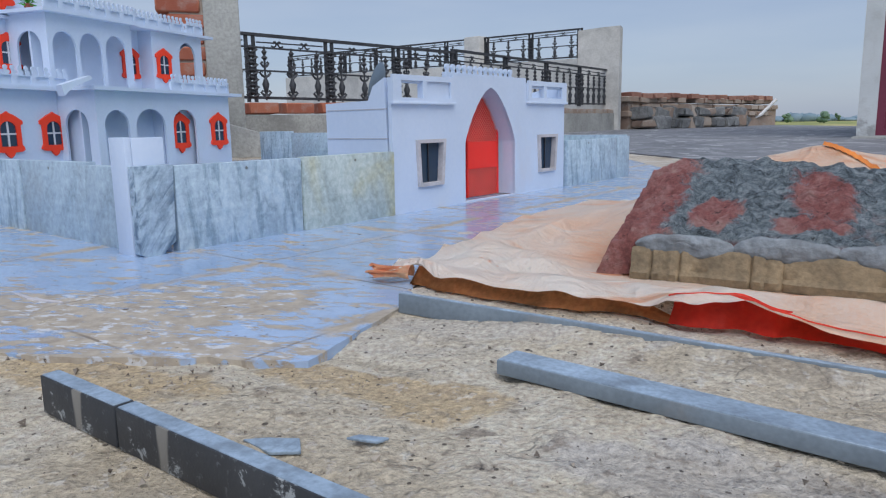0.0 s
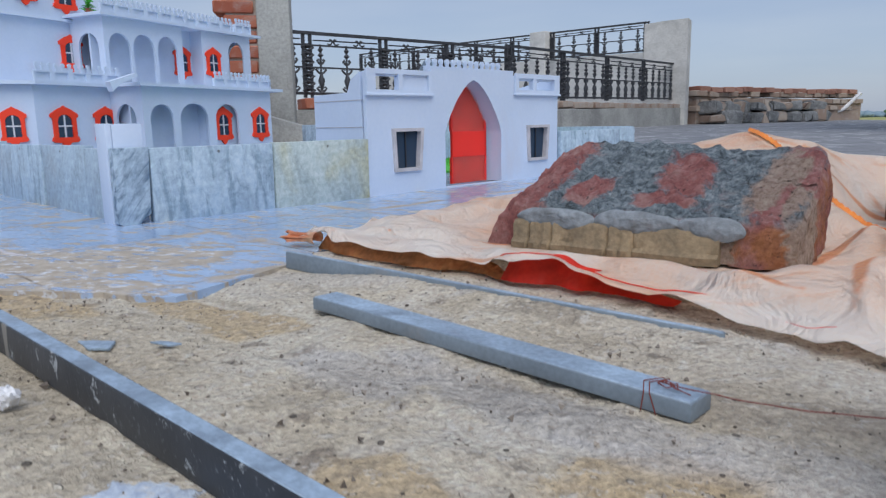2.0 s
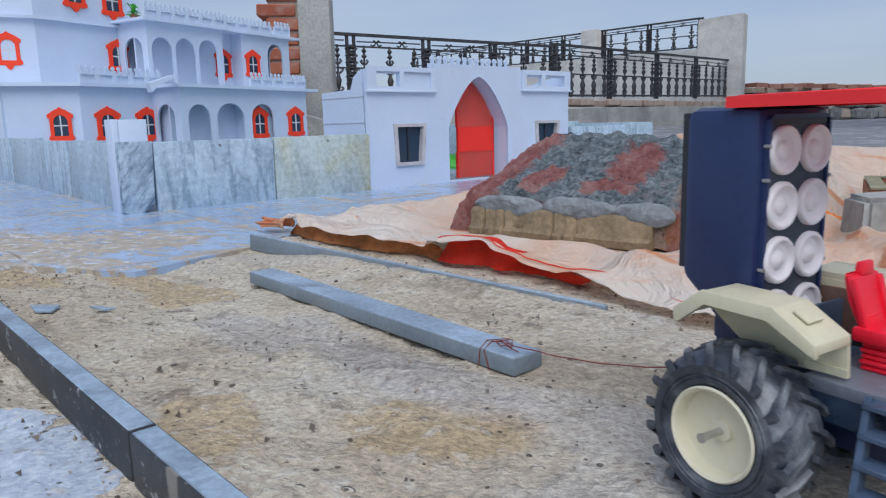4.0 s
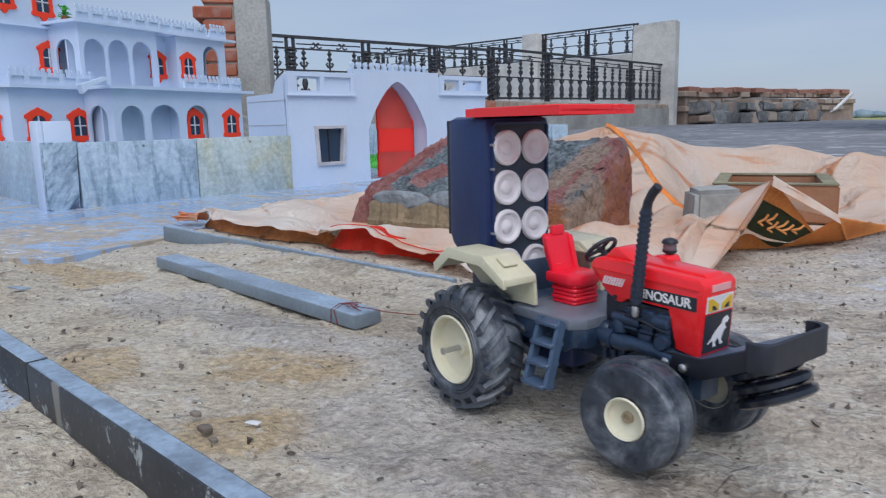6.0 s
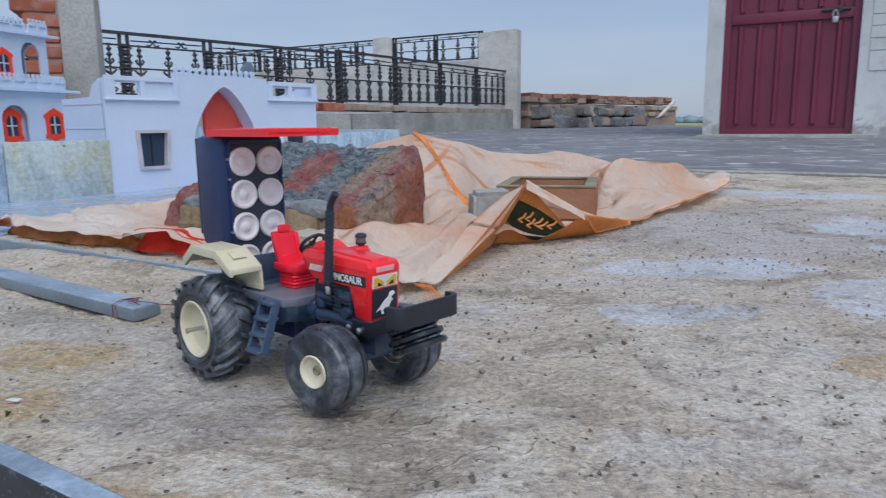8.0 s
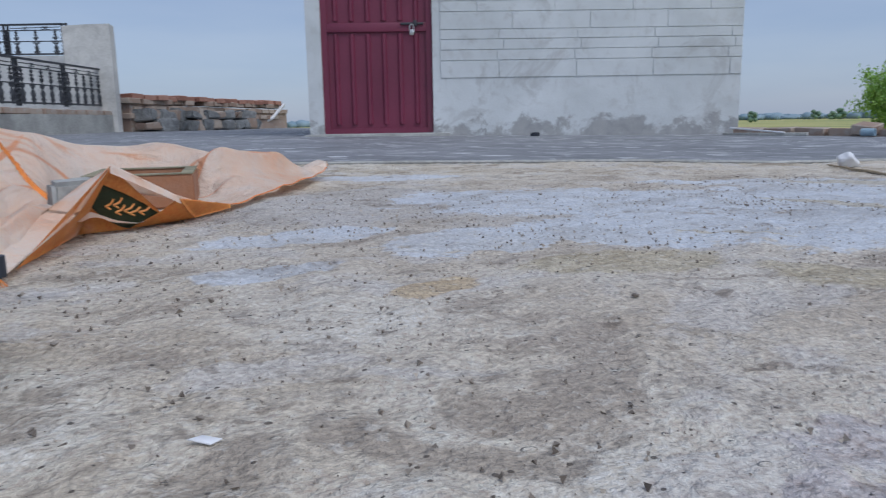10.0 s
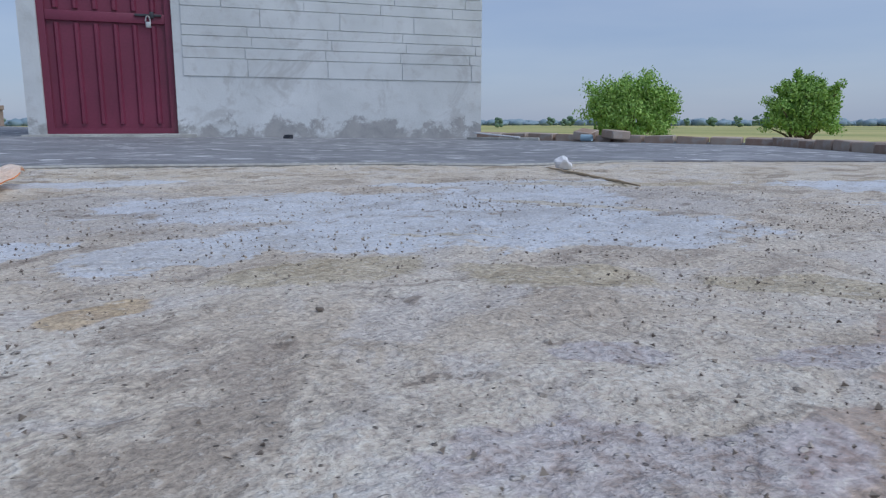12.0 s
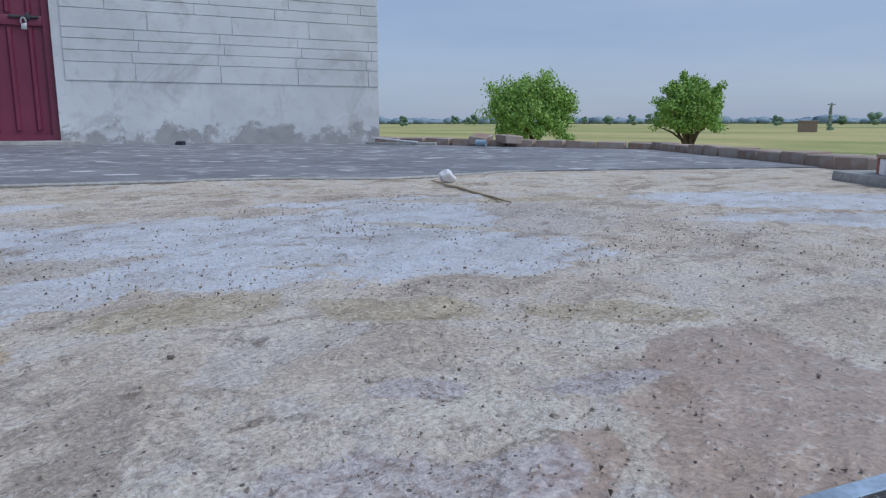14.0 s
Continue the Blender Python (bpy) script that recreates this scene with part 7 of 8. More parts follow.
    patch("inner_slope", sheet((Vector((0.752, 0.535, 0.003)), E + Vector((0, -0.002, 0)), P + Vector((0, 0, -0.004)), P), 10, 18, 0.0015, 6), ORANGE_CLOTH, flap, "shaded orange underside of the hem")
    off = Vector((0.0004, -0.0010, 0.0003))
    band = []
    for row, u in zip(face, [k / 18 for k in range(19)]):
        lo, hi = 0.40 - 0.36 * u, 0.73 + 0.20 * u
        line = []
        for k in range(7):
            v = (lo + (hi - lo) * k / 6) * 18
            line.append(row[int(v)].lerp(row[min(18, int(v) + 1)], v - int(v)) + off)
        band.append(line)
    patch("print_panel", band, GREEN_PRINT, flap, "dark green printed panel", 0.0002)
    bm = bmesh.new()
    for k, (u, v) in enumerate(((4, 2), (6, 3), (8, 2), (10, 3), (12, 3), (14, 4))):
        a, b = band[u][v] + off, band[u + 1][v + 2] + off
        tube(bm, [a, (a + b) / 2 + (band[u + 1][v] - band[u][v]) * 0.6, b], 0.0011, 5)
        tube(bm, [band[u][v] + off, band[u + 2][v] + off], 0.0009, 5)
    part("print_stroke", bm, ORANGE_CLOTH, flap, "orange print bars")
    # frayed tuft of threads at the near corner
    bm = bmesh.new()
    for k in range(7):
        a = -1.2 + 0.25 * k
        tube(bm, [(0.735, 0.50, gz(0.735, 0.5) + 0.008), (0.742 + 0.006 * math.cos(a), 0.492 + 0.006 * math.sin(a), 0.006), (0.744 + 0.012 * math.cos(a), 0.484 + 0.01 * math.sin(a), 0.0004)], 0.0003, 4)
    part("frayed_threads", bm, CLOTH_EDGE, root)


def grit():
    """Loose grit, crumbs of mortar and chips over the silt."""
    rnd = random.Random(17)
    vs, fs = [], []
    for _ in range(30000):
        near = rnd.random() < 0.7
        x, y = (rnd.uniform(0.1, 1.9), rnd.uniform(0.0, 0.95)) if near else (rnd.uniform(-0.6, 2.5), rnd.uniform(-0.2, 1.7))
        if noise.noise((x * 5, y * 5, 2)) < rnd.uniform(-0.6, 0.25):
            continue
        s = 0.0004 + 0.0013 * rnd.random() ** 4
        if rnd.random() < 0.006:
            s = rnd.uniform(0.0015, 0.0024)
        c = Vector((x, y, gz(x, y) - 0.0008 + s * 0.3))
        q = Euler((rnd.uniform(0, 6.28), rnd.uniform(0, 6.28), rnd.uniform(0, 6.28))).to_matrix()
        k = len(vs)
        vs += [tuple(U * (c + q @ Vector(o) * s)) for o in ((-1, 0, -0.6), (0.8, -0.7, -0.5), (0.7, 0.8, -0.6), (0.1, -0.1, 0.9))]
        fs += [(k, k + 2, k + 1), (k, k + 1, k + 3), (k + 1, k + 2, k + 3), (k + 2, k, k + 3)]
    me = bpy.data.meshes.new("grit")
    me.from_pydata(vs, [], fs)
    me.materials.append(GRIT)
    tagged(new("grit", me), "scattered grit, crumbs of mortar and dark chips", "grit", "", "stuff")


def scrap(name, label, category, x, y, pts, h, mat, rz=0.0, tilt=0.0):
    root = thing(name, label, category, x, y, None, rz)
    bm = bmesh.new()
    prism(bm, pts, 0, h, "z", min(0.0006, h * 0.3))
    for v in bm.verts:
        v.co.z += 0.0012 * noise.noise((v.co.x * 150, v.co.y * 150, 1)) + 0.0005
    o = part("piece", bm, mat, root)
    o.matrix_local = put(0, 0, 0, tilt, 0, 0)


def scraps():
    scrap("granite_chip", "flat grey granite flake beside the edging bar", "chip", 0.296, 0.422, [(-0.018, -0.003), (0.0, -0.006), (0.011, 0.0), (0.004, 0.007), (-0.008, 0.003)], 0.0016, SKY_TINTED_GRANITE, -20, 8)
    scrap("granite_chip", "thin grey granite sliver on the sand", "chip", 0.327, 0.435, [(-0.008, -0.002), (0.005, -0.003), (0.009, 0.001), (-0.004, 0.003)], 0.0012, SKY_TINTED_GRANITE, 5)
    scrap("paper_scrap", "small torn white paper scrap on the sand", "scrap", 0.849, 0.235, [(-0.005, -0.002), (0.003, -0.003), (0.005, 0.001), (-0.002, 0.002)], 0.0005, FOIL, -30)
    scrap("plastic_scrap", "tiny pale green plastic scrap on the sand", "scrap", 0.681, 0.379, [(-0.005, -0.002), (0.004, -0.002), (0.005, 0.001), (-0.003, 0.002)], 0.0004, surface("pale_green_plastic", (0.50, 0.68, 0.52), 0.5), 10)
    scrap("paper_scrap", "tiny torn white paper scrap by the edging bar", "scrap", 0.601, 0.301, [(-0.003, -0.001), (0.002, -0.002), (0.003, 0.001), (-0.001, 0.0015)], 0.0005, FOIL, 20)
    scrap("stick", "short dry twig lying on the wet floor", "twig", 0.02, 0.60, [(-0.03, -0.001), (0.0, -0.003), (0.03, 0.006), (0.03, 0.008), (0.0, 0.0), (-0.03, 0.002)], 0.002, WOOD_TRIM, -25)
    bag = thing("crumpled_bag", "crumpled scrap of white plastic by the roof coating", "plastic scrap", 2.16, 1.06, None, 20)
    bm = bmesh.new()
    bmesh.ops.create_icosphere(bm, subdivisions=3, radius=0.019)
    for v in bm.verts:
        v.co *= 1 + 0.5 * noise.noise(v.co * 60)
        v.co.z = max(-0.002, v.co.z * 0.9 + 0.01)
    part("plastic", bm, FOIL, bag, "", 20)
    ball = thing("crumpled_foil", "crumpled ball of white paper by the edging bar", "paper ball", 0.318, 0.350, None)
    bm = bmesh.new()
    bmesh.ops.create_icosphere(bm, subdivisions=3, radius=0.0042)
    for v in bm.verts:
        v.co *= 0.8 + 1.1 * abs(noise.noise(v.co * 330)) + 0.5 * noise.noise(v.co * 700)
        v.co.z = max(-0.001, v.co.z + 0.004)
    part("paper", bm, FOIL, ball, "", 20)
    tail = thing("frayed_strip", "long frayed strip of pale sheeting across the floor", "strip", 1.995, 0.86, None, 59)
    bm = bmesh.new()
    tube(bm, [(-0.22 + 0.044 * i, 0.012 * noise.noise((i * 0.7, 3, 1)), 0.002) for i in range(12)], [0.001 + 0.0022 * math.sin(math.pi * (i + 0.5) / 12) for i in range(12)], 5)
    part("strip", bm, MUD, tail)
    lump = thing("mortar_lump", "dark lump of mortar at the foot of the wall", "lump", 2.83, 2.66 + 0.9, None, 30)
    bm = bmesh.new()
    rubble(bm, 0, 0, 0.012, 0.05, 0.035, 0.028, 0, 0.25, random.Random(2))
    bmesh.ops.bevel(bm, geom=bm.edges[:], offset=0.006, segments=2, affect="EDGES")
    part("lump", bm, BLACK, lump)
    for x, y, s in ((1.30, 0.82, 0.003), (1.08, 0.33, 0.0026), (1.45, 0.62, 0.003), (0.57, 0.325, 0.0016), (0.577, 0.300, 0.0024), (0.589, 0.290, 0.003), (0.597, 0.284, 0.0018)):
        scrap("mud_crumb", "small dark crumb of dried mud", "crumb", x, y, [(-s, -s * 0.5), (0.2 * s, -s * 0.8), (s, 0), (0.3 * s, s * 0.7), (-0.7 * s, s * 0.5)], s * 0.7, GRIT, 40 * s)


bars()
big_brick()
frog_brick()
sacking()
grit()
scraps()


# ---- the toy tractor ----


def tyre_rear():
    bm = bmesh.new()
    w, r = 0.0104, 0.0237
    lathe(bm, [(0.0135, -w + 0.0012), (0.0150, -w), (0.0203, -w - 0.0004), (0.0223, -w + 0.0016), (r, -w + 0.004), (r, w - 0.004), (0.0223, w - 0.0016), (0.0203, w + 0.0004), (0.0150, w), (0.0135, w - 0.0012), (0.0130, 0), (0.0135, -w + 0.0012)], (0, 0, 0), "y", 44)
    return bm


def lug_mesh(side):
    """One slanted bar of the chevron tread, running over the shoulder."""
    bm = bmesh.new()
    w, r, rows = 0.0104, 0.0237, []
    for y, a, h, half in ((side * 0.0004, 0.16, 0.0016, 0.046), (side * w * 0.55, 0.03, 0.0017, 0.050), (side * (w + 0.0003), -0.13, 0.0004, 0.06)):
        rows.append([bm.verts.new((rr * math.cos(t), y, rr * math.sin(t))) for rr, t in ((r - 0.001, a - half * 1.25), (r + h, a - half * 0.8), (r + h, a + half * 0.8), (r - 0.001, a + half * 1.25))])
    rows.append([bm.verts.new((rr * math.cos(t), side * (w + 0.0006), rr * math.sin(t))) for rr, t in ((0.0193, -0.21), (0.0203, -0.205), (0.0203, -0.115), (0.0193, -0.11))])
    for p, q in zip(rows, rows[1:]):
        for k in range(3):
            bm.faces.new((p[k], p[k + 1], q[k + 1], q[k]))
    bm.faces.new(rows[0])
    return bm


def rear_wheel(root, y, s):
    wheel = part("rear_wheel", tyre_rear(), RUBBER, root, "chunky black lugged rear tyre with dusty tread")
    wheel.matrix_local = put(0, y, 0.0250)
    for side in (-1, 1):
        lug = part("lug", lug_mesh(side), RUBBER, wheel)
        for i in range(18):
            turn = 20 * (i + (0.5 if side > 0 else 0))
            if i == 0:
                lug.matrix_local = put(0, 0, 0, 0, turn, 0)
            else:
                again(lug, wheel, put(0, 0, 0, 0, turn, 0))
    bm = bmesh.new()
    o = s * 0.0104
    lathe(bm, [(0.0142, o), (0.0136, o + s * 0.0006), (0.0128, o), (0.0122, o - s * 0.0045), (0.0055, o - s * 0.0062), (0.0035, o - s * 0.0060), (0.0030, o - s * 0.0045), (0.0, o - s * 0.0045)], (0, 0, 0), "y", 36, False)
    lathe(bm, [(0.0135, -o), (0.0125, -o + s * 0.004), (0.003, -o + s * 0.005), (0.0, -o + s * 0.005)], (0, 0, 0), "y", 30, False)
    part("rim", bm, CREAM, wheel, "cream plastic dished rim")
    bm = bmesh.new()
    lathe(bm, [(0.0, o - s * 0.006), (0.0011, o - s * 0.006), (0.0011, o + s * 0.0035), (0.0015, o + s * 0.0036), (0.0015, o + s * 0.0042), (0.0, o + s * 0.0044)], (0, 0, 0), "y", 12)
    part("axle_screw", bm, STEEL, wheel, "bare steel axle screw")
    bm = bmesh.new()
    for k in (0.0165, 0.0178):
        lathe(bm, [(k - 0.0002, o + s * 0.0002), (k, o + s * 0.0006), (k + 0.0002, o + s * 0.0002)], (0, 0, 0), "y", 40, False)
    part("sidewall_ring", bm, RUBBER, wheel)


def front_wheel(root, y, s, steer=0.0):
    bm = bmesh.new()
    w = 0.0080
    # flat sidewall, sharp shoulder, two deep grooves beside the middle rib
    side = [(0.0066, w - 0.001), (0.0082, w), (0.0152, w + 0.0003), (0.0168, w - 0.0001), (0.0173, w - 0.0009), (0.0176, w * 0.62), (0.0162, w * 0.56), (0.0162, w * 0.45), (0.0183, w * 0.38), (0.0187, w * 0.20)]
    lathe(bm, [(r, -y_) for r, y_ in side] + side[::-1] + [(0.0064, 0), side[0][:1] + (-side[0][1],)], (0, 0, 0), "y", 48)
    wheel = part("front_wheel", bm, RUBBER, root, "ribbed black front tyre, dusty")
    wheel.matrix_local = put(0.0782, y, 0.0190, 0, 0, steer) @ Matrix.Diagonal((1.015, 1.015, 1.015, 1))
    o = s * w
    bm = bmesh.new()
    lathe(bm, [(0.0073, o), (0.0069, o + s * 0.0007), (0.0062, o + s * 0.0002), (0.0058, o - s * 0.0014), (0.0036, o - s * 0.0026), (0.0, o - s * 0.0028)], (0, 0, 0), "y", 28, False)
    lathe(bm, [(0.0080, -o), (0.006, -o + s * 0.003), (0.0, -o + s * 0.003)], (0, 0, 0), "y", 24, False)
    part("rim", bm, CREAM, wheel, "cream plastic rim")
    bm = bmesh.new()
    lathe(bm, [(0.0021, o - s * 0.0028), (0.0019, o - s * 0.0016), (0.0012, o - s * 0.0016), (0.0010, o - s * 0.0023), (0.0, o - s * 0.0023)], (0, 0, 0), "y", 16)
    part("hub_screw", bm, MUD, wheel)


def fender(root, s):
    """A folded mudguard: sloping top boards with a deep outer lip, and an inner panel down to the deck."""
    top = [(-0.0215, 0.0545), (-0.0202, 0.0572), (-0.0105, 0.0645), (0.0122, 0.0640), (0.0246, 0.0566), (0.0250, 0.0538), (0.0232, 0.0545), (0.0112, 0.0618), (-0.0095, 0.0622), (-0.0190, 0.0550)]
    bm = bmesh.new()
    lo, hi = sorted((s * 0.0185, s * 0.0350))
    prism(bm, top, lo, hi, "y", 0.0004)
    f = part("fender", bm, FENDER_MAT, root, "beige plastic rear mudguard")
    bm = bmesh.new()
    lo, hi = sorted((s * 0.0180, s * 0.0194))
    prism(bm, [(-0.0190, 0.0552), (-0.0095, 0.0624), (0.0112, 0.0620), (0.0244, 0.0548), (0.0252, 0.0445), (0.0120, 0.0440), (-0.0060, 0.0460)], lo, hi, "y", 0.0003)
    part("inner_panel", bm, FENDER_MAT, f)
    bm = bmesh.new()
    lo, hi = sorted((s * 0.0194, s * 0.0200))
    prism(bm, [(0.0130, 0.0446), (0.0252, 0.0446), (0.0250, 0.0470), (0.0130, 0.0466)], lo, hi, "y")
    part("foot_flange", bm, FENDER_MAT, f)
    if s > 0:
        bm = bmesh.new()
        box(bm, -0.0050, 0.0200, 0.0168, 0.0178, 0.0440, 0.0600, 0.0003, 1)
        part("board", bm, BOARD_BROWN, f, "brown board lining the mudguard")
    bm = bmesh.new()
    lo, hi = sorted((s * 0.0340, s * 0.0358))
    prism(bm, [(-0.0200, 0.0530), (-0.0205, 0.0572), (-0.0105, 0.0648), (0.0124, 0.0643), (0.0249, 0.0567), (0.0252, 0.0530), (0.0225, 0.0538), (0.0110, 0.0605), (-0.0092, 0.0610), (-0.0175, 0.0540)], lo, hi, "y", 0.0003)
    part("outer_lip", bm, FENDER_MAT, f)
    # raised tile with a moulded word too small to read
    bm = bmesh.new()
    prism(bm, [(0.0150, 0.0628), (0.0195, 0.0602), (0.0199, 0.0608), (0.0154, 0.0634)], min(s * 0.0235, s * 0.0305), max(s * 0.0235, s * 0.0305), "y", 0.0002)
    part("grab_plate", bm, FENDER_MAT, f)


def ladder(root, s):
    top, foot = Vector((0.0385, s * 0.0235, 0.0428)), Vector((0.0425, s * 0.0348, 0.0206))
    bm = bmesh.new()
    d = Vector((0.0050, 0, 0))
    for k in (-1, 1):
        a, b = top + d * k, foot + d * k * 1.06
        for p, q in ((a, b),):
            n = Vector((0.0009, 0, 0))
            m = Vector((0, s * 0.0016, 0.0008))
            vs = [bm.verts.new(c) for c in (p - n - m, p + n - m, p + n + m, p - n + m, q - n - m, q + n - m, q + n + m, q - n + m)]
            for f in ((0, 1, 2, 3), (7, 6, 5, 4), (0, 4, 5, 1), (1, 5, 6, 2), (2, 6, 7, 3), (3, 7, 4, 0)):
                bm.faces.new([vs[i] for i in f])
    lad = part("ladder", bm, SLATE, root, "slate blue plastic step ladder")
    for t in (0.06, 0.36, 0.66, 0.96):
        p = top.lerp(foot, t)
        bm = bmesh.new()
        box(bm, p.x - 0.0056, p.x + 0.0056, p.y - 0.0034, p.y + 0.0034, p.z - 0.0008, p.z + 0.0008, 0.0003, 1)
        part("step", bm, SLATE, lad)


def speaker(parent, y, z, x):
    bm = bmesh.new()
    lathe(bm, [(0.0074, 0.0), (0.0074, 0.0014), (0.0070, 0.0020), (0.0062, 0.0021), (0.0057, 0.0017), (0.0051, 0.0007), (0.0036, 0.0003), (0.0030, 0.0003), (0.0028, 0.0010), (0.0020, 0.0016), (0.0, 0.0019)], (x, y, z), "x", 36)
    part("speaker", bm, WHITE, parent, "round white loudspeaker cone")


def tractor():
    root = thing("toy_tractor", "red and navy toy tractor with canopy, loudspeaker tower and cream wheels", "toy tractor", TX, TY, None, TT)
    root.matrix_world = root.matrix_world @ Matrix.Diagonal((0.925, 0.925, 0.925, 1))
    for y, s in ((-0.0319, -1), (0.0319, 1)):
        rear_wheel(root, y, s)
        fender(root, s)
        ladder(root, s)
    front_wheel(root, -0.0232, -1, 9)
    front_wheel(root, 0.0232, 1, 9)
    # chassis, gearbox, axles
    bm = bmesh.new()
    box(bm, -0.012, 0.034, -0.0075, 0.0075, 0.018, 0.034, 0.002)
    box(bm, -0.004, 0.004, -0.023, 0.023, 0.0205, 0.029, 0.0015)
    part("rear_axle_housing", bm, NAVY, root)
    bm = bmesh.new()
    prism(bm, [(0.014, -0.0225), (0.046, -0.0225), (0.050, -0.017), (0.050, 0.017), (0.046, 0.0225), (0.014, 0.0225)], 0.0395, 0.0435, "z", 0.0006)
    plat = part("footplate", bm, DECK, root, "slate footplate paled with painted sky reflection")
    for y in (-0.0222, 0.0210):
        bm = bmesh.new()
        plate(bm, [(0.014, 0.0322), (0.044, 0.0310), (0.0465, 0.0330), (0.0465, 0.0396), (0.014, 0.0396)], [], y, y + 0.0012, "y")
        part("skirt", bm, ENGINE, plat)
    bm = bmesh.new()
    prism(bm, [(0.0450, -0.0222), (0.0500, -0.0168), (0.0500, 0.0168), (0.0450, 0.0222), (0.0440, 0.0212), (0.0488, 0.0162), (0.0488, -0.0162), (0.0440, -0.0212)], 0.0325, 0.0396, "z", 0.0003)
    part("front_skirt", bm, ENGINE, plat)
    bm = bmesh.new()
    box(bm, -0.020, 0.016, -0.0145, 0.0145, 0.0405, 0.0432, 0.0006)
    box(bm, 0.0015, 0.0030, -0.0185, 0.0185, 0.0430, 0.0570, 0.0004)
    part("rear_deck", bm, SLATE, root)
    bm = bmesh.new()
    box(bm, 0.033, 0.086, -0.0062, 0.0062, 0.026, 0.040, 0.0015)
    lathe(bm, [(0.0, 0.038), (0.0068, 0.038), (0.0068, 0.046), (0.0055, 0.047), (0.0055, 0.060), (0.007, 0.061), (0.007, 0.064), (0.0, 0.064)], (0, 0, 0.0345), "x", 18)
    part("gearbox", bm, ENGINE, root, "navy moulded gearbox and engine sump")
    bm = bmesh.new()
    box(bm, 0.056, 0.084, -0.0078, 0.0078, 0.039, 0.0515, 0.0010)
    eng = part("engine_block", bm, BLACK, root, "dark moulded engine block")
    for i in range(3):
        for s in (-1, 1):
            bm = bmesh.new()
            x = 0.0615 + 0.0068 * i
            box(bm, x, x + 0.0050, min(s * 0.0075, s * 0.0098), max(s * 0.0075, s * 0.0098), 0.0415, 0.0500, 0.0006)
            for k in range(4):
                box(bm, x - 0.0003, x + 0.0053, min(s * 0.0096, s * 0.0102), max(s * 0.0096, s * 0.0102), 0.0420 + 0.002 * k, 0.0429 + 0.002 * k)
            part("cylinder", bm, ENGINE, eng)
    for s in (-1, 1):
        bm = bmesh.new()
        tube(bm, [(0.0455, s * 0.0088, 0.0365), (0.062, s * 0.0094, 0.0360), (0.066, s * 0.0094, 0.0368), (0.082, s * 0.0090, 0.0355)], [0.0032, 0.0032, 0.0024, 0.0024], 12)
        lathe(bm, [(0.0, -0.002), (0.0038, -0.002), (0.0038, 0.002), (0.0, 0.002)], (0.0545, s * 0.0094, 0.0362), "x", 14)
        lathe(bm, [(0.0, -0.0016), (0.0024, -0.0016), (0.0024, 0.0016), (0.0, 0.0016)], (0.078, s * 0.0105, 0.0405), "y", 12)
        part("side_pipe", bm, ENGINE, eng)
    bm = bmesh.new()
    box(bm, 0.0490, 0.0560, -0.0062, 0.0062, 0.0400, 0.0520, 0.001)
    box(bm, 0.0455, 0.050, -0.0015, 0.0015, 0.040, 0.058, 0.0005)
    part("dashboard", bm, BLACK, root)
    # bonnet: side outline with its two lower lobes, softly rounded edges
    side = [(0.0436, 0.0612), (0.0442, 0.0640), (0.0470, 0.0656), (0.0600, 0.0654), (0.0900, 0.0640), (0.0924, 0.0622), (0.0908, 0.0374), (0.0812, 0.0386), (0.0803, 0.0536), (0.0622, 0.0540), (0.0606, 0.0512), (0.0585, 0.0500), (0.0556, 0.0504), (0.0505, 0.0539)]
    bm = bmesh.new()
    prism(bm, side, -0.0092, 0.0092, "y", 0.0014)
    hood = part("bonnet", bm, RED, root, "glossy red bonnet")
    bm = bmesh.new()
    prism(bm, [(0.0470, 0.0650), (0.0522, 0.0696), (0.0545, 0.0692), (0.0625, 0.0652)], -0.0062, 0.0062, "y", 0.0012)
    part("tank_hump", bm, RED, hood)
    bm = bmesh.new()
    prism(bm, [(0.0560, 0.0648), (0.0560, 0.0664), (0.0890, 0.0650), (0.0905, 0.0634)], -0.0048, 0.0048, "y", 0.0006)
    part("bonnet_ridge", bm, RED, hood)
    for s in (-1, 1):
        lo, hi = sorted((s * 0.0091, s * 0.0096))
        bm = bmesh.new()
        prism(bm, [(0.0452, 0.0612), (0.0905, 0.0600), (0.0905, 0.0606), (0.0452, 0.0619)], lo, hi, "y")
        part("crease", bm, RED, hood)
        lo, hi = sorted((s * 0.0092, s * 0.0095))
        bm = bmesh.new()
        box(bm, 0.0632, 0.0898, lo, hi, 0.0533, 0.0579)
        badge = part("badge", bm, BLACK, hood, "black name strip on the bonnet")
        cu = bpy.data.curves.new("lettering", "FONT")
        cu.body, cu.size, cu.extrude, cu.align_x, cu.align_y = "DINOSAUR", 0.0045 * U, 0.0001 * U, "CENTER", "CENTER"
        cu.offset = 0.00014
        cu.materials.append(WHITE)
        txt = new("lettering", cu)
        txt.parent = badge
        txt.matrix_local = put(0.0765, s * 0.0097, 0.0556, 90, 0, 0 if s < 0 else 180)
        tagged(txt, "white block lettering")
        bm = bmesh.new()
        for k in range(8):
            x = 0.0500 + 0.0012 * k
            prism(bm, [(x, 0.0563), (x + 0.0007, 0.0563), (x + 0.0020, 0.0592), (x + 0.0013, 0.0592)], lo, hi, "y")
        part("vent_stripe", bm, WHITE, hood, "white slanted vent stripes")
        bm = bmesh.new()
        lathe(bm, [(0.0009, s * 0.0090), (0.0009, s * 0.0098), (0.0, s * 0.0099)], (0.0560, 0, 0.0520), "y", 10)
        part("rivet", bm, BLACK, hood)

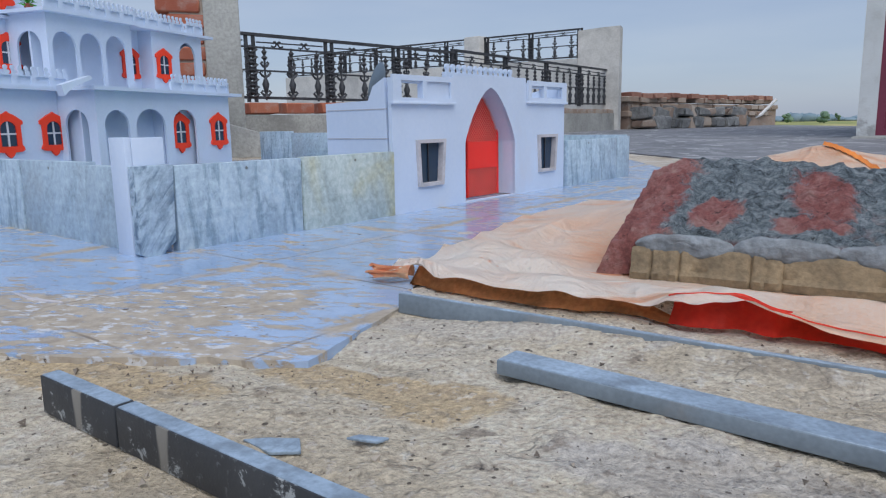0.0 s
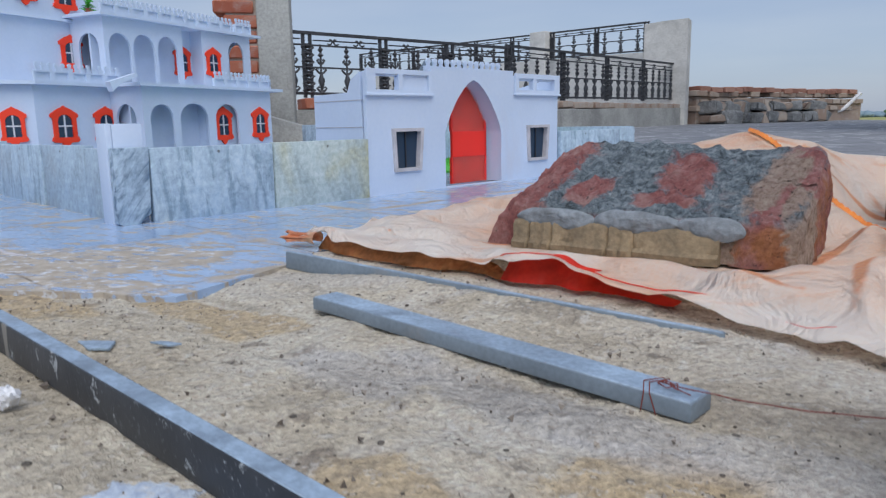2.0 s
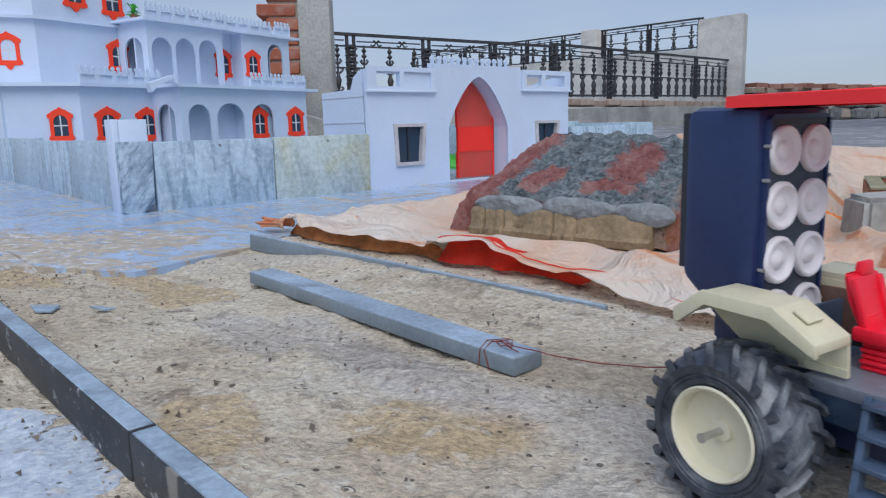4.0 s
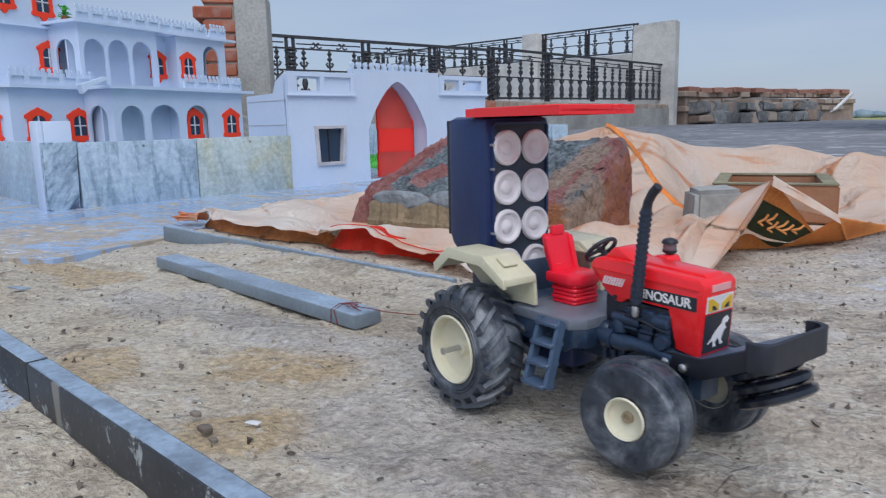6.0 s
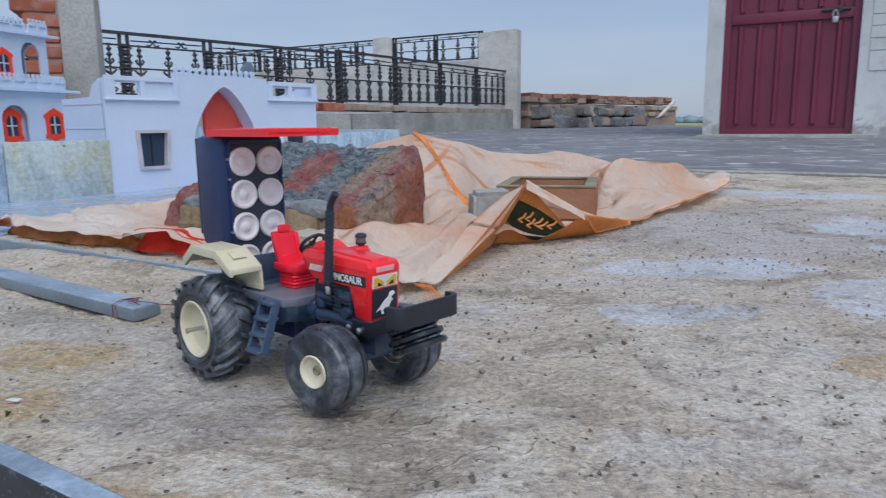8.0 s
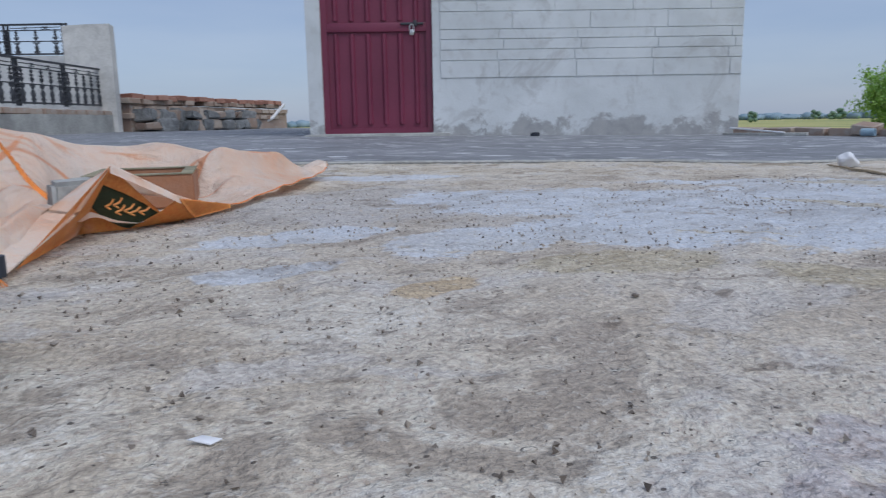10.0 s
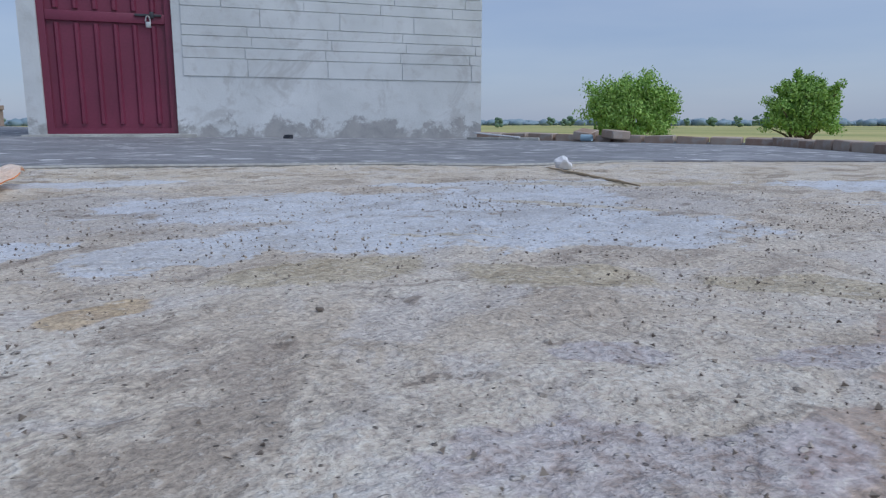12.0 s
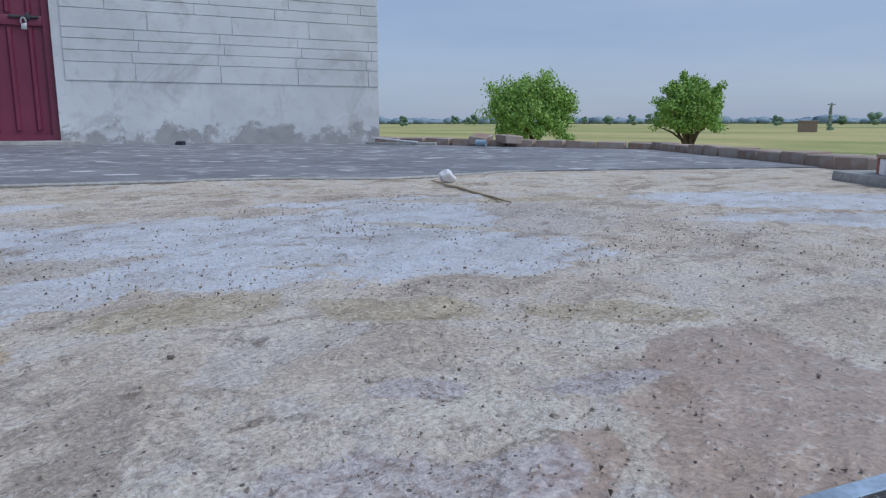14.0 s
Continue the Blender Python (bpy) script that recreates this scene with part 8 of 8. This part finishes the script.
    def on_nose(bm, lift_off):
        """Stands a flat shape, drawn as if upright, on the leaning nose."""
        for v in bm.verts:
            v.co.x += 0.0908 + lift_off + (v.co.z - 0.0374) * 0.0645
        return bm

    # nose: black grille with a pale beast outline, lamp sticker, name bar
    grille = part("grille", on_nose(box(bmesh.new(), -0.0002, 0.0003, -0.0073, 0.0073, 0.0390, 0.0520), 0), BLACK, hood, "black grille panel with a pale animal outline")
    beast = [(-0.0052, 0.0420), (-0.0030, 0.0437), (-0.0016, 0.0455), (0.0002, 0.0468), (0.0020, 0.0480), (0.0026, 0.0498), (0.0046, 0.0503), (0.0058, 0.0492), (0.0050, 0.0482), (0.0036, 0.0478), (0.0040, 0.0466), (0.0050, 0.0462),
             (0.0036, 0.0456), (0.0028, 0.0442), (0.0022, 0.0424), (0.0034, 0.0412), (0.0018, 0.0408), (0.0010, 0.0424), (0.0002, 0.0434), (-0.0012, 0.0420), (-0.0004, 0.0406), (-0.0020, 0.0405), (-0.0022, 0.0424), (-0.0030, 0.0428)]
    part("outline", on_nose(prism(bmesh.new(), beast, 0.0, 0.0002, "x"), 0.0003), WHITE, grille)
    sticker = part("lamp_sticker", on_nose(box(bmesh.new(), -0.0002, 0.0002, -0.0073, 0.0073, 0.0526, 0.0582), 0), FOIL, hood, "pale grey headlamp sticker")
    for s in (-1, 1):
        part("headlamp", on_nose(prism(bmesh.new(), [(s * 0.0010, 0.0532), (s * 0.0062, 0.0532), (s * 0.0064, 0.0574), (s * 0.0048, 0.0574), (s * 0.0010, 0.0552)], 0, 0.0003, "x"), 0.0002), YELLOW, sticker, "yellow headlamp print")
        part("lamp_mark", on_nose(prism(bmesh.new(), [(s * 0.0020, 0.0536), (s * 0.0044, 0.0536), (s * 0.0046, 0.0552), (s * 0.0032, 0.0548)], 0, 0.0002, "x"), 0.0005), BLACK, sticker)
    part("nose_badge", on_nose(box(bmesh.new(), -0.0002, 0.0003, -0.0050, 0.0050, 0.0596, 0.0619), 0), BADGE_PINK, hood, "pink badge strip, unreadable")
    # exhaust with a perforated sleeve, leaning forward
    ex, ey = 0.0680, -0.0126
    at = lambda z: ex + (z - 0.0506) * 0.10
    bm = bmesh.new()
    tube(bm, [(ex, ey + 0.0016, 0.0490), (ex, ey, 0.0520), (at(0.0850), ey, 0.0850), (at(0.0875) + 0.0004, ey, 0.0880), (at(0.0890) + 0.0018, ey, 0.0908), (at(0.0890) + 0.0042, ey, 0.0934)], [0.0011, 0.0014, 0.0016, 0.0016, 0.0016, 0.0016], 12)
    stack = part("exhaust", bm, BLACK, root, "tall black exhaust stack with bent tip")
    bm = bmesh.new()
    lathe(bm, [(0.0018, 0.0), (0.0018, 0.0335)], (0, 0, 0), "z", 16)
    for k in range(17):
        for i in range(9):
            a = 2 * math.pi * (i + 0.5 * (k % 2)) / 9
            z = 0.0014 + 0.0019 * k
            lathe(bm, [(0.0006, 0.0), (0.0006, 0.0003), (0.0, 0.0003)], (0, 0, 0), "x", 6)
            bm.verts.ensure_lookup_table()
            bmesh.ops.transform(bm, matrix=Matrix.Translation((0, 0, z)) @ Matrix.Rotation(a, 4, "Z") @ Matrix.Translation((0.0018, 0, 0)), verts=bm.verts[-18:])
    sleeve = part("sleeve", bm, SLATE_DARK, stack, "knobbed perforated sleeve")
    sleeve.matrix_local = put(at(0.0525), ey, 0.0525, 0, math.degrees(math.atan(0.10)), 0)
    bm = bmesh.new()
    lathe(bm, [(0.0010, 0.0478), (0.0013, 0.0485), (0.0013, 0.0515), (0.0009, 0.0522)], (ex, ey, 0), "z", 10)
    part("fixing_screw", bm, STEEL, stack)
    bm = bmesh.new()
    prism(bm, [(0.0600, 0.0638), (0.0680, 0.0635), (0.0664, 0.0664), (0.0616, 0.0664)], 0.0058, 0.0132, "y", 0.0006)
    part("air_cleaner_foot", bm, RED, hood)
    bm = bmesh.new()
    lathe(bm, [(0.0, 0.0662), (0.0014, 0.0662), (0.0014, 0.0668), (0.0024, 0.0670), (0.0026, 0.0674), (0.0026, 0.0680), (0.0, 0.0680)], (0.0640, 0.0108, 0), "z", 18)
    lathe(bm, [(0.0, 0.0704), (0.0029, 0.0704), (0.0029, 0.0709), (0.0024, 0.0718), (0.0012, 0.0723), (0.0, 0.0724)], (0.0640, 0.0108, 0), "z", 20)
    cleaner = part("air_cleaner", bm, BLACK, root, "dark mushroom air cleaner with a smoky bowl")
    bm = bmesh.new()
    lathe(bm, [(0.0023, 0.0680), (0.0024, 0.0692), (0.0023, 0.0704)], (0.0640, 0.0108, 0), "z", 18)
    part("bowl", bm, SMOKY, cleaner, "smoky plastic bowl")
    # steering wheel and column
    bm = bmesh.new()
    tube(bm, [(0.0500, 0, 0.0600), (0.0415, 0, 0.0658)], 0.0010, 8)
    wheel = part("steering_column", bm, BLACK, root)
    ax = Vector((-0.62, 0, 0.60)).normalized()
    sd = Vector((0, 1, 0))
    up = ax.cross(sd)
    c = Vector((0.0408, 0, 0.0663))
    bm = bmesh.new()
    tube(bm, [c + 0.0063 * (math.cos(a) * sd + math.sin(a) * up) for a in [2 * math.pi * i / 28 for i in range(28)]], 0.00085, 8, True)
    for k in range(3):
        a = 2 * math.pi * k / 3 + 0.5
        tube(bm, [c, c + 0.006 * (math.cos(a) * sd + math.sin(a) * up)], 0.0007, 6)
    lathe(bm, [(0.0, -0.001), (0.0017, -0.001), (0.0017, 0.0012), (0.0, 0.0014)], c, "z", 10)
    part("steering_wheel", bm, BLACK, wheel)
    # seat
    bm = bmesh.new()
    for k in range(5):
        w = 0.0062 + 0.0003 * (k % 2)
        box(bm, 0.0275 - w, 0.0275 + w, -w - 0.0004, w + 0.0004, 0.0434 + 0.0017 * k, 0.0450 + 0.0017 * k, 0.0005, 1)
    seat = part("seat", bm, SEAT_RED, root, "bright red ribbed toy seat")
    bm = bmesh.new()
    prism(bm, [(0.0190, -0.0086), (0.0320, -0.0088), (0.0362, -0.0050), (0.0362, 0.0050), (0.0320, 0.0088), (0.0190, 0.0086)], 0.0516, 0.0560, "z", 0.0013)
    part("cushion", bm, SEAT_RED, seat)
    bm = bmesh.new()
    back = [(0.0225, 0.0545), (0.0205, 0.0545), (0.0165, 0.0625), (0.0150, 0.0690), (0.0152, 0.0700), (0.0180, 0.0700), (0.0192, 0.0640)]
    prism(bm, back, -0.0070, 0.0070, "y", 0.0012)
    prism(bm, [(0.0158, 0.0695), (0.0162, 0.0735), (0.0182, 0.0735), (0.0186, 0.0695)], -0.0033, 0.0033, "y", 0.0008)
    for k in range(5):
        z = 0.0575 + 0.0022 * k
        x = 0.0216 - 0.00042 * (z - 0.0545) / 0.001
        box(bm, x - 0.0012, x + 0.0010, -0.0042, 0.0042, z, z + 0.0012, 0.0003, 1)
    for s in (-1, 1):
        prism(bm, [(0.0228, 0.0555), (0.0190, 0.0690), (0.0172, 0.0690), (0.0205, 0.0555)], *sorted((s * 0.0050, s * 0.0074)), "y", 0.0005)
    part("backrest", bm, SEAT_RED, seat)
    # loudspeaker tower: tall cabinet, its foot cut off at the rear and stepped down at the front
    y0, y1, x0, x1 = -0.0186, 0.0186, -0.0325, -0.0056
    bm = bmesh.new()
    prism(bm, [(x0, 0.0634), (x0 + 0.0080, 0.0570), (x1 - 0.0100, 0.0570), (x1 - 0.0100, 0.0470), (x1, 0.0470), (x1, 0.1177), (x0, 0.1177)], y0, y1, "y", 0.0034)
    tower = part("speaker_tower", bm, NAVY, root, "tall navy blue loudspeaker cabinet")
    bm = bmesh.new()
    outer = [(y0 + 0.0029, 0.0485), (y1 - 0.0029, 0.0485), (y1 - 0.0029, 0.1135), (y1 - 0.0045, 0.1152), (y0 + 0.0045, 0.1152), (y0 + 0.0029, 0.1135)]
    plate(bm, outer, [rect(y0 + 0.0040, y1 - 0.0040, 0.0495, 0.1140)], x1 - 0.0005, x1 + 0.0014, "x")
    part("front_rim", bm, NAVY, tower)
    bm = bmesh.new()
    box(bm, x1, x1 + 0.0005, y0 + 0.0040, y1 - 0.0040, 0.0495, 0.1140)
    part("baffle", bm, SLATE_DARK, tower)
    bm = bmesh.new()
    box(bm, x1 + 0.0004, x1 + 0.0009, y0 + 0.0048, y1 - 0.0048, 0.1124, 0.1137)
    part("slot", bm, BLACK, tower, "dark slot above the speakers")
    for i in range(4):
        for s in (-1, 1):
            speaker(tower, s * 0.0080, 0.0546 + 0.01667 * i, x1 + 0.0004)
    screw = None
    for z in (0.0560, 0.0690, 0.0960, 0.1060):
        for k in (-1, 1):
            if screw is None:
                bm = bmesh.new()
                lathe(bm, [(0.0006, 0.0), (0.0006, 0.0020), (0.0, 0.0022)], (0, 0, 0), "x", 8)
                screw = part("screw", bm, STEEL, tower)
                screw.matrix_local = put(x1, k * 0.0158, z)
            else:
                again(screw, tower, put(x1, k * 0.0158, z))
    bm = bmesh.new()
    plate(bm, rect(y0 + 0.0015, y1 - 0.0015, 0.0660, 0.1162), [rect(y0 + 0.0032, y1 - 0.0032, 0.0678, 0.1144)], x0 - 0.0016, x0 + 0.0006, "x")
    part("rear_rim", bm, BLACK, tower)
    bm = bmesh.new()
    box(bm, x0 - 0.0004, x0 + 0.0004, y0 + 0.0032, y1 - 0.0032, 0.0678, 0.1144)
    part("rear_panel", bm, surface("grey_mesh_panel", (0.10, 0.105, 0.115), 0.7, 0, 0.1, 60, 600, 0.3), tower, "dark grey mesh rear panel")
    bm = bmesh.new()
    box(bm, -0.0235, -0.0160, -0.012, 0.012, 0.0430, 0.0572, 0.001)
    box(bm, -0.020, -0.006, -0.0150, -0.0136, 0.0430, 0.0580, 0.0004)
    part("tower_bracket", bm, NAVY, tower)
    # canopy: shallow red tray with low ribs on top
    bm = bmesh.new()
    cx0, cx1 = -0.0162, 0.0385
    box(bm, cx0, cx1, -0.0200, 0.0200, 0.1180, 0.1200, 0.0006)
    canopy = part("canopy", bm, RED, root, "thin bright red ribbed canopy")
    for k in range(5):
        bm = bmesh.new()
        y = -0.0160 + 0.0080 * k
        box(bm, cx0 + 0.002, cx1 - 0.002, y - 0.0022, y + 0.0022, 0.1198, 0.1212, 0.0004, 1)
        part("rib", bm, RED, canopy)
    bm = bmesh.new()
    plate(bm, rect(cx0, cx1, -0.0204, 0.0204), [rect(cx0 + 0.0016, cx1 - 0.0016, -0.0188, 0.0188)], 0.1174, 0.1208, "z")
    part("edge_rim", bm, RED, canopy)
    # front axle
    bm = bmesh.new()
    box(bm, 0.0750, 0.0814, -0.0180, 0.0180, 0.0168, 0.0218, 0.0006)
    box(bm, 0.0720, 0.0900, -0.0050, 0.0050, 0.0215, 0.0325, 0.0010)
    part("front_axle", bm, SLATE, root)
    for s in (-1, 1):
        for x, z in ((0.0799, 0.0344), (0.0868, 0.0340)):
            bm = bmesh.new()
            lathe(bm, [(0.0015, 0.0), (0.0015, s * 0.0009), (0.0009, s * 0.0014), (0.0, s * 0.0015)], (x, s * 0.0108, z), "y", 12)
            part("bolt", bm, STEEL, root, "bright steel bolt")
    bm = bmesh.new()
    box(bm, 0.0500, 0.0535, -0.0105, -0.0080, 0.0330, 0.0362, 0.0004, 1)
    part("plug", bm, SEAT_RED, root, "small red plug under the footplate")
    # moulded clutter of the driveline: sump ribs, filter bowl, starter, tie rod
    for s in (-1, 1):
        bm = bmesh.new()
        for k in range(4):
            x = 0.0500 + 0.0042 * k
            box(bm, x, x + 0.0022, min(s * 0.006, s * 0.0088), max(s * 0.006, s * 0.0088), 0.0275, 0.0335, 0.0004, 1)
        box(bm, 0.0495, 0.0655, min(s * 0.006, s * 0.0076), max(s * 0.006, s * 0.0076), 0.0290, 0.0320, 0.0003, 1)
        part("sump_rib", bm, ENGINE, root)
        bm = bmesh.new()
        lathe(bm, [(0.0, 0.0), (0.0026, 0.0003), (0.0028, 0.0050), (0.0020, 0.0062), (0.0, 0.0064)], (0.0585, s * 0.0085, 0.0395), "z", 14)
        part("filter_bowl", bm, ENGINE, root)
        bm = bmesh.new()
        lathe(bm, [(0.0, 0.0), (0.0024, 0.0), (0.0024, 0.0075), (0.0014, 0.0085), (0.0014, 0.0105), (0.0, 0.0105)], (0.0685, s * 0.0085, 0.0315), "x", 14)
        part("starter", bm, ENGINE, root)
        bm = bmesh.new()
        tube(bm, [(0.0585, s * 0.0085, 0.0455), (0.0625, s * 0.0105, 0.0470), (0.0700, s * 0.0108, 0.0462), (0.0780, s * 0.0100, 0.0440)], 0.0005, 6)
        part("fuel_line", bm, BLACK, root)
    for s in (-1, 1):
        bm = bmesh.new()
        lathe(bm, [(0.0, 0.0), (0.0030, 0.0), (0.0034, 0.0010), (0.0034, 0.0040), (0.0026, 0.0050), (0.0, 0.0050)], (0.0480, s * 0.0072, 0.0385), "x", 14)
        lathe(bm, [(0.0, 0.0), (0.0020, 0.0), (0.0020, 0.0120), (0.0, 0.0120)], (0.0560, s * 0.0092, 0.0450), "x", 12)
        lathe(bm, [(0.0, 0.0), (0.0026, 0.0), (0.0026, 0.0060), (0.0018, 0.0066), (0.0, 0.0066)], (0.0735, s * 0.0085, 0.0468), "x", 14)
        box(bm, 0.0535, 0.0600, min(s * 0.0060, s * 0.0096), max(s * 0.0060, s * 0.0096), 0.0395, 0.0425, 0.0006, 1)
        box(bm, 0.0665, 0.0720, min(s * 0.0060, s * 0.0094), max(s * 0.0060, s * 0.0094), 0.0385, 0.0415, 0.0006, 1)
        part("casting", bm, ENGINE, root)
    bm = bmesh.new()
    tube(bm, [(0.0720, -0.020, 0.0200), (0.0720, 0.020, 0.0200)], 0.0009, 8)
    part("tie_rod", bm, STEEL, root)
    # projecting front tray: bent side plates, a sheet between them, and a bumper whose ends turn back
    arm = [(0.0660, 0.0316), (0.0940, 0.0316), (0.1185, 0.0432), (0.1185, 0.0500), (0.0930, 0.0380), (0.0660, 0.0376)]
    bm = bmesh.new()
    prism(bm, arm, -0.0108, -0.0096, "y", 0.0003)
    prism(bm, arm, 0.0096, 0.0108, "y", 0.0003)
    frame_ = part("bumper_frame", bm, BLACK, root, "black projecting front tray")
    bm = bmesh.new()
    prism(bm, [(0.0700, 0.0369), (0.0928, 0.0371), (0.1180, 0.0490), (0.1180, 0.0500), (0.0922, 0.0381), (0.0700, 0.0378)], -0.0096, 0.0096, "y")
    part("tray_sheet", bm, SLATE, frame_)
    bend = [(-0.0186, 0.1130)] + [(-0.0146 - 0.0040 * math.cos(a), 0.1157 + 0.0040 * math.sin(a)) for a in [math.pi / 2 * k / 5 for k in range(6)]]
    bend += [(-y, x) for y, x in bend[::-1]]
    bm = bmesh.new()
    inset = [(y * 0.91, x - 0.0014) for y, x in bend[::-1]]
    prism(bm, [(x, y) for y, x in bend + inset], 0.0418, 0.0506, "z", 0.0003)
    part("bumper", bm, BLACK, frame_, "navy bumper plate with ends turned back")
    stack_at = put(0.1110, 0.0, 0.0335, 0, -25, 0)
    for k, r in enumerate((0.0125, 0.0122, 0.0112)):
        bm = bmesh.new()
        lathe(bm, [(0.0, -0.0016), (r - 0.0012, -0.0016), (r, -0.0008), (r, 0.0008), (r - 0.0012, 0.0016), (r * 0.7, 0.0018), (r * 0.66, 0.0012), (0.0, 0.0012)], (0, 0, 0), "z", 36)
        o = part("weight_disc", bm, GLOSS_BLACK, frame_, "glossy black weight disc")
        o.matrix_local = stack_at @ put(0, 0, -0.0040 + 0.0042 * k)
    bm = bmesh.new()
    tube(bm, [(0, 0, -0.0052), (0, 0, 0.0110)], 0.0020, 10)
    o = part("weight_pin", bm, STEEL, frame_)
    o.matrix_local = stack_at
    # tow hitch
    bm = bmesh.new()
    box(bm, -0.0200, -0.0130, -0.0045, 0.0045, 0.0180, 0.0400, 0.0008)
    box(bm, -0.0265, -0.0180, -0.0030, 0.0030, 0.0235, 0.0252, 0.0004)
    box(bm, -0.0265, -0.0180, -0.0030, 0.0030, 0.0305, 0.0322, 0.0004)
    tube(bm, [(-0.0238, 0, 0.0215), (-0.0238, 0, 0.0345)], 0.0010, 8)
    part("hitch", bm, WHITE, root, "pale plastic tow hitch with a pin")
    bm = bmesh.new()
    tube(bm, [(-0.014, -0.010, 0.040), (-0.020, -0.013, 0.036), (-0.018, -0.014, 0.030), (-0.011, -0.012, 0.028)], 0.0006, 6)
    tube(bm, [(-0.012, -0.006, 0.042), (-0.019, -0.012, 0.039), (-0.017, -0.015, 0.033), (-0.010, -0.010, 0.030)], 0.0005, 6)
    part("loose_wire", bm, RED, root, "loose red wires")


tractor()
